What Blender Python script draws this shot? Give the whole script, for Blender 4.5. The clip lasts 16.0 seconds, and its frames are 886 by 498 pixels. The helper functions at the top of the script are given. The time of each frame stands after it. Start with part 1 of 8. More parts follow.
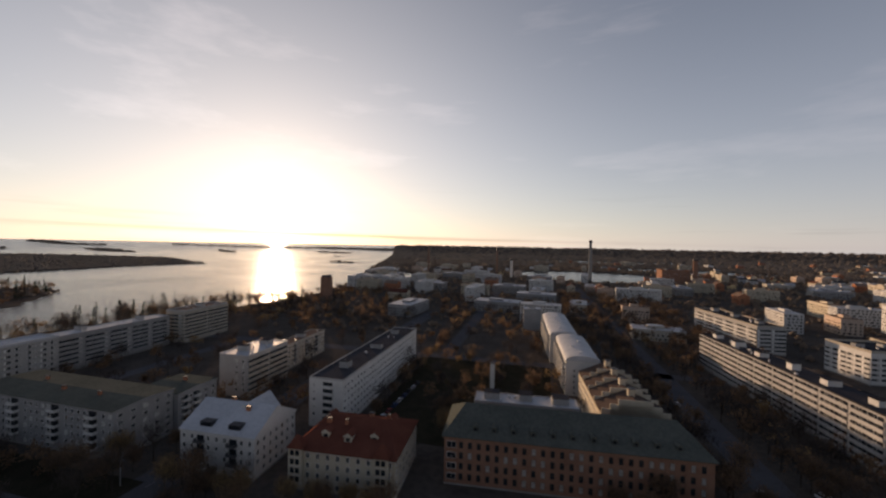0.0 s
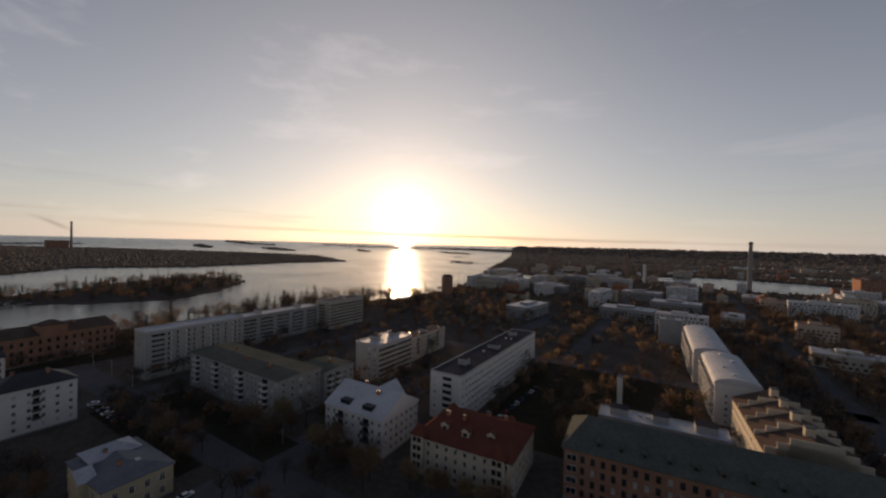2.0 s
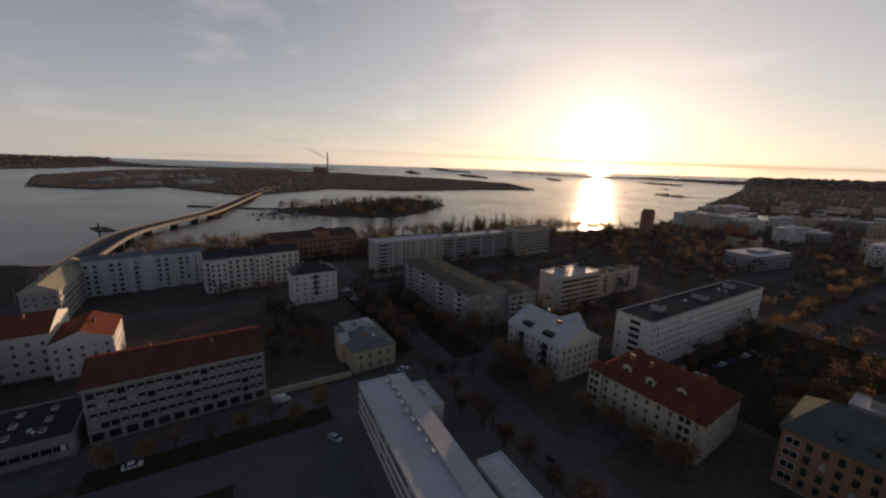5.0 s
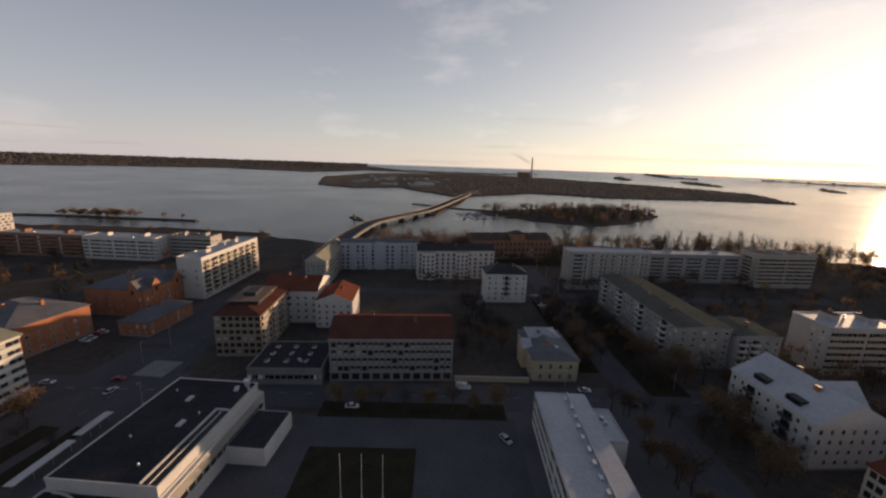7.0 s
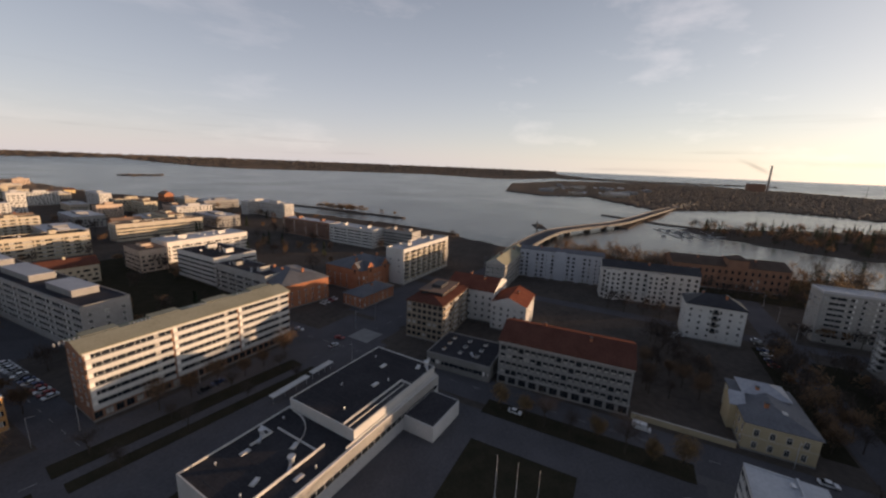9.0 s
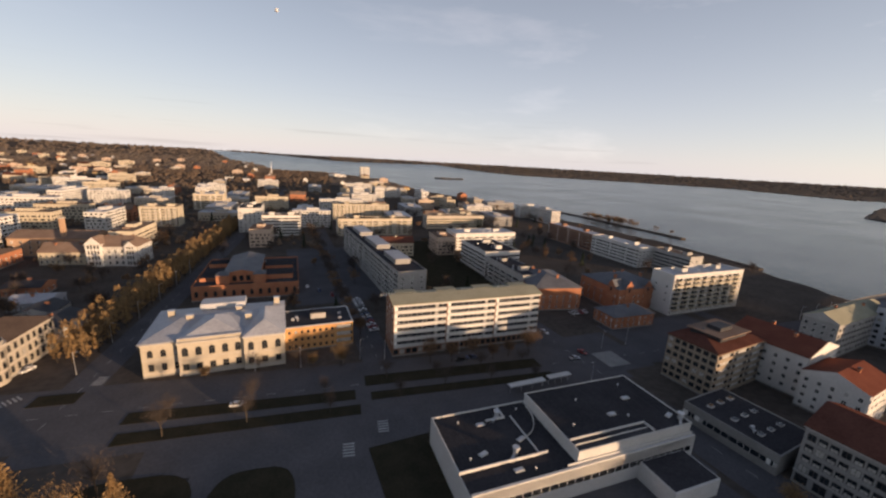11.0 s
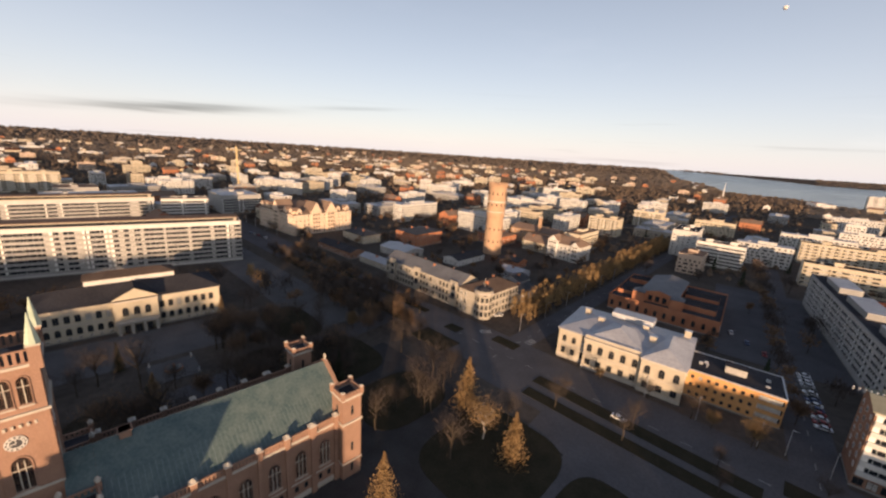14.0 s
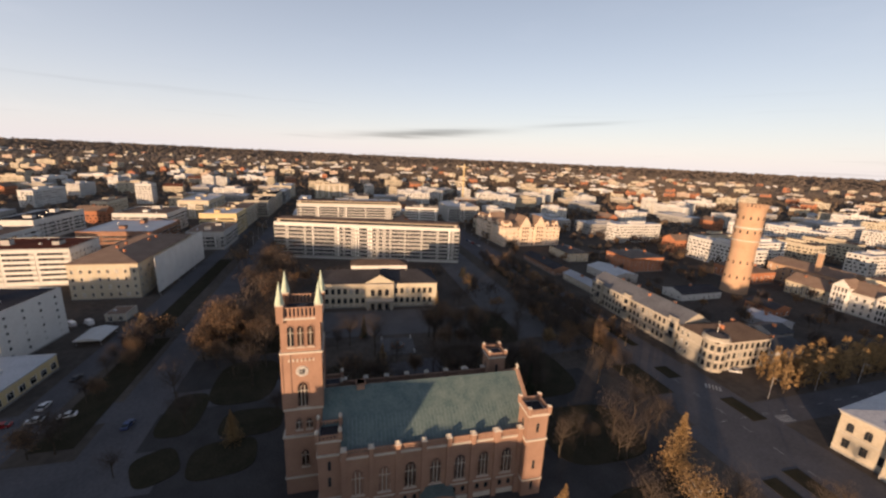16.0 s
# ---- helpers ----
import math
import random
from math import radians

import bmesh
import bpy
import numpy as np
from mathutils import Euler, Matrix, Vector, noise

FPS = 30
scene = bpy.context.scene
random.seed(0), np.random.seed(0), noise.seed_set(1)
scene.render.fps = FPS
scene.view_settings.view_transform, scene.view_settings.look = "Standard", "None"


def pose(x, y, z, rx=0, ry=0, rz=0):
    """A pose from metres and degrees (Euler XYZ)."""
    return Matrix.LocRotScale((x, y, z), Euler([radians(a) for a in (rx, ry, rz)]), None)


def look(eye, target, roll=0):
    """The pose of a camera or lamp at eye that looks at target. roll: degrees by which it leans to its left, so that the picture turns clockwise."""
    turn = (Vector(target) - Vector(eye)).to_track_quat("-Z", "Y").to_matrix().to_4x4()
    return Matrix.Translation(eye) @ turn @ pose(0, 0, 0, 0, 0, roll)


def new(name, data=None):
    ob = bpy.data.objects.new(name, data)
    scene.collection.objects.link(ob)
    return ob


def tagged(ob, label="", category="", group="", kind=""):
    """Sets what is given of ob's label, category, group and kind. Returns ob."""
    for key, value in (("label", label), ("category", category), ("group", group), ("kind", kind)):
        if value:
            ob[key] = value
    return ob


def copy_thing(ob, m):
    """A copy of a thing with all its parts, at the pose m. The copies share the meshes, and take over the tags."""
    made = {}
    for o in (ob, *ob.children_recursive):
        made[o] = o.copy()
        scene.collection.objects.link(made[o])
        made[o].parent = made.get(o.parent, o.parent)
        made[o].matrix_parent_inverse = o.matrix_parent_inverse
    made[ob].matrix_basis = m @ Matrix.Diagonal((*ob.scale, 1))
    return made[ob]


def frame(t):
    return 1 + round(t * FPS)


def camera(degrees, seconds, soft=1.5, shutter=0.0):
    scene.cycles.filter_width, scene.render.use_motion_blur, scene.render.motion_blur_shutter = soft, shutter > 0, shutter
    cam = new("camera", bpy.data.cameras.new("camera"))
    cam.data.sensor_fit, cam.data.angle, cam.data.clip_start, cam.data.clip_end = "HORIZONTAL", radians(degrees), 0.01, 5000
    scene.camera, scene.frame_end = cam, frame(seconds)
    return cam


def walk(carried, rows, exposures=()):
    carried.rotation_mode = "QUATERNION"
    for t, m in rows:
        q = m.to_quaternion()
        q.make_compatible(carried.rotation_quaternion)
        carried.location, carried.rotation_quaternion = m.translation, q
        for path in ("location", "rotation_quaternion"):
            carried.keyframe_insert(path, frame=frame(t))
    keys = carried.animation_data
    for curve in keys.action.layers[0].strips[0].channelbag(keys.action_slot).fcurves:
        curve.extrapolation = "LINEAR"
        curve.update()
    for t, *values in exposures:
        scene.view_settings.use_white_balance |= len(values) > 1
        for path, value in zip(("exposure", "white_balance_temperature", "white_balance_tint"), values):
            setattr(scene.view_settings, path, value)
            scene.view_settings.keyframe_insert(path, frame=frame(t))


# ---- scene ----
cam = camera(98.99, 16.0, 2.4)
# seconds, place, yaw, pitch, roll: the camera hovers and turns
ROWS = [
    (0, 0.00, 0.19, 77.18, 14.25, -0.61, -1.09),
    (0.5, -0.40, 0.40, 77.57, 19.13, -0.94, -1.42),
    (1, -0.26, 0.51, 77.48, 24.43, -0.95, -1.41),
    (1.5, 0.09, 0.39, 77.27, 28.45, -0.86, -1.43),
    (2, 0.16, 0.35, 77.10, 32.07, -0.82, -1.35),
    (2.2, 0.22, 0.20, 77.01, 33.32, -2.18, -1.32),
    (2.4, 0.29, 0.02, 76.91, 34.49, -4.23, -1.33),
    (2.5, 0.33, -0.08, 76.87, 35.04, -5.52, -1.34),
    (2.6, 0.38, -0.17, 76.82, 35.59, -6.94, -1.37),
    (2.8, 0.48, -0.38, 76.74, 36.64, -10.02, -1.45),
    (3, 0.58, -0.61, 76.65, 37.73, -12.25, -1.51),
    (3.2, 0.65, -0.85, 76.57, 38.96, -12.38, -1.51),
    (5.5, 0.49, -0.45, 78.35, 67.71, -12.59, -1.63),
    (6, 0.80, 0.18, 78.57, 75.57, -12.67, -1.42),
    (6.5, 0.47, 0.30, 78.54, 82.85, -12.61, -1.76),
    (7, -0.11, 0.13, 78.26, 89.48, -12.51, -1.88),
    (7.5, -0.18, 0.15, 78.27, 95.98, -12.39, -1.87),
    (8, 0.01, 0.06, 78.33, 102.75, -12.35, -1.94),
    (8.5, -0.24, -0.24, 78.25, 109.20, -12.40, -2.06),
    (8.7, -0.25, -0.27, 78.17, 112.05, -12.39, -2.14),
    (10.8, -0.31, 0.66, 78.40, 152.16, -12.94, -2.97),
    (11, -0.26, 0.63, 78.48, 155.92, -13.02, -3.18),
    (11.5, -0.32, 0.28, 78.75, 166.50, -13.41, -3.82),
    (12, -0.47, -0.12, 79.33, 179.19, -14.26, -4.67),
    (12.5, -0.42, -0.05, 79.22, 188.47, -14.47, -4.63),
    (13, -0.57, -0.01, 79.17, 197.62, -14.34, -3.97),
    (13.5, -0.44, 0.06, 79.05, 207.08, -14.44, -4.05),
    (14, -0.22, -0.19, 78.55, 216.35, -14.18, -3.69),
    (14.5, -0.16, -0.19, 78.84, 224.00, -14.18, -3.50),
    (15, -0.15, -0.10, 78.75, 231.98, -14.01, -3.27),
    (15.5, -0.22, -0.27, 78.26, 239.19, -13.79, -3.00),
    (16, -0.03, -0.47, 77.97, 247.40, -13.58, -2.70),
]
EXPOSURES = [(0.0, -0.40, 7120, 24), (1.0, -0.54, 7150, 24), (2.0, -0.7, 7200, 24), (3.0, -0.85, 7240, 25), (5.5, -0.53, 7300, 25), (7.0, -0.29, 7320, 24), (8.5, -0.09, 7300, 23), (11.0, 0.18, 7180, 22), (12.5, 0.36, 7180, 22), (16.0, 0.31, 7150, 22)]
walk(cam, [(t, pose(x, y, z, 90 + pitch, roll, yaw)) for t, x, y, z, yaw, pitch, roll in ROWS], EXPOSURES)

# ---------------------------------------------------------------- light
SUN_AZ, SUN_EL = 38.0, 3.9          # degrees from +y towards -x, and above the horizon
sun_dir = Vector((-math.sin(radians(SUN_AZ)) * math.cos(radians(SUN_EL)), math.cos(radians(SUN_AZ)) * math.cos(radians(SUN_EL)), math.sin(radians(SUN_EL))))
world = bpy.data.worlds.new("sky")
scene.world = world
world.use_nodes = True
wt = world.node_tree
wt.nodes.clear()
sky = wt.nodes.new("ShaderNodeTexSky")
sky.sky_type, sky.sun_disc = "NISHITA", False
sky.sun_elevation, sky.sun_rotation = radians(SUN_EL), radians(-SUN_AZ)
sky.altitude, sky.air_density, sky.dust_density, sky.ozone_density = 80, 1.0, 0.6, 2.0
wbg, wout = wt.nodes.new("ShaderNodeBackground"), wt.nodes.new("ShaderNodeOutputWorld")


def wnode(kind, op=None, *values):
    n = wt.nodes.new(kind)
    if op:
        n.operation = op
    for i, v in enumerate(values):
        if isinstance(v, bpy.types.NodeSocket):
            wt.links.new(v, n.inputs[i])
        elif v is not None:
            n.inputs[i].default_value = v
    return n


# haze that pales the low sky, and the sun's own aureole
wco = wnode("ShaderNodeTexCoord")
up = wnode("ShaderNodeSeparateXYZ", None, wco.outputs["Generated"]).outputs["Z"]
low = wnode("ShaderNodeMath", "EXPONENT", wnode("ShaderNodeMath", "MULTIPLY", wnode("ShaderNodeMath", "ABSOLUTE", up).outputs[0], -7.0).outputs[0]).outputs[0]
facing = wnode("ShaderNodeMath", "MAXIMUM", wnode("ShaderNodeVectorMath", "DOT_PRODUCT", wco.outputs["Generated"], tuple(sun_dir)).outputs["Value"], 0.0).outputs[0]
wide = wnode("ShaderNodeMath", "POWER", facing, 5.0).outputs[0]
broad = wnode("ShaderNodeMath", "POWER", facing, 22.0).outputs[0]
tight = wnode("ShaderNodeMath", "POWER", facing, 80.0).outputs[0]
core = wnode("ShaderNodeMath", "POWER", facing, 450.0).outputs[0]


def plus(p, q_):
    return wnode("ShaderNodeVectorMath", "ADD", p, q_).outputs[0]


def scaled(fac, colour):
    n = wt.nodes.new("ShaderNodeVectorMath")
    n.operation = "SCALE"
    n.inputs[0].default_value = colour
    wt.links.new(fac, n.inputs["Scale"])
    return n.outputs[0]


base = wt.nodes.new("ShaderNodeVectorMath")
base.operation = "SCALE"
base.inputs["Scale"].default_value = 0.07
wt.links.new(sky.outputs[0], base.inputs[0])
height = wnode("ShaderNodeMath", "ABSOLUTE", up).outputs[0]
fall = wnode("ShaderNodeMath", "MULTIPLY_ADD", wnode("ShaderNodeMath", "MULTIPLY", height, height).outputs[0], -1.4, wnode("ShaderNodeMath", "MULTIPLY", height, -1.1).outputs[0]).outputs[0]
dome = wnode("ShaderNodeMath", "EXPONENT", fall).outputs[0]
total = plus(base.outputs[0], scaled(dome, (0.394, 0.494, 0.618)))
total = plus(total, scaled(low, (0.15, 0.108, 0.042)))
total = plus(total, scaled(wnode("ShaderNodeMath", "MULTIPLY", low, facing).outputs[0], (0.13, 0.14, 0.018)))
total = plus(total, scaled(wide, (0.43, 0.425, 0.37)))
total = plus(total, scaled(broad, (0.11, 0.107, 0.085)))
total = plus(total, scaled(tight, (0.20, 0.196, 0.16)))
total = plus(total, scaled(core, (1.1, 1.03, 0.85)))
zenith = wnode("ShaderNodeMath", "POWER", wnode("ShaderNodeMath", "MAXIMUM", up, 0.0).outputs[0], 2.5).outputs[0]
total = plus(total, scaled(zenith, (0.02, 0.05, 0.12)))
# thin streaks of high cloud
wmap, wno, wra = wt.nodes.new("ShaderNodeMapping"), wt.nodes.new("ShaderNodeTexNoise"), wt.nodes.new("ShaderNodeMapRange")
wmap.inputs["Rotation"].default_value = (0, 0, radians(25))
wmap.inputs["Scale"].default_value = (1.1, 2.6, 7.0)
wno.inputs["Scale"].default_value, wno.inputs["Detail"].default_value, wno.inputs["Roughness"].default_value = 1.5, 6, 0.6
wra.inputs["From Min"].default_value, wra.inputs["From Max"].default_value = 0.56, 0.85
wra.inputs["To Min"].default_value, wra.inputs["To Max"].default_value = 0.0, 0.48
wt.links.new(wco.outputs["Generated"], wmap.inputs[0])
wt.links.new(wmap.outputs[0], wno.inputs["Vector"])
wt.links.new(wno.outputs["Fac"], wra.inputs["Value"])
# the cirrus lies mostly in the west
west = wnode("ShaderNodeVectorMath", "DOT_PRODUCT", wco.outputs["Generated"], (-0.85, 0.45, 0.1)).outputs["Value"]
west = wnode("ShaderNodeMath", "MULTIPLY_ADD", west, 0.55, 0.5).outputs[0]
west = wnode("ShaderNodeMath", "MAXIMUM", west, 0.08).outputs[0]
total = plus(total, scaled(wnode("ShaderNodeMath", "MULTIPLY", wra.outputs[0], west).outputs[0], (0.55, 0.50, 0.47)))
# long thin violet-grey cloud bars low over the horizon
bmap, bno, bra = wt.nodes.new("ShaderNodeMapping"), wt.nodes.new("ShaderNodeTexNoise"), wt.nodes.new("ShaderNodeMapRange")
bmap.inputs["Scale"].default_value = (1.6, 1.6, 46.0)
bno.inputs["Scale"].default_value, bno.inputs["Detail"].default_value, bno.inputs["Roughness"].default_value = 1.7, 5, 0.55
bra.inputs["From Min"].default_value, bra.inputs["From Max"].default_value = 0.60, 0.74
bra.inputs["To Min"].default_value, bra.inputs["To Max"].default_value = 0.0, 0.34
wt.links.new(wco.outputs["Generated"], bmap.inputs[0])
wt.links.new(bmap.outputs[0], bno.inputs["Vector"])
wt.links.new(bno.outputs["Fac"], bra.inputs["Value"])
near_low = wnode("ShaderNodeMath", "EXPONENT", wnode("ShaderNodeMath", "MULTIPLY", wnode("ShaderNodeMath", "MULTIPLY", height, height).outputs[0], -90.0).outputs[0]).outputs[0]


def streak(c, half_u, half_v, slope, strength):
    """One long thin bar, of cloud and once of smoke, about the direction c."""
    u = wnode("ShaderNodeVectorMath", "DOT_PRODUCT", wco.outputs["Generated"], (-c[1], c[0], 0.0)).outputs["Value"]
    ahead = wnode("ShaderNodeMath", "GREATER_THAN", wnode("ShaderNodeVectorMath", "DOT_PRODUCT", wco.outputs["Generated"], c).outputs["Value"], 0.3).outputs[0]
    v = wnode("ShaderNodeMath", "SUBTRACT", wnode("ShaderNodeMath", "MULTIPLY_ADD", u, -slope, up).outputs[0], c[2]).outputs[0]
    v = wnode("ShaderNodeMath", "ADD", v, wnode("ShaderNodeMath", "MULTIPLY_ADD", bno.outputs["Fac"], half_v * 3, -half_v * 1.5).outputs[0]).outputs[0]
    a = wnode("ShaderNodeMath", "POWER", wnode("ShaderNodeMath", "ABSOLUTE", wnode("ShaderNodeMath", "DIVIDE", u, half_u).outputs[0]).outputs[0], 2.0).outputs[0]
    e = wnode("ShaderNodeMath", "POWER", wnode("ShaderNodeMath", "ABSOLUTE", wnode("ShaderNodeMath", "DIVIDE", v, half_v).outputs[0]).outputs[0], 2.0).outputs[0]
    f = wnode("ShaderNodeMath", "EXPONENT", wnode("ShaderNodeMath", "MULTIPLY", wnode("ShaderNodeMath", "ADD", a, e).outputs[0], -1.0).outputs[0]).outputs[0]
    return wnode("ShaderNodeMath", "MULTIPLY", wnode("ShaderNodeMath", "MULTIPLY", f, ahead).outputs[0], strength).outputs[0]


bars = wnode("ShaderNodeMath", "MULTIPLY", bra.outputs[0], near_low).outputs[0]
bars = wnode("ShaderNodeMath", "MULTIPLY", bars, 0.5).outputs[0]
# the fourth bar is the smoke plume of the island power station
for bar in (streak((0.9402, -0.3359, 0.0563), 0.17, 0.0075, -0.069, 0.5), streak((-0.4944, 0.8689, 0.020), 0.5, 0.0042, 0.014, 0.45), streak((0.75, -0.65, 0.09), 0.10, 0.004, -0.06, 0.2), streak((-0.9773, 0.2105, 0.0205), 0.022, 0.0035, 0.45, 0.3)):
    bars = wnode("ShaderNodeMath", "ADD", bars, bar).outputs[0]
veil = wnode("ShaderNodeMath", "SUBTRACT", 1.0, bars).outputs[0]
dim = wt.nodes.new("ShaderNodeVectorMath")
dim.operation = "SCALE"
wt.links.new(total, dim.inputs[0])
wt.links.new(veil, dim.inputs["Scale"])
total = dim.outputs[0]
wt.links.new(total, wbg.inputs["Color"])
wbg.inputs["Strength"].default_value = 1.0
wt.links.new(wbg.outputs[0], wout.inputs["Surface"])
sun = new("sun", bpy.data.lights.new("sun", "SUN"))
sun.data.energy, sun.data.angle, sun.data.color = 6.6, radians(0.6), (1.0, 0.73, 0.45)
sun.matrix_world = look((0, 0, 300), Vector((0, 0, 300)) - sun_dir)


# ---------------------------------------------------------------- materials
def surface(name, c1, c2, size=3.0, rough=0.85, fine=0.25, bump=0.0, metal=0.0, per_object=0.0, spec=0.12):
    """A matt or glossy surface whose colour drifts between two tones at two scales (metres)."""
    m = bpy.data.materials.new(name)
    m.use_nodes = True
    nt, b = m.node_tree, m.node_tree.nodes["Principled BSDF"]
    geo = nt.nodes.new("ShaderNodeNewGeometry")
    n1, n2 = nt.nodes.new("ShaderNodeTexNoise"), nt.nodes.new("ShaderNodeTexNoise")
    n1.inputs["Scale"].default_value, n1.inputs["Detail"].default_value = 1 / size, 4
    n2.inputs["Scale"].default_value, n2.inputs["Detail"].default_value = 1 / fine, 2
    add, ramp, mix = nt.nodes.new("ShaderNodeMath"), nt.nodes.new("ShaderNodeMapRange"), nt.nodes.new("ShaderNodeMixRGB")
    add.operation = "ADD"
    ramp.inputs["From Min"].default_value, ramp.inputs["From Max"].default_value = 0.7, 1.3
    mix.inputs[1].default_value, mix.inputs[2].default_value = (*c1, 1), (*c2, 1)
    nt.links.new(geo.outputs["Position"], n1.inputs["Vector"])
    nt.links.new(geo.outputs["Position"], n2.inputs["Vector"])
    nt.links.new(n1.outputs["Fac"], add.inputs[0])
    nt.links.new(n2.outputs["Fac"], add.inputs[1])
    nt.links.new(add.outputs[0], ramp.inputs["Value"])
    nt.links.new(ramp.outputs[0], mix.inputs[0])
    out = mix.outputs[0]
    if per_object:
        info, hsv, mr = nt.nodes.new("ShaderNodeObjectInfo"), nt.nodes.new("ShaderNodeHueSaturation"), nt.nodes.new("ShaderNodeMapRange")
        mr.inputs["To Min"].default_value, mr.inputs["To Max"].default_value = 1 - per_object, 1 + per_object
        nt.links.new(info.outputs["Random"], mr.inputs["Value"])
        nt.links.new(mr.outputs[0], hsv.inputs["Value"])
        nt.links.new(out, hsv.inputs["Color"])
        out = hsv.outputs[0]
    nt.links.new(out, b.inputs["Base Color"])
    b.inputs["Roughness"].default_value, b.inputs["Metallic"].default_value = rough, metal
    b.inputs["Specular IOR Level"].default_value = 0.0 if rough >= 0.7 and not metal else spec
    if bump:
        bn = nt.nodes.new("ShaderNodeBump")
        bn.inputs["Strength"].default_value, bn.inputs["Distance"].default_value = bump, 0.05
        nt.links.new(n2.outputs["Fac"], bn.inputs["Height"])
        nt.links.new(bn.outputs[0], b.inputs["Normal"])
    return m


def islands(name, c1, c2, c3, rough=0.8, trans=0.0):
    """Foliage and crowds of small pieces: each island of the mesh takes its own tone."""
    m = bpy.data.materials.new(name)
    m.use_nodes = True
    nt, b = m.node_tree, m.node_tree.nodes["Principled BSDF"]
    geo, ramp = nt.nodes.new("ShaderNodeNewGeometry"), nt.nodes.new("ShaderNodeValToRGB")
    e = ramp.color_ramp.elements
    e[0].color, e[1].color = (*c1, 1), (*c3, 1)
    e.new(0.5).color = (*c2, 1)
    nt.links.new(geo.outputs["Random Per Island"], ramp.inputs[0])
    nt.links.new(ramp.outputs[0], b.inputs["Base Color"])
    b.inputs["Roughness"].default_value = rough
    b.inputs["Specular IOR Level"].default_value = 0.2
    if trans:
        tr, mx = nt.nodes.new("ShaderNodeBsdfTranslucent"), nt.nodes.new("ShaderNodeMixShader")
        mx.inputs[0].default_value = trans
        nt.links.new(ramp.outputs[0], tr.inputs["Color"])
        nt.links.new(b.outputs[0], mx.inputs[1])
        nt.links.new(tr.outputs[0], mx.inputs[2])
        nt.links.new(mx.outputs[0], nt.nodes["Material Output"].inputs["Surface"])
    return m


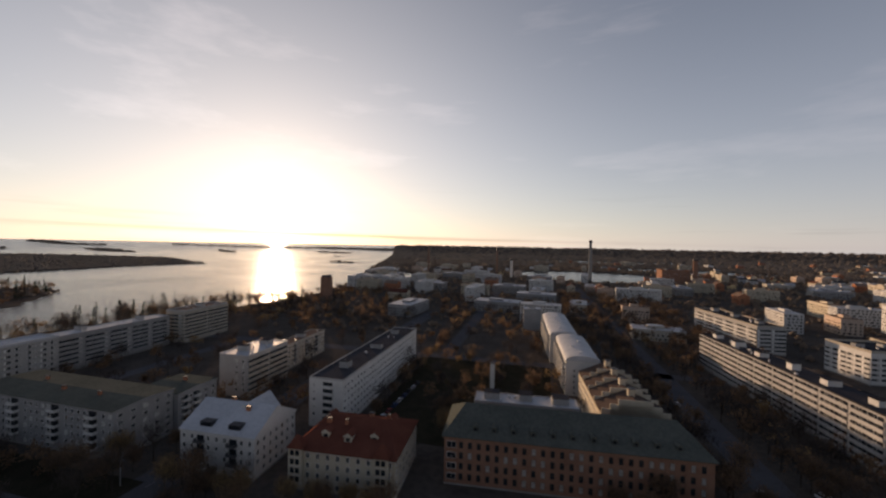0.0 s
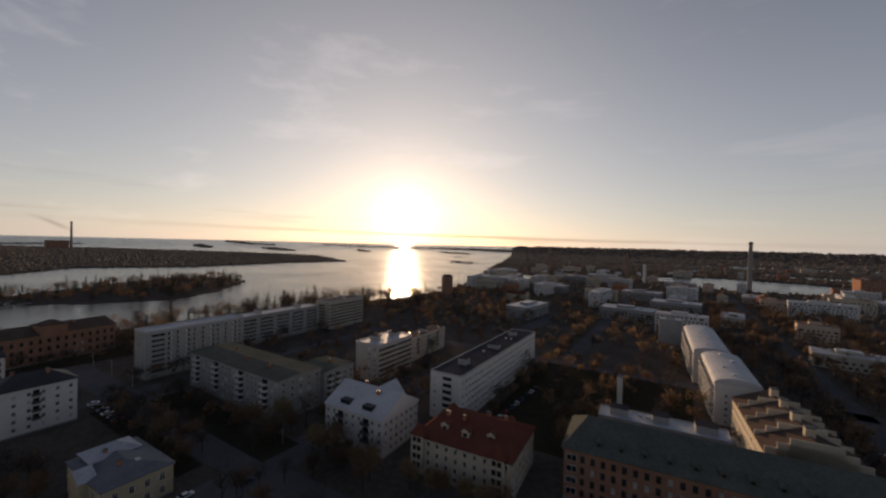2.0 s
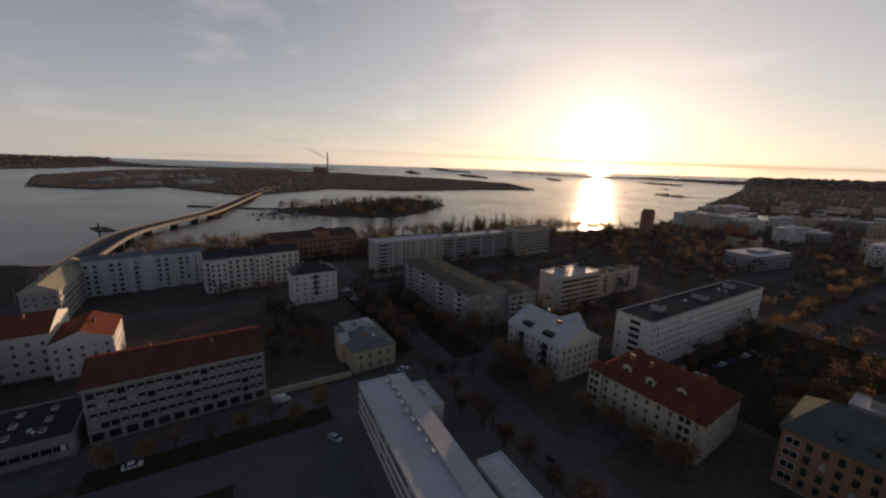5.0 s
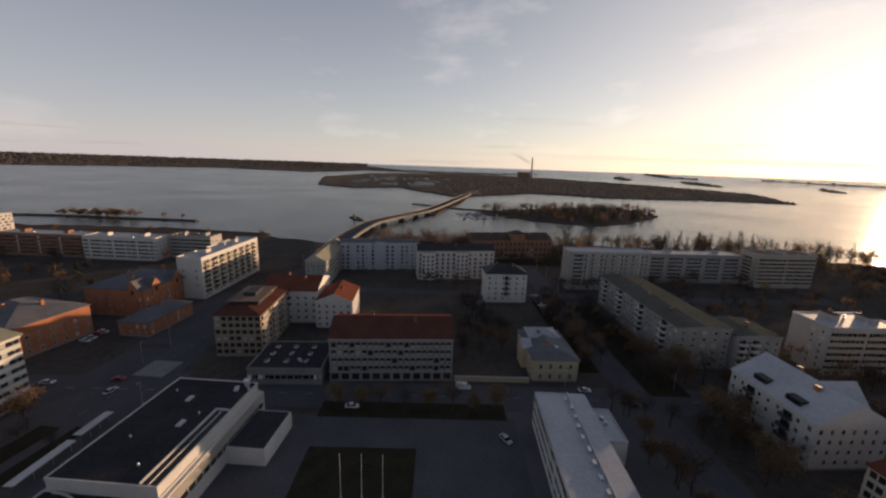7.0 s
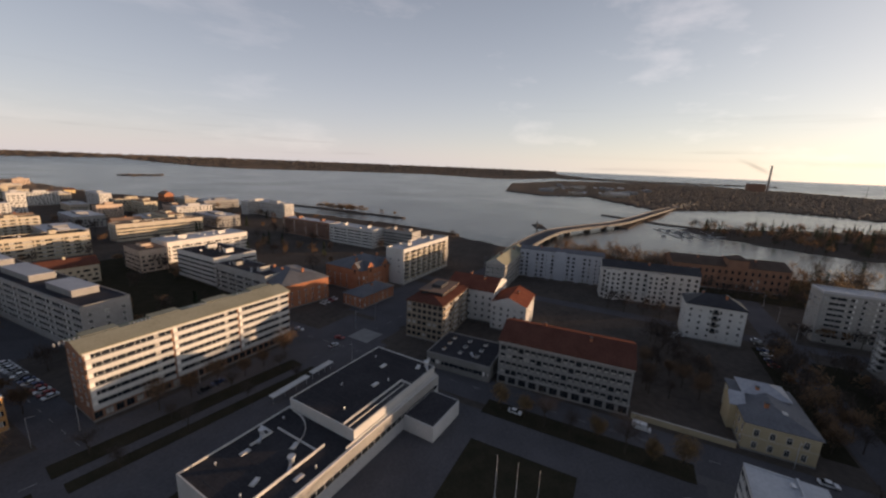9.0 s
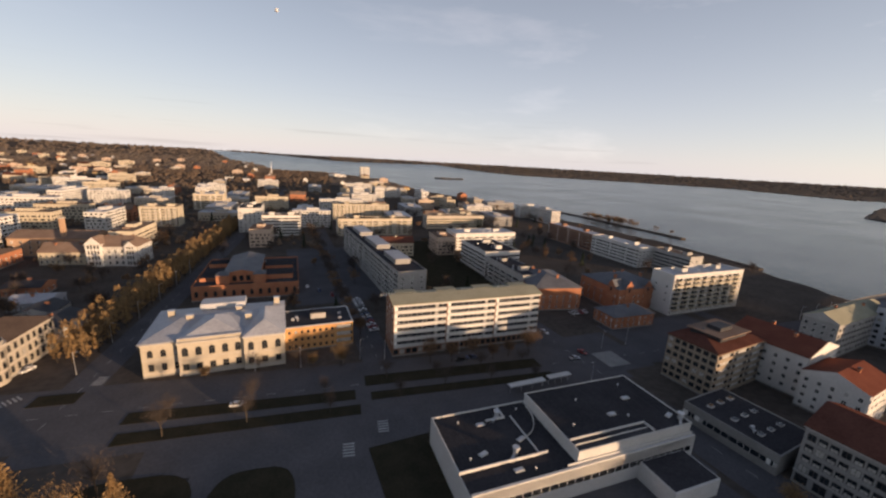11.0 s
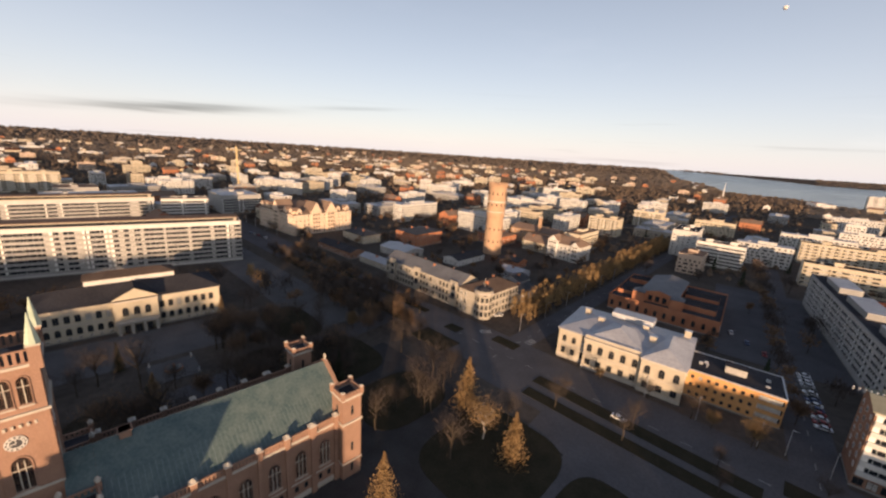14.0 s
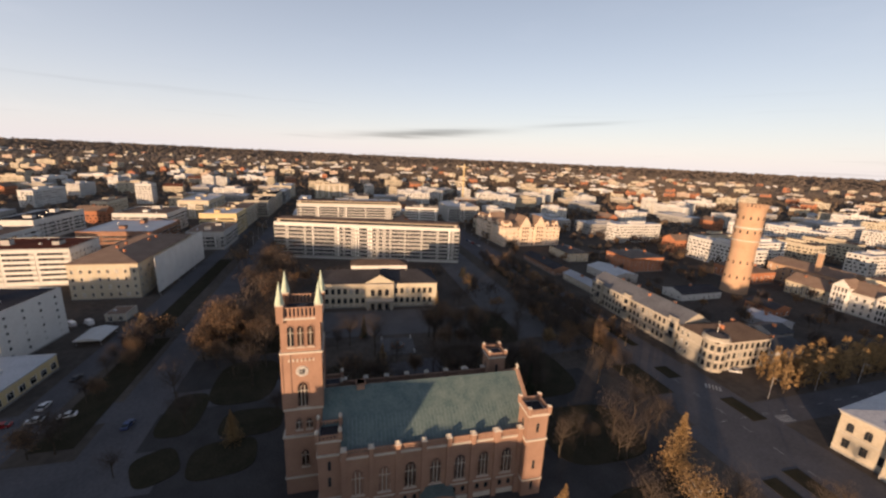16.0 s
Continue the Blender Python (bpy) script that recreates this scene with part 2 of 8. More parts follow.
M = {
    "white": surface("white_plaster", (0.48, 0.47, 0.45), (0.58, 0.57, 0.55), 6, 0.8, 0.6, per_object=0.09),
    "offwhite": surface("grey_white_plaster", (0.31, 0.30, 0.287), (0.40, 0.39, 0.375), 6, 0.85, 0.6, per_object=0.10),
    "cream": surface("cream_plaster", (0.41, 0.36, 0.28), (0.49, 0.435, 0.345), 5, 0.85, 0.5, per_object=0.09),
    "yellow": surface("yellow_plaster", (0.50, 0.39, 0.21), (0.58, 0.46, 0.28), 5, 0.85, 0.5),
    "ochre": surface("faded_ochre_plaster", (0.40, 0.33, 0.215), (0.48, 0.40, 0.27), 5, 0.85, 0.5),
    "plaster": surface("pale_school_plaster", (0.36, 0.315, 0.25), (0.45, 0.40, 0.325), 5, 0.85, 0.5),
    "stucco": surface("greyish_stucco", (0.29, 0.262, 0.222), (0.375, 0.34, 0.288), 5, 0.85, 0.5),
    "roof_umber": surface("dark_brown_sheet_roof", (0.075, 0.055, 0.046), (0.115, 0.085, 0.07), 6, 0.7, 0.6),
    "roof_rust": surface("rust_brown_sheet_roof", (0.085, 0.036, 0.028), (0.125, 0.055, 0.042), 6, 0.7, 0.6),
    "bluegrey": surface("blue_grey_plaster", (0.37, 0.39, 0.43), (0.46, 0.48, 0.52), 6, 0.85, 0.6),
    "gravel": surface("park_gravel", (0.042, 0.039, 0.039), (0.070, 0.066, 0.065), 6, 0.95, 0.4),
    "pinkish": surface("rose_plaster", (0.58, 0.44, 0.33), (0.66, 0.52, 0.40), 5, 0.85, 0.5),
    "grey": surface("grey_render", (0.235, 0.232, 0.23), (0.31, 0.305, 0.30), 5, 0.9, 0.5, per_object=0.1),
    "beige": surface("beige_render", (0.36, 0.32, 0.265), (0.44, 0.40, 0.34), 5, 0.9, 0.5, per_object=0.08),
    "brick": surface("red_brick", (0.30, 0.12, 0.07), (0.42, 0.19, 0.11), 4, 0.9, 0.22, 0.3),
    "brick_church": surface("salmon_brick", (0.235, 0.145, 0.108), (0.315, 0.195, 0.147), 4, 0.9, 0.22, 0.3),
    "brick_brown": surface("brown_brick", (0.22, 0.12, 0.085), (0.31, 0.18, 0.125), 4, 0.9, 0.22, 0.3),
    "brick_orange": surface("orange_brick", (0.46, 0.24, 0.10), (0.56, 0.32, 0.15), 4, 0.9, 0.22, 0.3),
    "stone": surface("pale_stone_trim", (0.38, 0.345, 0.30), (0.47, 0.43, 0.375), 2, 0.85, 0.3, 0.2),
    "copper": surface("green_copper_roof", (0.052, 0.088, 0.09), (0.115, 0.15, 0.145), 3, 0.48, 0.5, 0.1, spec=0.35),
    "copper_seam": surface("pale_copper_seam", (0.11, 0.15, 0.148), (0.17, 0.21, 0.205), 2, 0.5, 0.4, spec=0.3),
    "spire": surface("pale_green_copper", (0.34, 0.42, 0.34), (0.44, 0.50, 0.41), 2, 0.6, 0.4),
    "roof_green": surface("grey_green_sheet_roof", (0.072, 0.078, 0.068), (0.108, 0.113, 0.098), 8, 0.8, 1.0),
    "roof_olive": surface("olive_bitumen_roof", (0.24, 0.23, 0.17), (0.31, 0.30, 0.23), 9, 0.85, 0.8),
    "roof_dark": surface("dark_bitumen_roof", (0.036, 0.035, 0.039), (0.060, 0.058, 0.063), 10, 0.9, 0.7, per_object=0.2),
    "roof_grey": surface("grey_sheet_roof", (0.25, 0.26, 0.29), (0.37, 0.38, 0.41), 8, 0.5, 0.9, per_object=0.12, spec=0.35),
    "roof_pale": surface("pale_sheet_roof", (0.35, 0.36, 0.38), (0.46, 0.47, 0.49), 8, 0.62, 0.9),
    "roof_red": surface("red_tile_roof", (0.12, 0.043, 0.031), (0.17, 0.064, 0.044), 5, 0.75, 0.35, 0.3, per_object=0.1),
    "roof_brown": surface("brown_sheet_roof", (0.16, 0.11, 0.085), (0.23, 0.165, 0.13), 6, 0.7, 0.6, per_object=0.15),
    "roof_black": surface("black_sheet_roof", (0.025, 0.025, 0.03), (0.05, 0.05, 0.055), 6, 0.55, 0.6),
    "glass": surface("window_glass", (0.012, 0.014, 0.018), (0.03, 0.034, 0.04), 4, 0.12, 1.2, spec=0.5),
    "frame_white": surface("white_window_frame", (0.66, 0.65, 0.62), (0.74, 0.73, 0.70), 2, 0.6, 0.3),
    "frame_dark": surface("dark_window_frame", (0.06, 0.055, 0.05), (0.10, 0.09, 0.08), 2, 0.6, 0.3),
    "metal": surface("galvanised_metal", (0.45, 0.46, 0.48), (0.58, 0.59, 0.60), 2, 0.4, 0.3, metal=0.6),
    "dark_metal": surface("dark_painted_metal", (0.05, 0.05, 0.055), (0.09, 0.09, 0.095), 2, 0.5, 0.3),
    "concrete": surface("weathered_concrete", (0.20, 0.196, 0.188), (0.28, 0.272, 0.26), 4, 0.9, 0.4),
    "asphalt": surface("asphalt", (0.080, 0.077, 0.081), (0.116, 0.111, 0.116), 11, 0.8, 0.8),
    "paving": surface("grey_paving", (0.094, 0.091, 0.092), (0.132, 0.127, 0.127), 8, 0.85, 0.6),
    "line": surface("road_paint", (0.26, 0.26, 0.255), (0.42, 0.42, 0.41), 2, 0.7, 0.3),
    "grass": surface("autumn_grass", (0.028, 0.027, 0.018), (0.050, 0.042, 0.029), 5, 0.95, 0.5),
    "soil": surface("city_ground", (0.066, 0.056, 0.049), (0.108, 0.091, 0.078), 16, 0.95, 2.5),
    "bark": surface("bark", (0.045, 0.036, 0.028), (0.085, 0.07, 0.056), 1, 0.95, 0.1),
    "birch": surface("birch_bark", (0.30, 0.28, 0.25), (0.48, 0.46, 0.42), 1, 0.9, 0.15),
    "rubber": surface("tyre_rubber", (0.02, 0.02, 0.02), (0.03, 0.03, 0.03), 1, 0.9, 0.1),
    "car_glass": surface("car_glass", (0.01, 0.012, 0.014), (0.02, 0.022, 0.025), 1, 0.08, 0.4, spec=0.5),
    "leaf_gold": islands("golden_leaves", (0.26, 0.165, 0.08), (0.335, 0.218, 0.104), (0.18, 0.122, 0.066), trans=0.36),
    "leaf_brown": islands("brown_leaves", (0.17, 0.105, 0.062), (0.22, 0.135, 0.078), (0.115, 0.075, 0.05), trans=0.3),
    "twig": islands("bare_twigs", (0.060, 0.046, 0.040), (0.082, 0.062, 0.052), (0.044, 0.036, 0.033), trans=0.12),
    "needle": islands("spruce_needles", (0.018, 0.03, 0.014), (0.03, 0.042, 0.02), (0.014, 0.022, 0.012)),
    "town_leaf": islands("town_leaves", (0.13, 0.09, 0.061), (0.16, 0.11, 0.073), (0.10, 0.074, 0.053)),
    "tower_brick": surface("grey_salmon_brick", (0.35, 0.225, 0.15), (0.43, 0.285, 0.195), 5, 0.9, 0.3, 0.3),
    "forest": islands("far_forest", (0.15, 0.113, 0.084), (0.172, 0.128, 0.093), (0.13, 0.103, 0.077)),
    "taupe": surface("brown_grey_render", (0.245, 0.20, 0.155), (0.32, 0.265, 0.21), 5, 0.9, 0.5),
    "roof_slate": surface("dark_grey_sheet_roof", (0.085, 0.088, 0.10), (0.14, 0.145, 0.16), 6, 0.6, 0.6),
    "rose_block": surface("pale_rose_render", (0.44, 0.335, 0.265), (0.52, 0.41, 0.33), 5, 0.9, 0.5),
    "lit_glass": surface("drawn_blind", (0.30, 0.29, 0.27), (0.42, 0.41, 0.39), 2, 0.7, 0.4),
}
for car_name, car_tone in (("white", (0.7, 0.7, 0.7)), ("black", (0.015, 0.015, 0.018)), ("red", (0.30, 0.02, 0.02)), ("silver", (0.42, 0.43, 0.45)), ("blue", (0.03, 0.06, 0.16))):
    M["paint_" + car_name] = surface(car_name + "_car_paint", car_tone, tuple(c * 0.9 for c in car_tone), 2, 0.3, 0.5, spec=0.5)


# ---------------------------------------------------------------- mesh helpers
class Mesh:
    """Collects faces with a material each, then becomes one mesh."""

    def __init__(self, *materials):
        self.v, self.f, self.m, self.mats = [], [], [], list(materials)

    def face(self, points, m=0):
        k = len(self.v)
        self.v += [tuple(p) for p in points]
        self.f.append(tuple(range(k, k + len(points))))
        self.m.append(m)
        return self

    def solid(self, low, high, m=0, cap=None, bottom=False):
        """Side faces between two rings and a cap on the upper one."""
        k, n = len(self.v), len(low)
        self.v += [tuple(p) for p in low] + [tuple(p) for p in high]
        for i in range(n):
            j = (i + 1) % n
            self.f.append((k + i, k + j, k + n + j, k + n + i))
            self.m.append(m)
        self.f.append(tuple(range(k + n, k + 2 * n)))
        self.m.append(m if cap is None else cap)
        if bottom:
            self.f.append(tuple(range(k + n - 1, k - 1, -1)))
            self.m.append(m)
        return self

    def box(self, x0, y0, z0, x1, y1, z1, m=0, cap=None):
        r = [(x0, y0), (x1, y0), (x1, y1), (x0, y1)]
        return self.solid([(*p, z0) for p in r], [(*p, z1) for p in r], m, cap, True)

    def tube(self, cx, cy, z0, z1, r0, r1=None, n=12, m=0, cap=None):
        r1 = r0 if r1 is None else r1
        a = [2 * math.pi * (i + 0.5) / n for i in range(n)]
        return self.solid([(cx + r0 * math.cos(t), cy + r0 * math.sin(t), z0) for t in a], [(cx + r1 * math.cos(t), cy + r1 * math.sin(t), z1) for t in a], m, cap, True)

    def gable(self, x0, y0, x1, y1, z0, rise, along="x", m=0, end=None, over=0.5):
        """A pitched roof with eaves and a fascia."""
        end = m if end is None else end
        t = 0.25
        if along == "x":
            c = (y0 + y1) / 2
            a, b = x0 - over, x1 + over
            s = [(a, y0 - over, z0), (b, y0 - over, z0), (b, c, z0 + rise), (a, c, z0 + rise), (b, y1 + over, z0), (a, y1 + over, z0)]
        else:
            c = (x0 + x1) / 2
            a, b = y0 - over, y1 + over
            s = [(x1 + over, a, z0), (x1 + over, b, z0), (c, b, z0 + rise), (c, a, z0 + rise), (x0 - over, b, z0), (x0 - over, a, z0)]
        up = [(p[0], p[1], p[2] + t) for p in s]
        self.face([up[0], up[1], up[2], up[3]], m).face([up[3], up[2], up[4], up[5]], m)
        self.face([s[0], s[1], up[1], up[0]], m).face([s[4], s[5], up[5], up[4]], m)
        self.face([s[1], s[4], up[4], up[2], up[1]], end).face([s[5], s[0], up[0], up[3], up[5]], end)
        self.face([s[5], s[4], s[1], s[0]], end)
        return self

    def hip(self, x0, y0, x1, y1, z0, rise, m=0, over=0.5, inset=None):
        """A hipped roof; inset is how far the ridge stands back from the short ends."""
        x0, y0, x1, y1 = x0 - over, y0 - over, x1 + over, y1 + over
        w, d = x1 - x0, y1 - y0
        i = min(w, d) / 2 if inset is None else inset
        if w >= d:
            i = min(i, w / 2 - 0.05)
            r = [(x0 + i, (y0 + y1) / 2), (x1 - i, (y0 + y1) / 2)]
        else:
            i = min(i, d / 2 - 0.05)
            r = [((x0 + x1) / 2, y0 + i), ((x0 + x1) / 2, y1 - i)]
        e = [(x0, y0), (x1, y0), (x1, y1), (x0, y1)]
        z1, t = z0 + rise, 0.25
        self.solid([(*p, z0) for p in e], [(*p, z0 + t) for p in e], m, None, True)
        e, r = [(*p, z0 + t) for p in e], [(*p, z1) for p in r]
        if w >= d:
            self.face([e[0], e[1], r[1], r[0]], m).face([e[1], e[2], r[1]], m).face([e[2], e[3], r[0], r[1]], m).face([e[3], e[0], r[0]], m)
        else:
            self.face([e[0], e[1], r[0]], m).face([e[1], e[2], r[1], r[0]], m).face([e[2], e[3], r[1]], m).face([e[3], e[0], r[0], r[1]], m)
        return self

    def data(self, name):
        me = bpy.data.meshes.new(name)
        me.from_pydata(self.v, [], self.f)
        for m in self.mats:
            me.materials.append(m)
        me.polygons.foreach_set("material_index", self.m)
        me.update()
        return me

    def part(self, name, parent, label="", m=None):
        return child(name, self.data(name), parent, m, label)


def child(name, data, parent, m=None, label=""):
    ob = new(name, data)
    ob.parent = parent
    if m is not None:
        ob.matrix_basis = m
    if label:
        ob["label"] = label
    return ob


def thing(name, label, category, m, group="", kind=""):
    ob = new(name)
    ob.matrix_basis = m
    ob.empty_display_size = 0.5
    return tagged(ob, label, category, group, kind)


def setting(name, mesh, label, category):
    return tagged(new(name, mesh.data(name)), label, category, kind="structure")


# windows, built once for each size and look
window_cache = {}


def window_mesh(w, h, look_="plain", frame="frame_white", arch=False):
    key = (round(w, 2), round(h, 2), look_, frame, arch)
    if key in window_cache:
        return window_cache[key]
    q = Mesh(M[frame], M["glass"], M["lit_glass"])
    t, y = 0.075, -0.09
    pane = 2 if look_ == "blind" else 1
    if arch:
        r = w / 2
        ring = [(-r, 0)] + [(r * math.cos(a), h - r + r * math.sin(a)) for a in [math.pi * (1 - i / 6) for i in range(7)]] + [(r, 0)]
        inner = [(x * (1 - t / r), max(z - t, t) if z > 0 else t) for x, z in ring]
        for i in range(len(ring)):
            j = (i + 1) % len(ring)
            q.face([(ring[i][0], y, ring[i][1]), (inner[i][0], y, inner[i][1]), (inner[j][0], y, inner[j][1]), (ring[j][0], y, ring[j][1])])
            q.face([(ring[i][0], 0, ring[i][1]), (ring[i][0], y, ring[i][1]), (ring[j][0], y, ring[j][1]), (ring[j][0], 0, ring[j][1])])
        q.face([(x, -0.02, z) for x, z in reversed(inner)], pane)
    else:
        a = w / 2
        for x0, z0, x1, z1 in ((-a, 0, a, t), (-a, h - t, a, h), (-a, t, -a + t, h - t), (a - t, t, a, h - t)):
            q.face([(x0, y, z0), (x1, y, z0), (x1, y, z1), (x0, y, z1)])
        for p, r in (((-a, 0), (a, 0)), ((a, 0), (a, h)), ((a, h), (-a, h)), ((-a, h), (-a, 0))):
            q.face([(p[0], 0, p[1]), (r[0], 0, r[1]), (r[0], y, r[1]), (p[0], y, p[1])])
        q.face([(-a + t, -0.02, t), (a - t, -0.02, t), (a - t, -0.02, h - t), (-a + t, -0.02, h - t)], pane)
    if look_ == "half":      # a pale blind or spandrel in the lower part
        q.face([(-w / 2 + 0.2, -0.05, t), (w / 2 - 0.2, -0.05, t), (w / 2 - 0.2, -0.05, h * 0.45), (-w / 2 + 0.2, -0.05, h * 0.45)], 2)
    if w > 0.9:
        q.face([(-0.04, -0.06, t), (0.04, -0.06, t), (0.04, -0.06, h - 2 * t), (-0.04, -0.06, h - 2 * t)])
    if h > 2.0:
        q.face([(-w / 2 + t, -0.06, h * 0.66), (w / 2 - t, -0.06, h * 0.66), (w / 2 - t, -0.06, h * 0.66 + 0.08), (-w / 2 + t, -0.06, h * 0.66 + 0.08)])
    window_cache[key] = q.data("window")
    return window_cache[key]


SIDES = {"S": 0, "E": 90, "N": 180, "W": 270}


def weld(ob):
    """Joins the seams of one moulded part."""
    bm = bmesh.new()
    bm.from_mesh(ob.data)
    bmesh.ops.remove_doubles(bm, verts=bm.verts, dist=0.004)
    bm.to_mesh(ob.data)
    bm.free()
    return ob


class House:
    """A building: an empty at the middle of its base, turned by ang, with walls w (along x) by d (along y) and h high."""

    def __init__(self, name, label, cx, cy, w, d, h, ang=0, wall="white", category="building", base="concrete", group="", bare=False):
        self.w, self.d, self.h, self.ang = w, d, h, ang
        self.root = thing(name, label, category, pose(cx, cy, 0, 0, 0, ang), group)
        self.centre = Vector((cx, cy))
        self.wall = wall
        self.hidden = Mesh(M["frame_white"], M["glass"])
        self.far = {}
        if not bare:
            q = Mesh(M[wall], M[base])
            q.box(-w / 2, -d / 2, 0.6, w / 2, d / 2, h)
            q.box(-w / 2 - 0.06, -d / 2 - 0.06, -0.5, w / 2 + 0.06, d / 2 + 0.06, 0.6, 1)
            q.part("wall", self.root)

    def side(self, s):
        """The frame of a wall seen from outside: length, and the matrix of its lower left corner."""
        w, d = self.w / 2, self.d / 2
        x, y, n = {"S": (-w, -d, self.w), "E": (w, -d, self.d), "N": (w, d, self.w), "W": (-w, d, self.d)}[s]
        return n, pose(x, y, 0, 0, 0, SIDES[s])

    def seen(self, s):
        n, m = self.side(s)
        mid = self.root.matrix_basis @ m @ Vector((n / 2, 0, 0))
        out = (self.root.matrix_basis.to_3x3() @ m.to_3x3()) @ Vector((0, -1, 0))
        return -(mid.x * out.x + mid.y * out.y) > -3

    def put(self, s, u, z, data, name, label="", y=0.0):
        n, m = self.side(s)
        return child(name, data, self.root, m @ pose(u, y, z), label)

    def windows(self, s, cols, rows, w=1.3, h=1.5, z0=1.2, step=2.9, u0=None, u1=None, frame="frame_white", arch=False, name="window", skip=(), blinds=0.12, arch_row=None, half=0.0):
        n, m = self.side(s)
        u0, u1 = (u0 if u0 is not None else 0.0), (u1 if u1 is not None else n)
        pitch = (u1 - u0) / cols
        shown = self.seen(s)
        for r in range(rows):
            for c in range(cols):
                if (r, c) in skip:
                    continue
                u, z = u0 + pitch * (c + 0.5), z0 + step * r
                if z + h > self.h - 0.2:
                    continue
                if shown:
                    dice = random.random()
                    kind = "blind" if dice < blinds else "half" if dice < blinds + half else "plain"
                    self.put(s, u, z, window_mesh(w, h, kind, frame, arch if arch_row is None else r in arch_row), name)
                else:
                    a, b = m @ Vector((u - w / 2, -0.05, z)), m @ Vector((u + w / 2, -0.05, z))
                    e = m.to_3x3() @ Vector((0, 0.06, 0))
                    self.hidden.solid([a, b, b + e, a + e], [p + Vector((0, 0, h)) for p in (a, b, b + e, a + e)], 1)
        return self

    def bands(self, s, rows, z0=3.4, step=2.85, glass_h=1.35, sections=1, panel="white", proud=0.35, gap=0.5, u0=0.0, u1=None, frames=True):
        """Storeys of strip windows between projecting parapet panels."""
        n, m = self.side(s)
        u1 = n if u1 is None else u1
        length = (u1 - u0) / sections
        for k in range(sections):
            a = u0 + k * length + gap / 2
            b = u0 + (k + 1) * length - gap / 2
            ln = b - a
            key = ("band", round(ln, 1), glass_h, step, panel, proud)
            if key not in window_cache:
                q = Mesh(M["glass"], M["frame_white"], M["lit_glass"])
                q.box(0, -0.04, 0, ln, 0.05, glass_h)
                u = 0.0
                while frames and u < ln - 0.5:
                    wd = random.choice((1.2, 1.6, 2.1, 2.4))
                    q.box(u, -0.10, 0, u + 0.07, 0.0, glass_h, 1)
                    if random.random() < 0.14:
                        q.box(u + 0.1, -0.07, 0.05, min(u + wd, ln), 0.0, glass_h - 0.05, 2)
                    if random.random() < 0.08:
                        q.box(u + 0.1, -0.12, -0.1, min(u + wd * 0.6, ln), 0.0, glass_h, 1)
                    u += wd
                p = Mesh(M[panel])
                ph = step - glass_h
                p.box(0, -proud, 0, ln, 0.02, ph)
                p.box(0, -proud - 0.05, ph - 0.08, ln, -proud + 0.02, ph)
                window_cache[key] = (q.data("window_strip"), p.data("parapet_panel"))
            strip, para = window_cache[key]
            if self.centre.length > 235:      # far off: one mesh a wall
                for tag, me, dz in (("window_band", strip, 0.0), ("parapet_band", para, glass_h - step)):
                    j = self.far.setdefault(tag, Mesh(*me.materials))
                    co = [v.co for v in me.vertices]
                    for r in range(rows):
                        at = m @ pose(a, 0, z0 + step * r + dz)
                        i0 = len(j.v)
                        j.v += [tuple(at @ c) for c in co]
                        j.f += [tuple(i0 + i for i in p.vertices) for p in me.polygons]
                        j.m += [p.material_index for p in me.polygons]
                continue
            for r in range(rows):
                self.put(s, a, z0 + step * r, strip, "window_strip")
                self.put(s, a, z0 + step * r - (step - glass_h), para, "parapet_panel")
        return self

    def balconies(self, s, us, rows, z0=2.6, step=2.85, w=3.2, deep=1.3, panel="offwhite"):
        key = ("balcony", round(w, 1), deep, panel)
        if key not in window_cache:
            q = Mesh(M[panel], M["concrete"], M["glass"])
            q.box(-w / 2, -deep, 0, w / 2, 0, 0.16, 1)
            q.box(-w / 2, -deep - 0.06, 0.12, w / 2, -deep, 1.15)
            q.box(-w / 2, -deep, 0.12, -w / 2 + 0.06, 0, 1.15)
            q.box(w / 2 - 0.06, -deep, 0.12, w / 2, 0, 1.15)
            q.box(-w / 2 + 0.3, -0.05, 0.16, w / 2 - 0.3, 0.02, 2.25, 2)
            window_cache[key] = q.data("balcony")
        for u in us:
            for r in range(rows):
                self.put(s, u, z0 + step * r, window_cache[key], "balcony")
        return self

    def flat_roof(self, roof="roof_dark", coping="offwhite", boxes=0, parapet=0.45, box_mat="offwhite", vents=4):
        w, d, h = self.w / 2, self.d / 2, self.h
        q = Mesh(M[roof])
        q.box(-w + 0.3, -d + 0.3, h - 0.2, w - 0.3, d - 0.3, h + 0.06)
        q.part("roof", self.root)
        q = Mesh(M[coping])
        for x0, y0, x1, y1 in ((-w - 0.08, -d - 0.08, w + 0.08, -d + 0.3), (-w - 0.08, d - 0.3, w + 0.08, d + 0.08), (-w - 0.08, -d + 0.3, -w + 0.3, d - 0.3), (w - 0.3, -d + 0.3, w + 0.08, d - 0.3)):
            q.box(x0, y0, h - 0.1, x1, y1, h + parapet)
        q.part("parapet", self.root)
        for i in range(boxes):
            t = (i + 0.5) / boxes
            bw, bd, bh = random.uniform(3.5, 6.5), random.uniform(3, min(6, 2 * d - 3) if d < w else 4.5), random.uniform(2.0, 3.0)
            if d > w:
                bw = min(bw, 2 * w - 3)
            q = Mesh(M[box_mat], M["roof_dark"])
            q.box(-bw / 2, -bd / 2, 0, bw / 2, bd / 2, bh)
            q.box(-bw / 2 - 0.1, -bd / 2 - 0.1, bh, bw / 2 + 0.1, bd / 2 + 0.1, bh + 0.18, 1)
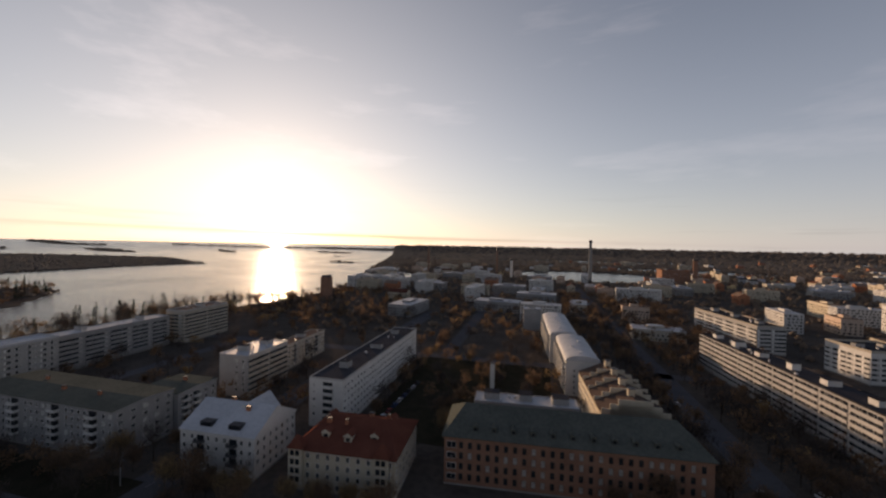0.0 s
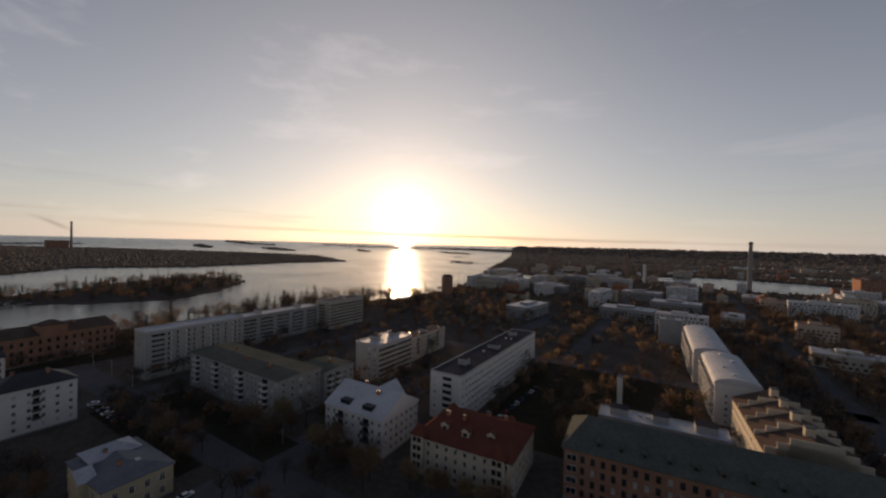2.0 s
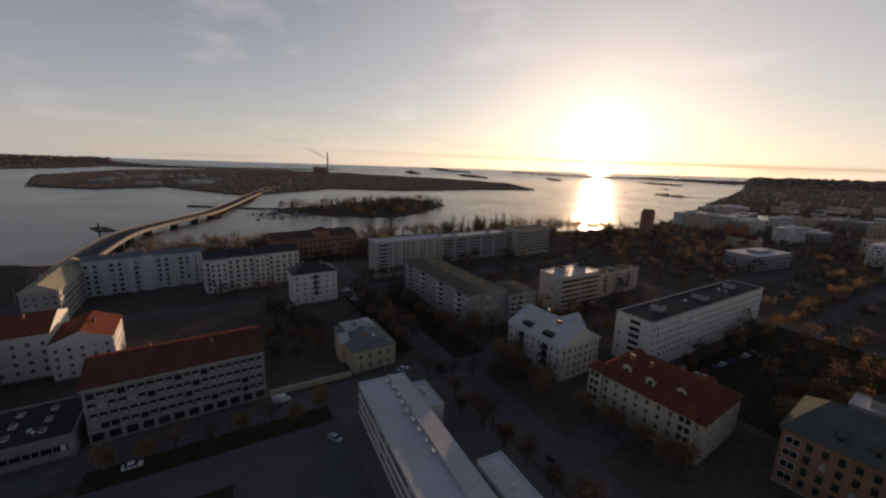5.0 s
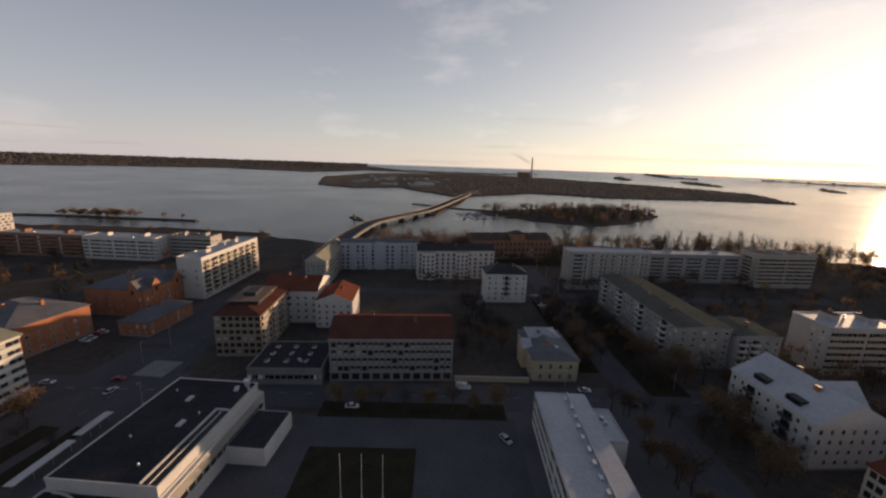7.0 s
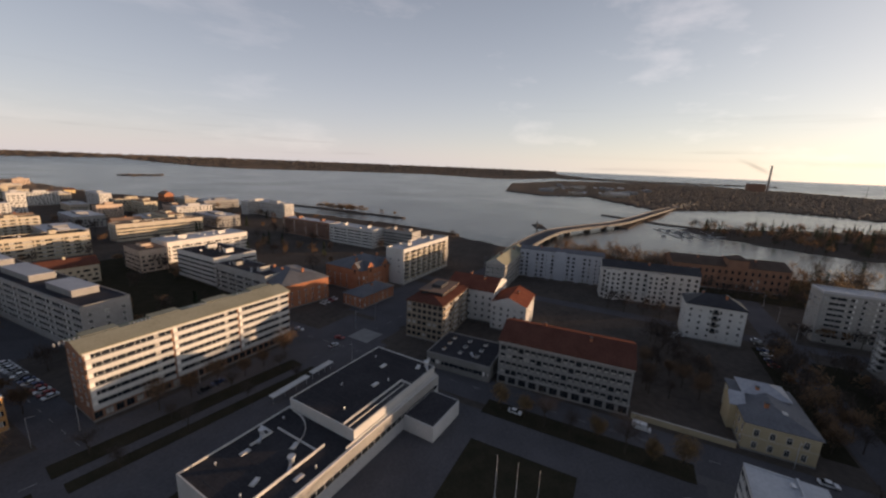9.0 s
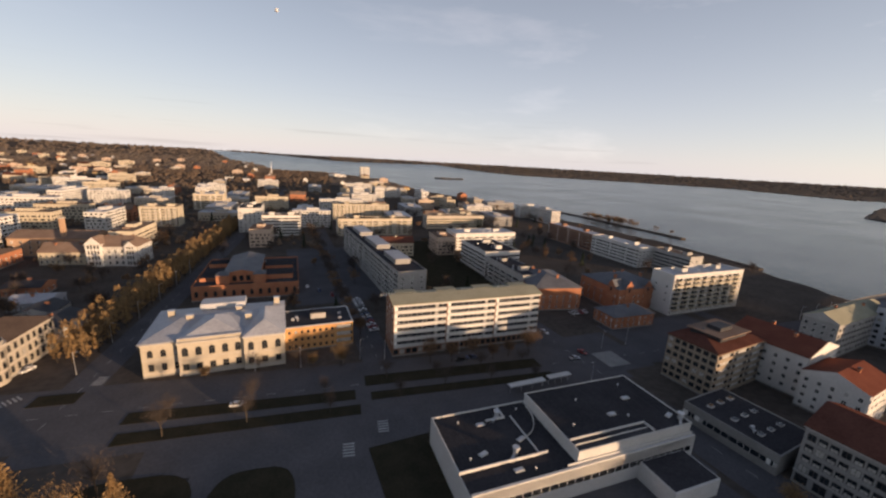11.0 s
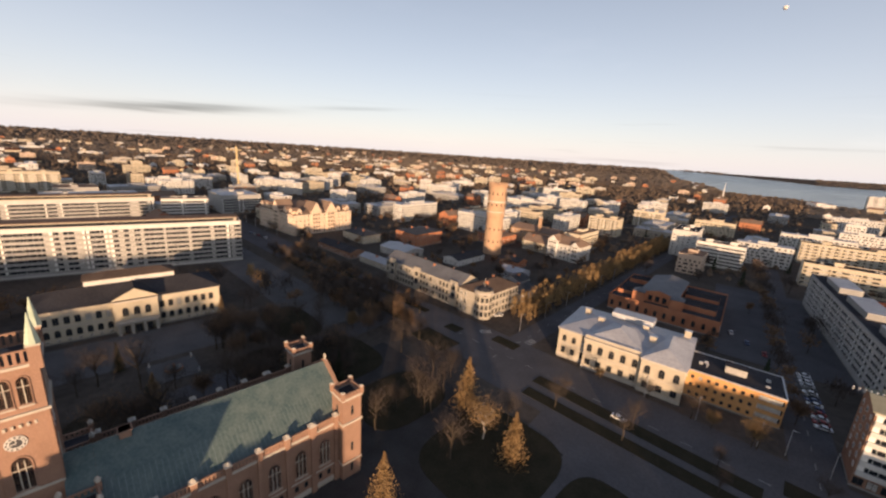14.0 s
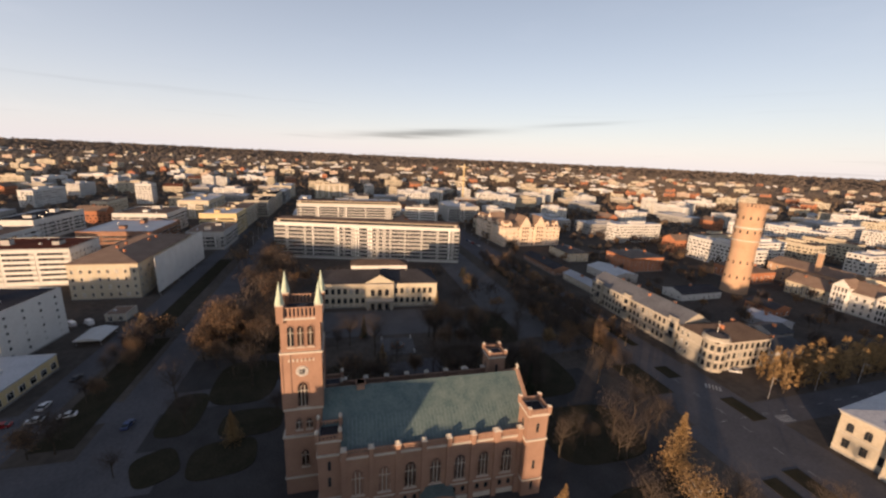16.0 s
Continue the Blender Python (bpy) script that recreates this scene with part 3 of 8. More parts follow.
            at = (-w + 2 * w * t, random.uniform(-0.2, 0.2) * d) if w >= d else (random.uniform(-0.2, 0.2) * w, -d + 2 * d * t)
            q.part("roof_box", self.root, m=pose(*at, h + 0.05))
        for i in range(vents):
            q = Mesh(M["metal"])
            if random.random() < 0.5:
                tall = random.uniform(0.7, 1.3)
                q.tube(0, 0, 0, tall, random.uniform(0.2, 0.4), n=8)
                q.tube(0, 0, tall - 0.05, tall + 0.15, 0.5, 0.5, 8)
            else:
                q.box(-0.6, -0.4, 0, 0.6, 0.4, random.uniform(0.5, 1.0))
            q.part("roof_vent", self.root, m=pose(random.uniform(-0.8, 0.8) * w, random.uniform(-0.7, 0.7) * d, h + 0.05))
        return self

    def pitched(self, kind="gable", rise=4.0, roof="roof_red", over=0.5, along=None, chimneys=2, inset=None, chimney_mat="brick", gable_mat=None):
        w, d, h = self.w / 2, self.d / 2, self.h
        q = Mesh(M[roof], M[gable_mat or self.wall])
        along = along or ("x" if w >= d else "y")
        if kind == "gable":
            q.gable(-w, -d, w, d, h, rise, along, 0, 1, over)
        else:
            q.hip(-w, -d, w, d, h, rise, 0, over, inset)
        q.part("roof", self.root)
        for i in range(chimneys):
            c = Mesh(M[chimney_mat], M["dark_metal"])
            s = random.uniform(0.45, 0.8)
            c.box(-s, -0.45, 0, s, 0.45, 2.6)
            c.box(-s - 0.08, -0.53, 2.6, s + 0.08, 0.53, 2.85, 1)
            t = (i + 0.5) / chimneys * 1.5 - 0.75
            off = random.choice((-1, 1)) * 0.25
            at = (t * w, off * d) if along == "x" else (off * w, t * d)
            c.part("chimney", self.root, m=pose(*at, h + rise * 0.72 - 1.0))
        return self

    def string_course(self, z, mat="stone", proud=0.12, tall=0.3):
        w, d = self.w / 2 + proud, self.d / 2 + proud
        Mesh(M[mat]).box(-w, -d, z, w, d, z + tall).part("string_course", self.root)
        return self

    def done(self):
        if self.hidden.f:
            self.hidden.part("rear_windows", self.root)["kind"] = "stuff"
        for tag, mesh in self.far.items():
            mesh.part(tag, self.root)["kind"] = "stuff"
        return self


# ---------------------------------------------------------------- land and water
def ellipse(cx, cy, rx, ry, ang=0, n=20):
    c, s = math.cos(radians(ang)), math.sin(radians(ang))
    pts = []
    for i in range(n):
        a = 2 * math.pi * i / n
        u, v = rx * math.cos(a) * (1 + 0.12 * math.sin(3 * a + cx)), ry * math.sin(a) * (1 + 0.15 * math.cos(2 * a + cy))
        pts.append((cx + u * c - v * s, cy + u * s + v * c))
    return pts


TOWN = [(650, -5300), (600, -4900), (60, -2600), (-20, -1850), (-235, -1780), (-380, -1430), (-365, -980), (-410, -780), (-444, -740), (-418, -577),
        (-426, -360), (-419, -258), (-398, -176), (-372, -112), (-360, -60), (-372, 20), (-385, 90), (-392, 230), (-378, 320), (-345, 400),
        (-335, 520), (-358, 664), (-390, 770), (-430, 870), (-545, 1163), (-640, 1450), (-735, 1750), (-1000, 2500), (-1480, 3700), (-2000, 5300), (5300, 5300), (5300, -5300)]
LANDS = [
    TOWN,
    [(700, -5300), (600, -4960), (-630, -3930), (-1669, -3900), (-1882, -2631), (-2600, -2149), (-3000, -1611), (-2700, -900), (-3600, -700), (-5300, -950), (-5300, -5300)],
    [(-1313, -414), (-1201, -265), (-1290, -141), (-1000, 20), (-970, 60), (-1197, 303), (-1092, 493), (-1120, 836), (-1086, 1047), (-1592, 1312), (-2168, 1201),
     (-2900, 900), (-3500, 500), (-3500, 0), (-2800, -500), (-1940, -586)],
    [(-532, 224), (-560, 285), (-615, 340), (-679, 402), (-780, 415), (-820, 330), (-760, 200), (-690, 80), (-650, 60), (-560, 150)],
]
LANDS += [
    ellipse(-2750, 1880, 420, 90, -20), ellipse(-3350, 1600, 260, 60, -20), ellipse(-940, 1378, 34, 12, -20), ellipse(-772, 1388, 74, 26, -15), ellipse(-1090, 1930, 60, 18, -20),
    ellipse(-1530, 2660, 190, 60, -20), ellipse(-775, -1650, 85, 48, 12), ellipse(-540, -117, 30, 9, 30), ellipse(-2250, 2330, 330, 48, -40), ellipse(-1700, 2760, 170, 40, -32),
]
LANDS.append([(-1400, 3380), (-1750, 3430), (-2120, 3320), (-2500, 3090), (-2880, 2870), (-3220, 2700), (-3240, 2760), (-2880, 2960), (-2500, 3220), (-2150, 3480), (-1780, 3640), (-1430, 3800)])
LANDS.append([(-3600, -720), (-3560, -434), (-3580, 0), (-3655, 470), (-3675, 950), (-3770, 960), (-3810, 470), (-3790, 0), (-3850, -430), (-4300, -900)])
LANDS.append([(-3560, 2060), (-3900, 2060), (-4060, 2180), (-3980, 2240), (-3600, 2220), (-3360, 2300), (-3300, 2220)])
LAKES = [ellipse(120, 1090, 190, 150, 10), ellipse(470, 1480, 330, 60, -20), ellipse(-320, 910, 45, 60), ellipse(300, 2200, 500, 90, 10)]


def signed(px, py, poly):
    """Distance to a polygon's edge, positive inside."""
    best, inside = np.full(px.shape, 1e9), np.zeros(px.shape, bool)
    for (ax, ay), (bx, by) in zip(poly, poly[1:] + poly[:1]):
        ex, ey = bx - ax, by - ay
        t = np.clip(((px - ax) * ex + (py - ay) * ey) / (ex * ex + ey * ey), 0, 1)
        best = np.minimum(best, np.hypot(px - ax - t * ex, py - ay - t * ey))
        inside ^= ((ay > py) != (by > py)) & (px < ex * (py - ay) / (ey if abs(ey) > 1e-9 else 1e-9) + ax)
    return np.where(inside, best, -best)


def shore(px, py):
    sd = np.full(px.shape, -1e9)
    for poly in LANDS:
        sd = np.maximum(sd, signed(px, py, poly))
    for poly in LAKES:
        sd = np.minimum(sd, -signed(px, py, poly))
    return sd


def lift(r):
    """The far land and sea climb to the true horizon, which lies beyond the last metre built."""
    t = np.clip((r - 3300) / 1600, 0, 1)
    return 63 * t * t * (3 - 2 * t)


def ring_sheet(name, radii, n, height, material):
    a = np.linspace(0, 2 * math.pi, n, endpoint=False)
    rr, aa = np.meshgrid(radii, a, indexing="ij")
    x, y = rr * np.cos(aa), rr * np.sin(aa)
    z = height(x, y, rr)
    v = np.stack([x, y, z], -1).reshape(-1, 3)
    i, j = np.meshgrid(np.arange(len(radii) - 1), np.arange(n), indexing="ij")
    k = (j + 1) % n
    f = np.stack([i * n + j, (i + 1) * n + j, (i + 1) * n + k, i * n + k], -1).reshape(-1, 4)
    me = bpy.data.meshes.new(name)
    me.from_pydata(v.tolist(), [], f.tolist() + [tuple(range(n))])
    me.materials.append(material)
    me.shade_smooth()
    return new(name, me)


def land_height(x, y, r):
    sd = shore(x, y)
    rough = np.sin(x * 0.11 + np.sin(y * 0.05) * 3) * 2.5 + np.sin(y * 0.17 + x * 0.03) * 2.0
    z = np.clip(-1.2 + (sd + np.where(r > 330, rough, 0)) * 0.16, -5, 0)
    hill = 0.4 * np.clip((r - 900) / 2500, 0, 1) * (4 + 3 * np.sin(x * 0.0021 + 1) + 3 * np.sin(y * 0.0017))
    return z + lift(r) * 0.985 + np.where(sd > 0, hill * np.clip(sd / 1400, 0, 1), 0)


radii = np.r_[np.arange(12, 330, 30), np.arange(330, 1000, 9), np.geomspace(1000, 4950, 110)]
ground = ring_sheet("ground", radii, 640, land_height, M["soil"])
tagged(ground, "dark autumn ground of soil, grass and gravel between the streets", "ground", kind="structure")

mw = bpy.data.materials.new("sea_water")
mw.use_nodes = True
wn, wb = mw.node_tree, mw.node_tree.nodes["Principled BSDF"]
wb.inputs["Base Color"].default_value = (0.018, 0.026, 0.032, 1)
wb.inputs["Roughness"].default_value, wb.inputs["IOR"].default_value = 0.16, 1.33
geo_w, n_a, n_b, bump_a = wn.nodes.new("ShaderNodeNewGeometry"), wn.nodes.new("ShaderNodeTexNoise"), wn.nodes.new("ShaderNodeTexNoise"), wn.nodes.new("ShaderNodeBump")
n_a.inputs["Scale"].default_value, n_a.inputs["Detail"].default_value = 0.25, 3
n_b.inputs["Scale"].default_value, n_b.inputs["Detail"].default_value = 0.006, 4
mr_w = wn.nodes.new("ShaderNodeMapRange")
mr_w.inputs["To Min"].default_value, mr_w.inputs["To Max"].default_value = 0.15, 0.30
wb.inputs["Specular IOR Level"].default_value = 0.34
wn.links.new(geo_w.outputs["Position"], n_a.inputs["Vector"])
wn.links.new(geo_w.outputs["Position"], n_b.inputs["Vector"])
wn.links.new(n_b.outputs["Fac"], mr_w.inputs["Value"])
wn.links.new(mr_w.outputs[0], wb.inputs["Roughness"])
wn.links.new(n_a.outputs["Fac"], bump_a.inputs["Height"])
bump_a.inputs["Strength"].default_value, bump_a.inputs["Distance"].default_value = 0.45, 1.0
wn.links.new(bump_a.outputs[0], wb.inputs["Normal"])
water = ring_sheet("water", np.r_[250, np.geomspace(330, 3300, 14), np.linspace(3500, 4950, 16)], 180, lambda x, y, r: -1.0 + lift(r) * 0.97, mw)
tagged(water, "calm grey-blue sea with low ripples between the islands", "sea", kind="structure")

FOOT = []      # what stands on the ground, so that trees and far houses keep clear: x, y, half-size


def sheet(name, x0, y0, x1, y1, z, mat, label, category, ang=0.0):
    q = Mesh(M[mat])
    w, d = (x1 - x0) / 2, (y1 - y0) / 2
    q.box(-w, -d, -0.3, w, d, z)
    ob = setting(name, q, label, category)
    ob.matrix_basis = pose((x0 + x1) / 2, (y0 + y1) / 2, 0, 0, 0, ang)
    return ob


ROADS = []


def road(x0, y0, x1, y1, width, z=0.02, mat="asphalt", name="road", label="dark asphalt street with worn surface"):
    dx, dy = x1 - x0, y1 - y0
    ln = math.hypot(dx, dy)
    q = Mesh(M[mat])
    q.box(0, -width / 2, -0.3, ln, width / 2, z)
    ob = setting(name, q, label, "road")
    ob.matrix_basis = pose(x0, y0, 0, 0, 0, math.degrees(math.atan2(dy, dx)))
    ROADS.append((x0, y0, x1, y1, width))
    return ob


# boulevard past the church, the school and the long apartment house
road(420, -178, 92, -136, 26, 0.020)
road(92, -136, -130, -104, 30, 0.024)
road(-130, -104, -330, -88, 16, 0.020)
# avenue with the golden trees
road(62, -118, 20, -460, 11, 0.016)
road(20, -460, -30, -900, 11, 0.016)
# street with parked cars beside the long apartment house
road(-36, -118, -46, -420, 12, 0.012)
# street in front of the office block
road(-117, -160, -117, 420, 15, 0.028)
road(-117, -160, -122, -520, 12, 0.028)
# street between the library and the villas
road(-330, 72, 60, 76, 14, 0.032)
road(60, 77, 420, 33, 9, 0.032)
road(84, 47, 420, 8, 13, 0.018)
road(97, 30, 104, 74, 14, 0.014)
road(130, 120, 118, -130, 10, 0.010)
road(-60, 80, -66, 700, 10, 0.008)
road(-330, 252, 160, 256, 10, 0.006)
road(75, 78, 70, 760, 12, 0.006)
road(-228, -130, -226, 252, 9, 0.010)
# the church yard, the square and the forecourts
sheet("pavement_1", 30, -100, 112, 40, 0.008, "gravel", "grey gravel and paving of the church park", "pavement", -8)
sheet("pavement_2", -106, -50, -34, 26, 0.036, "asphalt", "dark asphalt square before the museum", "pavement")
sheet("pavement_3", -113, 8, -40, 66, 0.010, "paving", "paved forecourt round the low white building", "pavement")
sheet("pavement_4", -60, -200, -10, -330, 0.026, "asphalt", "asphalt yard with parked cars", "pavement")
sheet("pavement_5", 150, -14, 178, -86, 0.014, "paving", "paved forecourt of the yellow hall", "pavement", -10)
sheet("pavement_6", -110, -112, 34, -50, 0.004, "asphalt", "asphalt parking and forecourt south of the museum", "pavement", -3)
sheet("lawn", -42, -88, -22, -60, 0.10, "grass", "dark hedge-edged lawn beside the museum", "lawn", 0)
sheet("pavement_8", -104, -132, 62, -100, 0.003, "asphalt", "wide asphalt side lanes of the boulevard", "pavement", -7.5)
sheet("pavement_9", 128, -136, 420, -110, 0.003, "paving", "gravel side walks of the boulevard", "pavement", -7.5)
sheet("pavement_10", -146, -128, -30, -96, 0.002, "asphalt", "asphalt street crossing by the canopies", "pavement", -3)
sheet("pavement_11", -215, -130, -150, -92, 0.002, "asphalt", "asphalt yard with parked cars among brick houses", "pavement", -3)
sheet("pavement_7", -36, -52, 30, 60, 0.006, "paving", "worn grey paving of the open square", "pavement")
for lx0, ly0, lx1, ly1, la in ((-98, -119, -28, -112.5, -8), (-24, -121.5, 42, -116, -9), (-98, -108.5, -28, -104, -8), (-24, -112.5, 42, -107.5, -8), (78, -128, 98, -117, -8), (57, -144, 69, -138, -8), (84, -140, 92, -134, -8), (110, -140, 240, -134, -7), (108, -153, 235, -149, -7)):
    sheet("lawn", lx0, ly0, lx1, ly1, 0.10, "grass", "strip of dark autumn grass with fallen leaves", "lawn", la)
sheet("lawn", 113, 49, 176, 59, 0.10, "grass", "strip of dark grass and clipped hedges between two lanes", "lawn", -7)
sheet("lawn", 180, 42, 300, 50, 0.10, "grass", "strip of dark grass between two lanes", "lawn", -7)
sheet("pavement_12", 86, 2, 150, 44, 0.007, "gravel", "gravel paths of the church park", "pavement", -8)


def plot(cx, cy, rx, ry, ang, lift):
    """A park lawn with a rounded outline."""
    q = Mesh(M["grass"])
    ring = [(rx * math.copysign(abs(math.cos(t)) ** 0.6, math.cos(t)), ry * math.copysign(abs(math.sin(t)) ** 0.6, math.sin(t))) for t in [2 * math.pi * i / 28 for i in range(28)]]
    q.solid([(*p, -0.2) for p in ring], [(*p, 0.10) for p in ring])
    ob = setting("lawn", q, "rounded lawn of the church park, dark with fallen leaves", "lawn")
    ob.matrix_basis = pose(cx, cy, lift, 0, 0, ang)


for i, l_ in enumerate(((122, -64, 11, 9, -10), (121, -18, 11, 8, -10), (36, -80, 16, 18, -8), (8, -75.5, 10, 15.5, -8), (72, -82, 12, 15, -8), (106, -82, 16, 17, -8), (107, -32, 12, 17, -8), (55, 22, 14, 14, -8), (31, -29, 15, 20, -8), (146, -90, 18, 10, -10), (159, 11, 9, 14, -8), (119, 30, 10, 5.5, -8), (98.5, 32, 6, 5, 20), (96.5, 17, 6.5, 8, 0), (109, 11, 6, 8.5, -8), (132, 14, 13, 10, -8))):
    plot(*l_, 0.004 * (i + 1))
sheet("pavement_13", -136, -109, -125, -97.5, 0.05, "concrete", "pale bare patch of concrete beside the street", "pavement", -4)
sheet("lawn", -92, -34, -66, -4, 0.11, "grass", "dark lawn round three flagpoles", "lawn")
sheet("lawn", -113, -36, -105, 24, 0.10, "grass", "hedge-lined strip of grass beside the street", "lawn")
sheet("lawn", -215, 58, -135, 66, 0.09, "grass", "strip of grass along the street", "lawn")
sheet("lawn", -210, 78, -120, 93, 0.09, "grass", "grass slope before the apartment house", "lawn")
sheet("lawn", -145, -345, -76, -165, 0.07, "grass", "dark courtyard lawn between apartment houses", "lawn")
sheet("lawn", -72, 140, 8, 250, 0.07, "grass", "dark inner yard with trees", "lawn")
sheet("lawn", -390, -80, -300, 250, 0.05, "grass", "waterfront grass with bare trees", "lawn")
# zebra crossings and lane marks
for zx, zy, za in ((56, -152, 80), (-15.7, -92, 80), (-27, -98, 80), (74, -147, 40)):
    q = Mesh(M["line"])
    for i in range(5):
        q.box(i * 1.1, 0, 0, i * 1.1 + 0.55, 3.2, 0.012)
    setting("crosswalk", q, "worn white zebra crossing painted on asphalt", "crosswalk").matrix_basis = pose(zx, zy, 0.045, 0, 0, za)
q = Mesh(M["line"])
for rx0, ry0, rx1, ry1, rw in ROADS[:8]:
    ln = math.hypot(rx1 - rx0, ry1 - ry0)
    ux, uy = (rx1 - rx0) / ln, (ry1 - ry0) / ln
    s = 8.0
    while s < ln - 10:
        a, b = (rx0 + ux * s, ry0 + uy * s), (rx0 + ux * (s + 3), ry0 + uy * (s + 3))
        nx, ny = -uy * 0.08, ux * 0.08
        q.face([(a[0] - nx, a[1] - ny, 0.05), (b[0] - nx, b[1] - ny, 0.05), (b[0] + nx, b[1] + ny, 0.05), (a[0] + nx, a[1] + ny, 0.05)])
        s += 9
setting("lane_marks", q, "dashed white lane marks on the streets", "road marking")


# ---------------------------------------------------------------- buildings
def house(name, label, x0, y0, x1, y1, h, ang=0, wall="white", **kw):
    FOOT.append(((x0 + x1) / 2, (y0 + y1) / 2, (x1 - x0) / 2 + 2, (y1 - y0) / 2 + 2, ang))
    return House(name, label, (x0 + x1) / 2, (y0 + y1) / 2, x1 - x0, y1 - y0, h, ang, wall, **kw)


# unseen town blocks between square and street, added and sized to shade the church
b = house("town_block", "unseen nine-storey grey plaster town block beside the square, added to shade the church", 20, 40, 66, 58, 29.5, 0, "grey")
b.windows("S", 16, 9, 1.3, 1.5, 1.6, 3.1).windows("N", 16, 9, 1.3, 1.5, 1.6, 3.1).flat_roof("roof_dark", "offwhite", 2, 0.4).done()
b = house("town_block", "unseen six-storey brown plaster town block beside the square, added to shade the church", -10, 40, 19.5, 58, 21.5, 0, "taupe")
b.windows("S", 9, 6, 1.3, 1.5, 1.6, 3.1).windows("N", 9, 6, 1.3, 1.5, 1.6, 3.1).flat_roof("roof_dark", "offwhite", 1, 0.4).done()
# long apartment house with white parapet bands
b = house("apartment_house", "seven-storey apartment house with white balcony bands and olive roof", -111, -145.5, -43, -131.5, 22.3, -4, "brick_brown")
b.bands("N", 6, 5.2, 2.95, 1.55, 3, "white", 0.5, 0.7)
Mesh(M["white"]).box(-34.1, 7.0, 21.5, 34.1, 7.35, 22.25).part("cornice", b.root)
b.windows("N", 26, 1, 2.0, 2.2, 0.9, frame="frame_dark")
b.windows("E", 3, 6, 1.4, 1.4, 4.6, 2.85)
b.windows("S", 22, 7, 1.4, 1.4, 1.6, 2.85)
b.pitched("gable", 1.7, "roof_olive", 0.7, chimneys=0)
for i in range(4):
    q = Mesh(M["roof_olive"], M["concrete"])
    q.box(-4.5, -2.2, 0, 4.5, 2.2, 1.7)
    q.part("roof_box", b.root, m=pose(-27 + 18 * i, -3.2, 22.6))
    for k in range(6):
        Mesh(M["metal"]).tube(0, 0, 0, 1.0, 0.22, n=6).part("roof_vent", b.root, m=pose(-22 + 18 * i + 1.1 * k, -1.2, 23.4))
b.done()

# school: pale plaster, arched windows, grey sheet roof
b = house("school_building", "cream plaster school with arched windows and grey sheet roof", -3, -176, 42, -146, 12.6, -1, "plaster")
b.string_course(6.3, "stone", 0.1, 0.3)
b.windows("N", 3, 2, 1.6, 2.7, 2.2, 5.2, 0.6, 12, frame="frame_dark", arch_row=(1,))
b.string_course(11.9, "stone", 0.3, 0.4).string_course(1.4, "stone", 0.12, 0.3)
b.windows("E", 8, 2, 1.6, 2.8, 2.2, 5.2, frame="frame_dark", arch_row=(1,))
b.windows("W", 6, 2, 1.5, 2.7, 2.2, 5.2, arch_row=(1,))
b.windows("S", 10, 2, 1.5, 2.7, 2.2, 5.2)
for bay_x, half, out, cols in ((1.3, 10.2, 2.2, 5), (-15.7, 6.8, 3.6, 3)):
    q = Mesh(M["plaster"])
    q.box(-half, 0, 0.6, half, out, 12.6)
    bay = q.part("front_bay", b.root, m=pose(bay_x, 15.0, 0))
    Mesh(M["stone"]).box(-half - 0.3, 0, 12.2, half + 0.3, out + 0.4, 12.75).part("cornice", bay)
    Mesh(M["stone"]).box(-half - 0.1, 0, 6.3, half + 0.1, out + 0.15, 6.6).part("string_course", bay)
    Mesh(M["stone"]).box(-half - 0.12, 0, -0.3, half + 0.12, out + 0.14, 1.4).part("plinth", bay)
    for r in range(2):
        for c in range(cols):
            child("window", window_mesh(1.9, 3.3 if r else 2.5, "plain", "frame_dark", r == 1), bay, pose(-half + 2 * half * (c + 0.5) / cols, out, 2.0 + 5.4 * r, 0, 0, 180))
    if cols == 5:
        Mesh(M["plaster"], M["roof_grey"]).box(-half + 1, out - 1.6, 12.75, half, out - 0.3, 13.9).box(-half + 0.9, out - 1.7, 13.9, half + 0.1, out - 0.2, 14.1, 1).part("attic_parapet", bay)
b.pitched("hip", 3.2, "roof_grey", 0.7, chimneys=0, inset=11)
Mesh(M["roof_grey"]).hip(-8.9, -4, 11.5, 16.6, 12.8, 4.4, 0, 0.3, 9).part("roof_centre", b.root)
Mesh(M["roof_grey"]).hip(-22.5, -8, -8.9, 18.6, 12.8, 3.6, 0, 0.4, 7).part("roof_wing", b.root)
Mesh(M["roof_pale"]).box(-8, -14, 14.6, 8, -7, 17.2).part("roof_box", b.root)
for cx_, cy_ in ((-10, 6), (-6, -3), (10, 2), (17, -4), (-20, -10)):
    q = Mesh(M["plaster"], M["metal"])
    q.box(-1.1, -0.8, 0, 1.1, 0.8, 2.6).box(-1.25, -0.95, 2.6, 1.25, 0.95, 2.85, 1)
    q.part("chimney", b.root, m=pose(cx_, cy_, 14.2))
b.done()
b = house("school_extension", "three-storey orange brick school wing with flat dark roof", -30, -168, -3.2, -150.5, 10.3, -1, "brick_orange")
b.windows("N", 8, 3, 1.0, 1.3, 1.3, 3.1, 0.5, 19.5, frame="frame_dark")
b.bands("N", 3, 1.6, 3.1, 1.7, 1, "brick_orange", 0.08, 0.2, 20, 26.5)
b.windows("W", 4, 3, 1.2, 1.4, 1.3, 3.1).windows("S", 9, 3, 1.0, 1.3, 1.3, 3.1)
b.flat_roof("roof_dark", "metal", 1, 0.35, "offwhite", 5).done()

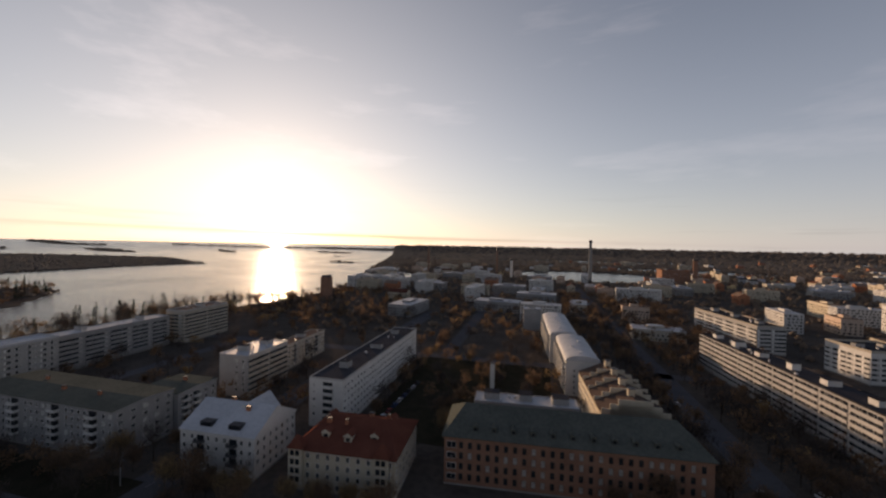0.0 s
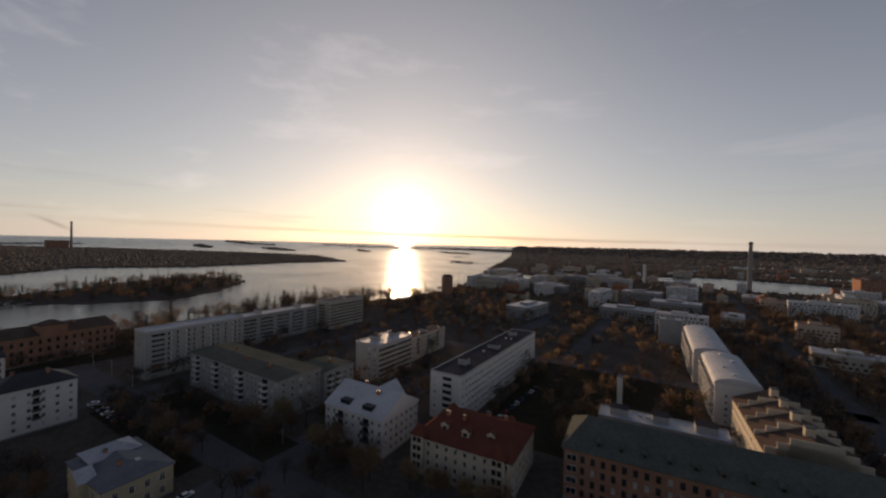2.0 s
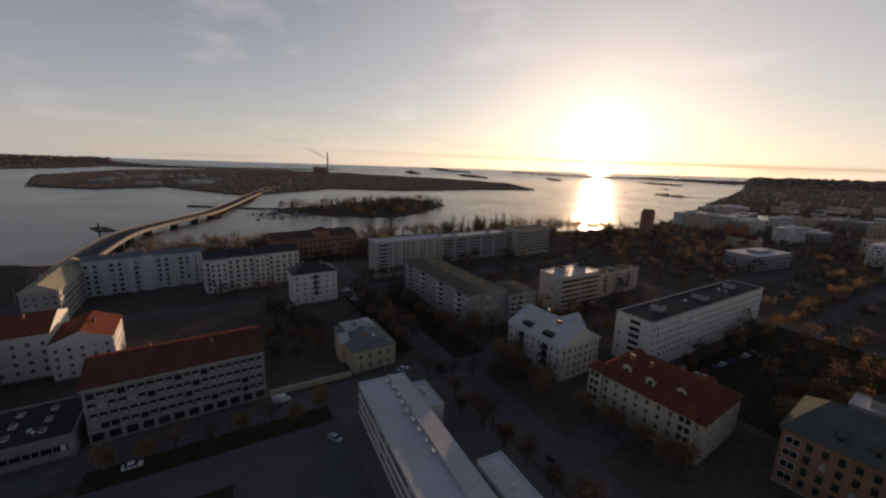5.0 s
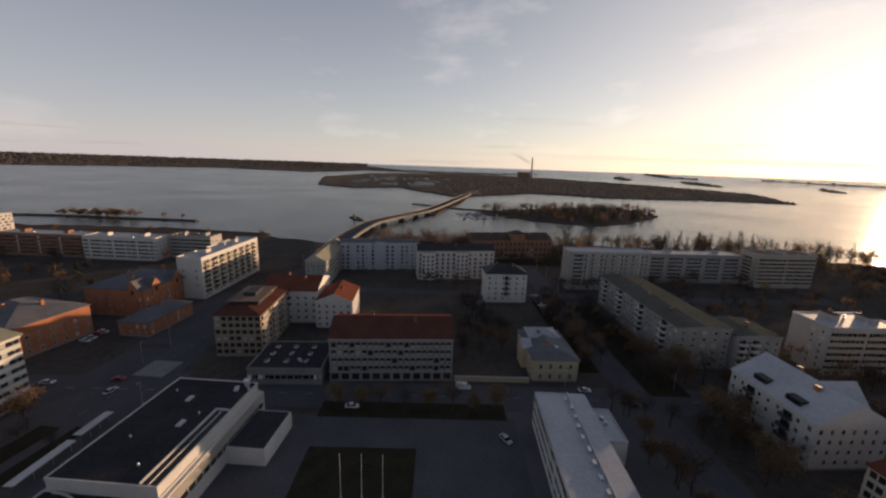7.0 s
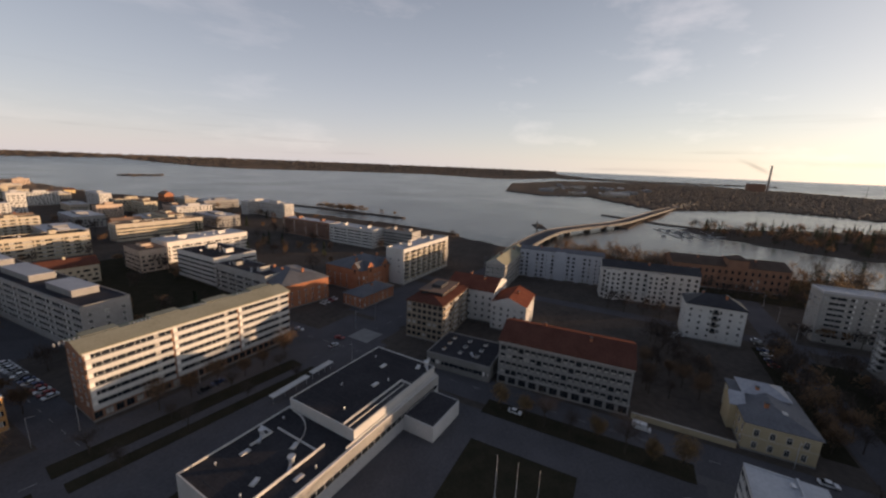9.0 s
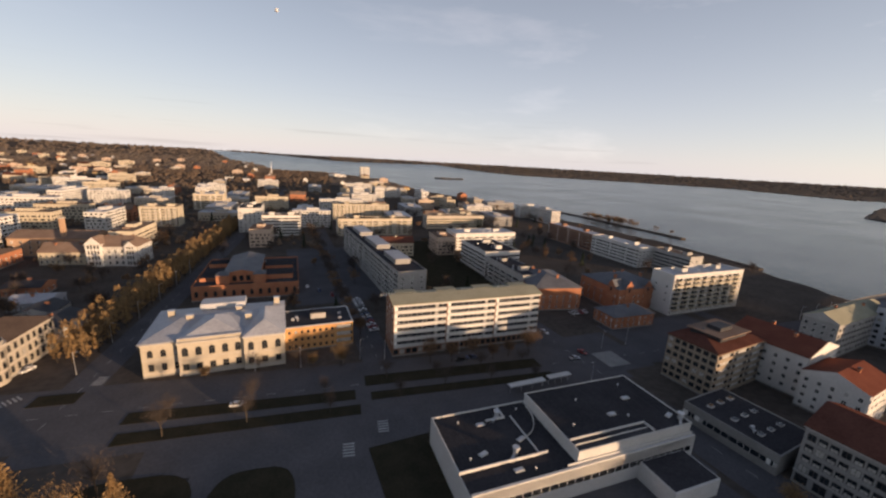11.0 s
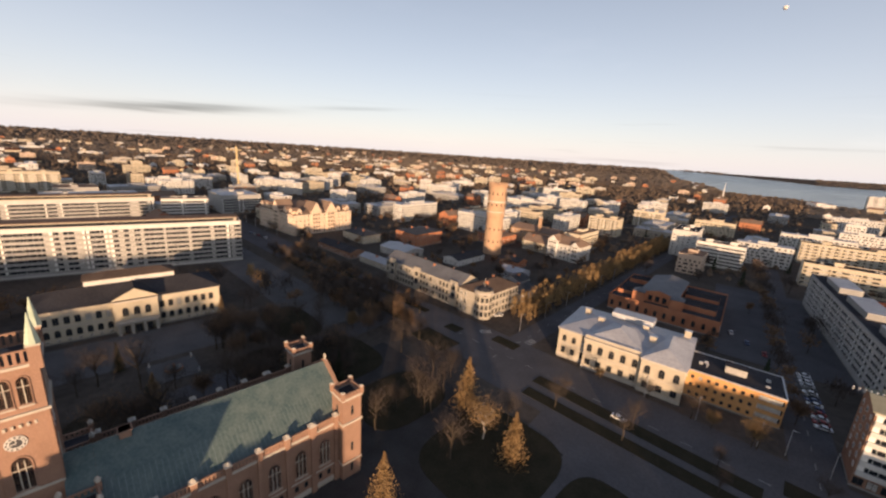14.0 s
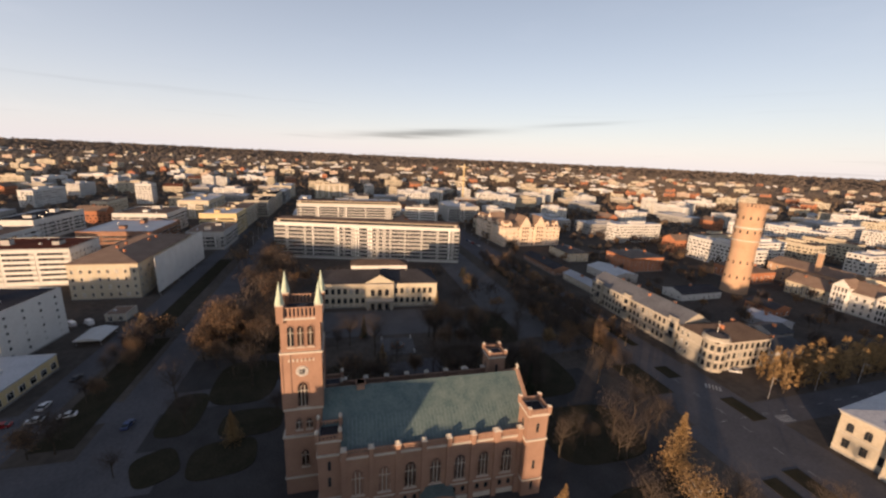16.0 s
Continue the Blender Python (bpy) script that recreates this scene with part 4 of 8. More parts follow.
# red brick market hall behind the school
b = house("brick_hall", "low red brick hall with dark roofs and a raised middle", -14, -275, 38, -219, 7.5, -3, "brick")
b.windows("N", 12, 1, 1.6, 3.2, 2.2, arch=True, frame="frame_dark").windows("E", 7, 1, 1.6, 3.2, 2.2, arch=True).windows("W", 7, 1, 1.6, 3.2, 2.2, arch=True)
b.flat_roof("roof_dark", "brick", 0, 0.8, "brick", 4)
q = Mesh(M["brick"], M["roof_slate"], M["glass"])
q.box(-6, -20, 7, 12, 22, 12.2).gable(-6, -20, 12, 22, 12.2, 2.4, "y", 1, 0, 0.4)
for k_ in range(5):
    q.box(-4.6 + 3.4 * k_, 21.9, 8.4, -2.6 + 3.4 * k_, 22.1, 11.4, 2)
q.part("raised_hall", b.root)
for bx_, by_, bw_, bd_, bh_ in ((-16, 14, 7, 10, 10.2), (-15, -10, 8, 14, 9.4), (19, 12, 5, 12, 9.6), (18, -14, 6, 10, 10.0)):
    Mesh(M["brick"], M["roof_dark"]).box(-bw_, -bd_ / 2, 7, bw_, bd_ / 2, bh_, 0, 1).box(-bw_ * 0.7, -bd_ * 0.3, bh_, bw_ * 0.2, bd_ * 0.1, bh_ + 0.9, 1).part("roof_lantern", b.root, m=pose(bx_, by_, 0))
for s in (-1, 1):
    Mesh(M["brick"], M["roof_slate"]).box(-3, -3, 7, 3, 3, 12.5).hip(-3, -3, 3, 3, 12.5, 2.0, 1, 0.3).part("corner_tower", b.root, m=pose(3 + s * 9, 22, 0))
b.done()

# museum: white low building with dark flat roofs
b = house("museum", "white modern museum with dark flat roofs and white parapets", -106, -81, -37.5, -53, 7.2, -4, "white", bare=True)
q = Mesh(M["white"], M["concrete"])
q.box(-34.2, -14.6, -0.5, 34.2, 12.7, 8.2)
q.part("lower_wall", b.root)
q = Mesh(M["white"])
q.box(-33.6, -13.3, 8.2, 4.9, 11.3, 11.4)
q.part("upper_wall", b.root)
Mesh(M["roof_dark"]).box(-33.4, -13.1, 11.0, 4.7, 11.1, 11.46).box(5.0, -13.8, 7.8, 34.0, 12.1, 8.26).part("roof", b.root)
for x0, y0, x1, y1, z0, z1 in ((-33.7, -13.4, 5.0, -13.1, 11, 11.7), (-33.7, 11.1, 5.0, 11.4, 11, 11.7), (-33.7, -13.1, -33.4, 11.1, 11, 11.7), (4.7, -13.1, 5.0, 11.1, 11, 11.7),
                               (5.0, -14.1, 34.3, -13.8, 7.8, 8.7), (34.0, -13.8, 34.3, 6.0, 7.8, 8.7), (10, 6.0, 34.3, 6.3, 7.8, 9.0), (12, -9, 12.35, 5.8, 7.8, 8.6), (-34, 12.1, 33.8, 12.7, 5.6, 8.6),
                               (-34, 11.5, 8, 11.7, 8.2, 9.0), (14, -13.6, 14.5, -9, 7.8, 8.7), (14, -9.2, 20, -8.7, 7.8, 8.7)):
    Mesh(M["white"]).box(x0, y0, z0, x1, y1, z1).part("parapet", b.root)
q = Mesh(M["glass"], M["frame_white"])
q.box(-33, 12.5, 4.1, 30, 12.85, 5.5)
for i in range(26):
    q.box(-33 + 2.45 * i, 12.6, 4.0, -32.9 + 2.45 * i, 12.92, 5.6, 1)
q.part("window_strip", b.root)
q = Mesh(M["white"])
pts = [(5.0 + 9 * (1 - math.cos(radians(a))) , -12 + 12 * math.sin(radians(a))) for a in range(0, 91, 10)]
for p, r in zip(pts, pts[1:]):
    q.solid([(p[0], p[1], 7.9), (r[0], r[1], 7.9), (r[0] + 0.3, r[1] + 0.1, 7.9), (p[0] + 0.3, p[1] + 0.1, 7.9)], [(p[0], p[1], 8.8), (r[0], r[1], 8.8), (r[0] + 0.3, r[1] + 0.1, 8.8), (p[0] + 0.3, p[1] + 0.1, 8.8)])
weld(q.part("curved_parapet", b.root))
seam = Mesh(M["roof_black"])
for i in range(12):
    seam.box(-32 + 3.1 * i, -12.8, 11.46, -31.9 + 3.1 * i, 7.1, 11.475)
for i in range(9):
    seam.box(7 + 3.1 * i, -13.5, 8.26, 7.1 + 3.1 * i, 5.7, 8.275)
seam.part("roof_seam", b.root)["kind"] = "stuff"
for vx, vy, vz in ((-27, -9, 11.4), (-8, -6, 11.4), (0, 3, 11.4), (-18, 4, 11.4), (9, -11, 8.2), (28, -10, 8.2), (30, 3, 8.2), (16, 10, 8.2)):
    Mesh(M["metal"]).tube(0, 0, 0, 0.7, 0.18, n=8).tube(0, 0, 0.7, 0.85, 0.3, 0.2, 8).part("roof_vent", b.root, m=pose(vx, vy, vz))
# the open slot along the north edge of the upper roof
Mesh(M["white"]).box(-20, 7.2, 11.3, 4.5, 7.5, 12.0).part("slot_parapet", b.root)
Mesh(M["white"]).box(-20.3, 7.2, 11.3, -20, 10.9, 12.0).part("slot_parapet", b.root)
Mesh(M["roof_black"]).box(-19.9, 7.6, 11.44, 4.4, 10.8, 11.52).part("slot_floor", b.root)
Mesh(M["white"]).box(-19.5, 9.1, 11.5, 4.4, 9.25, 11.75).part("slot_rail", b.root)
for vx, vy, vz in ((-24, -3, 11.3), (-14, 2, 11.3), (-30, 7, 11.3), (14, 0, 8.0), (22, -8, 8.0), (26, 2, 8.0), (20, 9, 8.0)):
    Mesh(M["white"], M["metal"]).box(-1.2, -0.6, 0, 1.2, 0.6, 0.5).box(-0.9, -0.45, 0.5, 0.9, 0.45, 0.65, 1).part("skylight", b.root, m=pose(vx, vy, vz, 0, 0, random.choice((0, 20))))
for vx, vy, vz in ((16, -10, 8.0), (18, 4, 8.0), (-32, 9, 11.3)):
    q = Mesh(M["metal"])
    q.tube(0, 0, 0, 1.9, 0.7, n=10).tube(0, 0, 1.9, 2.2, 1.0, 0.9, 10).box(0.5, -0.3, 0.3, 3.2, 0.3, 0.9)
    q.part("air_duct", b.root, m=pose(vx, vy, vz, 0, 0, 40))
q = Mesh(M["white"], M["roof_dark"])
q.box(-30, 12.75, -0.5, -14.5, 23.2, 5.0, 0).box(-29.6, 13.1, 4.9, -14.9, 22.8, 5.12, 1)
q.part("entrance_wing", b.root)
b.done()
FOOT.append((-94, -45, 14, 8, 0))
# long white market roofs beside the museum
for x0, x1 in ((-89, -74), (-101, -91)):
    r = thing("canopy", "long low white canopy roof on thin posts", "canopy", pose((x0 + x1) / 2, -96.5, 0, 0, 0, -2), "canopies beside the museum")
    Mesh(M["white"]).box(-(x1 - x0) / 2, -1.2, 2.8, (x1 - x0) / 2, 1.2, 3.05).part("roof", r)
    for i in range(4):
        Mesh(M["metal"]).tube(-(x1 - x0) / 2 + 0.6 + i * (x1 - x0 - 1.2) / 3, 0, 0, 2.85, 0.07, n=6).part("post", r)

# long white roof of the low hall before the library square
b = house("low_hall", "long low hall with pale flat roof and white walls", -104, 30, -38, 45, 10.6, -3, "white")
b.bands("S", 3, 1.6, 3.2, 1.5, 3, "white", 0.12, 0.3).bands("W", 3, 1.6, 3.2, 1.5, 1, "white", 0.12, 0.3).windows("N", 20, 3, 1.6, 1.5, 1.4, 3.2)
b.flat_roof("roof_pale", "roof_pale", 0, 0.3, "white", 0)
Mesh(M["roof_pale"]).box(-33, 2.0, 10.6, 33, 2.5, 11.4).part("roof_kerb", b.root)
Mesh(M["roof_pale"], M["white"]).box(-33, 2.5, 10.6, 33, 7.4, 10.95).part("roof_strip", b.root)
for i in range(9):
    Mesh(M["metal"]).box(-0.7, -0.4, 0, 0.7, 0.4, random.uniform(0.5, 1.1)).part("roof_vent", b.root, m=pose(-30 + 4.2 * i, 1.2 + random.uniform(-0.4, 0.4), 10.7))
b.done()
b = house("hall_annex", "short wing with pale flat roof joined to the long hall", -60, 45.2, -30, 52, 10.9, -3, "white")
b.bands("N", 3, 1.6, 3.2, 1.5, 2, "white", 0.12, 0.3).flat_roof("roof_pale", "roof_pale", 0, 0.3, vents=2).done()
b = house("hall_annex", "low annex with pale flat roof beside the long hall", -101, 47, -87, 53, 7.6, -3, "white")
b.windows("N", 4, 2, 1.4, 1.4, 1.4, 3).windows("W", 2, 2, 1.4, 1.4, 1.4, 3).flat_roof("roof_pale", "roof_pale", 0, 0.3, vents=2).done()

# office block with red roof
b = house("office_building", "five-storey grey office building with rows of windows and red-brown roof", -148, -38, -126, 6.5, 16.8, 3, "grey")
b.windows("E", 20, 4, 1.75, 1.9, 4.1, 3.1, 0.5, 44, blinds=0.06, half=0.8, frame="frame_dark")
b.windows("E", 12, 1, 2.6, 2.4, 0.7, frame="frame_dark").windows("N", 5, 4, 1.4, 1.6, 4.2, 3.1).windows("S", 5, 4, 1.4, 1.6, 4.2, 3.1).windows("W", 16, 4, 1.4, 1.6, 4.2, 3.1)
b.string_course(3.6, "offwhite", 0.15, 0.35).string_course(16.4, "offwhite", 0.4, 0.35)
b.pitched("gable", 4.0, "roof_rust", 0.5, "y", 2).done()
b = house("low_annex", "low concrete annex with skylights on its flat roof", -143, -66, -122, -40, 6, 2, "concrete")
b.bands("E", 1, 2.2, 2.8, 1.5, 1, "concrete", 0.1, 0.4).flat_roof("roof_dark", "concrete", 0, 0.4, vents=2)
for i in range(3):
    for k in range(3):
        Mesh(M["white"], M["glass"]).box(-1.0, -0.7, 0, 1.0, 0.7, 0.5).box(-0.85, -0.55, 0.5, 0.85, 0.55, 0.62, 1).part("skylight", b.root, m=pose(-6 + 5.5 * i, -8 + 7 * k, 6.05))
b.done()
# corner office with brown roof terrace, and the white wings with tiled roofs
b = house("corner_office", "grey-brown six-storey corner office with rust-brown roof and dark roof terrace", -174, -88, -141, -70, 17.6, 3, "taupe")
b.windows("E", 7, 6, 1.8, 1.7, 1.4, 2.8, frame="frame_dark").bands("N", 6, 1.6, 2.75, 1.3, 3, "taupe", 0.2, 0.8).windows("S", 12, 5, 1.9, 1.5, 1.2, 2.75)
b.pitched("hip", 2.2, "roof_rust", 0.5, chimneys=2, inset=8)
Mesh(M["roof_brown"], M["roof_black"]).box(-10, -6, 17.6, 8, 5, 20.6, 1).box(-11, -7, 20.6, 9, 6, 20.9).box(-5, -3, 20.9, 3, 2, 22.4, 1).part("penthouse", b.root)
b.done()
b = house("tiled_house", "white plaster house with red tiled roof and stepped gable", -200, -84, -174.5, -58, 16.5, 3, "white")
b.windows("N", 7, 4, 1.3, 1.6, 2.4, 3.3).windows("E", 7, 4, 1.3, 1.6, 2.4, 3.3).pitched("gable", 4.2, "roof_red", 0.4, "y", 2).done()
b = house("tiled_wing", "white courtyard wing with red tiled roof", -192, -57, -170, -40, 13.5, 3, "white")
b.windows("E", 5, 4, 1.2, 1.5, 1.4, 3.0).windows("N", 6, 4, 1.2, 1.5, 1.4, 3.0).pitched("gable", 3.6, "roof_red", 0.4, "x", 1).done()
# rows by the bridge
b = house("apartment_row", "six-storey pale blue-grey apartment row with grey roof", -290, -72, -276, -14, 20.5, 7, "bluegrey")
Mesh(M["bluegrey"], M["roof_grey"]).box(7.0, -3.5, 0, 8.2, 3.5, 21.0, 0, 1).part("stair_tower", b.root)
b.windows("E", 16, 6, 1.6, 1.6, 1.3, 3.0, frame="frame_dark").windows("S", 4, 6, 1.3, 1.4, 1.3, 2.9)
for dy_ in (-20, -8, 12, 22):
    Mesh(M["bluegrey"], M["roof_grey"]).box(7.0, -1.6, 0, 8.0, 1.6, 20.2, 0, 1).part("pilaster_bay", b.root, m=pose(0, dy_, 0))
b.pitched("gable", 1.6, "roof_slate", 0.3, "y", 3).done()
b = house("apartment_row", "white six-storey apartment row with black roof and projecting bays", -270, -14, -256, 40, 20.4, 8, "white")
for yy_ in (-20, 4):
    q = Mesh(M["white"], M["glass"], M["roof_black"])
    q.box(7.0, -4.5, 0, 8.6, 4.5, 19.6, 0, 2)
    for k in range(6):
        for c in (-3, 0, 3):
            q.box(8.58, c - 0.65, 1.3 + 2.9 * k, 8.66, c + 0.65, 2.8 + 2.9 * k, 1)
    q.part("bay", b.root, m=pose(0, yy_, 0))
b.windows("E", 14, 6, 1.5, 1.7, 1.6, 3.0, frame="frame_dark").windows("S", 4, 6, 1.3, 1.5, 1.3, 2.9).pitched("gable", 3.4, "roof_black", 0.4, "y", 3).done()
b = house("apartment_wing", "grey-green roofed apartment wing beside the bridge ramp", -288, -83, -230, -70, 16.8, 2, "offwhite")
b.windows("N", 16, 5, 1.5, 1.6, 1.3, 3, frame="frame_dark").windows("E", 4, 5, 1.3, 1.5, 1.3, 3).pitched("gable", 3.6, "roof_olive", 0.4, "x", 2).done()
b = house("town_house", "white plaster house with black hipped roof", -226, 29, -211, 53, 17.6, 2, "white")
b.windows("E", 6, 5, 1.2, 1.5, 2.0, 3.1).windows("S", 4, 5, 1.2, 1.5, 2.0, 3.1).balconies("E", (12,), 4, 4.8, 3.1, 2.4, 1.0, "frame_dark")
b.pitched("hip", 4.6, "roof_black", 0.6, chimneys=2).done()
b = house("brick_depot", "tall brown brick depot with arched windows near the water", -347, 28, -322, 100, 16.5, 10, "brick_brown")
b.windows("E", 18, 3, 1.5, 2.6, 2.0, 4.8, arch=True, frame="frame_dark").windows("S", 6, 3, 1.5, 2.6, 2.0, 4.8, arch=True, frame="frame_dark").string_course(16.0, "brick_brown", 0.3, 0.5).pitched("gable", 4.5, "roof_umber", 0.4, "y", 3)
Mesh(M["brick_brown"], M["roof_umber"]).box(-5, -6, 15, 5, 6, 22).hip(-5, -6, 5, 6, 22, 3, 1, 0.4).part("stair_tower", b.root, m=pose(9, 4, 0))
b.done()
# small yellow villa
b = house("yellow_villa", "two-storey yellow villa with dark and pale grey sheet roofs", -154, 37, -128, 54, 8.8, 1, "ochre")
b.windows("E", 4, 2, 1.3, 2.2, 1.2, 3.9, 1, 16).windows("S", 7, 2, 1.3, 2.2, 1.2, 3.9).windows("N", 7, 2, 1.1, 1.9, 1.2, 3.9)
b.string_course(4.5, "cream", 0.08, 0.25).string_course(8.5, "cream", 0.25, 0.3).pitched("hip", 2.4, "roof_slate", 0.5, chimneys=2, inset=9)
Mesh(M["ochre"], M["roof_grey"]).box(-12.5, -6, 8.5, -3, 6, 10.2).hip(-12.5, -6, -3, 6, 10.2, 2.6, 1, 0.5).part("raised_wing", b.root)
Mesh(M["white"]).box(-0.9, -0.6, 0, 0.9, 0.6, 0.7).part("skylight", b.root, m=pose(6, 2, 10.2))
q = Mesh(M["ochre"], M["roof_grey"])
q.box(-4, -10.5, 0.5, 4, -7, 8.8).gable(-4, -10.5, 4, -7, 8.8, 2.5, "y", 1, 0, 0.4)
q.part("porch_bay", b.root)
b.done()
w_ = thing("garden_wall", "low yellow garden wall along the pavement", "wall", pose(-127, 22, 0))
Mesh(M["ochre"], M["stone"]).box(-0.2, -14, 0, 0.2, 14, 1.9).box(-0.3, -14, 1.9, 0.3, 14, 2.05, 1).part("wall", w_)

# green-roofed slab with balcony columns
b = house("apartment_slab", "grey six-storey apartment slab with balcony columns and green-grey roof", -215, 98, -140.5, 120, 17.6, 0, "grey")
b.windows("S", 25, 6, 1.3, 1.4, 1.2, 2.75, skip={(r, c) for r in range(6) for c in (2, 3, 8, 9, 15, 16, 21, 22)})
b.balconies("S", (7.5, 25.5, 46.5, 65.0), 5, 3.4, 2.75, 4.2, 1.5, "white")
b.windows("E", 5, 6, 1.6, 1.4, 1.2, 2.75).windows("N", 22, 5, 1.3, 1.4, 1.2, 2.75)
b.pitched("gable", 0.7, "roof_green", 0.5, "x", 3).done()
b = house("apartment_annex", "lower wing of the grey apartment slab with green-grey roof", -158, 120.5, -138.5, 139, 15.5, 0, "grey")
b.windows("E", 5, 5, 1.5, 1.4, 1.2, 2.75).balconies("E", (3, 8), 4, 3.4, 2.75, 3, 1.2, "white").pitched("gable", 0.6, "roof_green", 0.4, "x", 1).done()
# slabs towards the sea
b = house("apartment_slab", "nine-storey grey-white apartment slab with long balconies", -254, 87, -241, 142, 25.5, 2, "offwhite")
b.bands("E", 8, 3.4, 2.75, 1.35, 4, "offwhite", 0.8, 2.2).windows("S", 3, 8, 1.3, 1.4, 1.4, 2.75).windows("E", 6, 1, 2.2, 2, 0.8).flat_roof("roof_pale", "roof_pale", 0, 0.9, vents=5).done()
b = house("apartment_slab", "grey apartment slab with pale balconies near the shore", -276, 152, -263, 222, 21, 2, "grey")
b.bands("E", 6, 3.4, 2.75, 1.35, 5, "grey", 0.5, 1.5).windows("S", 3, 6, 1.3, 1.4, 1.4, 2.75).flat_roof("roof_pale", "offwhite", 2, 0.4).done()
b = house("apartment_slab", "eight-storey beige apartment tower with balcony bands near the shore", -272, 225, -256, 268, 24, 3, "beige")
b.bands("E", 7, 3.4, 2.75, 1.35, 2, "beige", 0.7, 1.2).bands("S", 7, 3.4, 2.75, 1.35, 1, "beige", 0.3, 2).flat_roof("roof_brown", "offwhite", 1, 0.8).done()
# white apartment blocks in the sun
b = house("apartment_block", "seven-storey apartment block with pale flat roof and brown balconies", -154, 156, -137.5, 187, 20.8, 1, "offwhite")
b.windows("S", 2, 6, 1.3, 1.5, 3.2, 2.8, 8, 16).bands("E", 6, 3.2, 2.8, 1.4, 2, "beige", 0.4, 1.0).flat_roof("roof_pale", "roof_pale", 2, 0.3, vents=6).done()
b = house("apartment_block", "five-storey beige apartment wing behind the pale-roofed block", -156, 197, -146, 240, 15, 2, "beige")
b.windows("E", 12, 5, 1.4, 1.4, 1.3, 2.8).balconies("E", (8, 20, 32), 4, 3.2, 2.8, 3, 1.2).flat_roof("roof_brown", "beige", 1, 0.3).done()
b = house("apartment_slab", "white six-storey apartment slab with small square windows and dark roof", -93, 140, -77.5, 241, 20.6, 1, "white")
b.windows("E", 32, 6, 1.3, 1.3, 2.2, 3.0).balconies("S", (8.5,), 6, 2.6, 2.9, 5.0, 1.0, "white").windows("S", 1, 6, 1.2, 1.3, 2.2, 3.0, 0.5, 4)
b.flat_roof("roof_dark", "offwhite", 3, 0.5, "grey", 8).done()
# villa with pale blue roof
b = house("white_villa", "five-storey white house with pale sheet roof and roof dormers", -116, 102, -87.5, 124, 13.8, 2, "white")
b.windows("S", 9, 4, 1.2, 1.6, 1.8, 3.1, skip={(r, c) for r in range(4) for c in (2, 6)}).balconies("S", (8.0, 20.5), 3, 4.2, 3.1, 3.4, 1.3, "dark_metal")
b.windows("E", 7, 4, 1.2, 1.6, 1.8, 3.1).windows("W", 6, 4, 1.2, 1.6, 1.8, 3.1).string_course(13.4, "white", 0.3, 0.3)
b.pitched("gable", 6.2, "roof_pale", 0.4, "x", 2)
q = Mesh(M["white"], M["roof_pale"])
q.box(-5, -2, 13, 5, 11.2, 14).gable(-5, -2, 5, 11.2, 14, 6.0, "y", 1, 0, 0.3)
q.part("cross_gable", b.root, m=pose(3, 0, 0))
for dx_ in (-5.5, 5.5):
    q = Mesh(M["white"], M["roof_black"], M["glass"])
    q.box(-2.3, -9.6, 14.2, 2.3, -4, 16.5, 1).box(-1.9, -9.7, 14.5, 1.9, -9.55, 16.2, 2)
    q.part("dormer", b.root, m=pose(dx_, 0, 0))
b.done()
# cream house with red roof, bays and turrets
b = house("red_roofed_house", "cream turn-of-the-century house with red tiled roof and corner bays", -74, 104, -41, 130, 12.8, 4, "cream")
b.windows("S", 10, 4, 1.2, 1.8, 1.3, 3.0, skip={(r, c) for r in range(4) for c in (0, 8)}).windows("W", 7, 4, 1.2, 1.8, 1.3, 3.0).windows("E", 7, 4, 1.2, 1.8, 1.3, 3.0).windows("N", 9, 4, 1.2, 1.8, 1.3, 3.0)
b.string_course(12.4, "stone", 0.35, 0.35).string_course(3.6, "stone", 0.1, 0.25).pitched("hip", 6.0, "roof_red", 0.7, chimneys=4, inset=7)
for bx_, bz in ((-15.2, 13.6), (12.5, 13.6)):
    q = Mesh(M["cream"], M["roof_red"], M["glass"], M["stone"])
    q.box(-2.2, -14.4, 2.6, 2.2, -12.5, bz).hip(-2.2, -14.4, 2.2, -11, bz, 3.6, 1, 0.35)
    for k in range(4):
        q.box(-1.5, -14.48, 3.4 + 2.7 * k, -0.2, -14.3, 5.0 + 2.7 * k, 2).box(0.2, -14.48, 3.4 + 2.7 * k, 1.5, -14.3, 5.0 + 2.7 * k, 2)
        q.box(-2.3, -14.5, 2.6 + 2.7 * k, 2.3, -12.5, 2.8 + 2.7 * k, 3)
    q.part("bay", b.root, m=pose(bx_, 0, 0))
for dx_, dy_ in ((-8, -6), (0, -7), (8, -5), (10, 6), (-12, 5)):
    q = Mesh(M["cream"], M["roof_red"], M["glass"])
    q.box(-1.2, -2.5, 0, 1.2, 1.5, 1.8).gable(-1.2, -2.5, 1.2, 1.5, 1.8, 1.0, "y", 1, 0, 0.25).box(-0.7, -2.58, 0.4, 0.7, -2.4, 1.5, 2)
    q.part("dormer", b.root, m=pose(dx_, dy_, 14.6))
b.done()

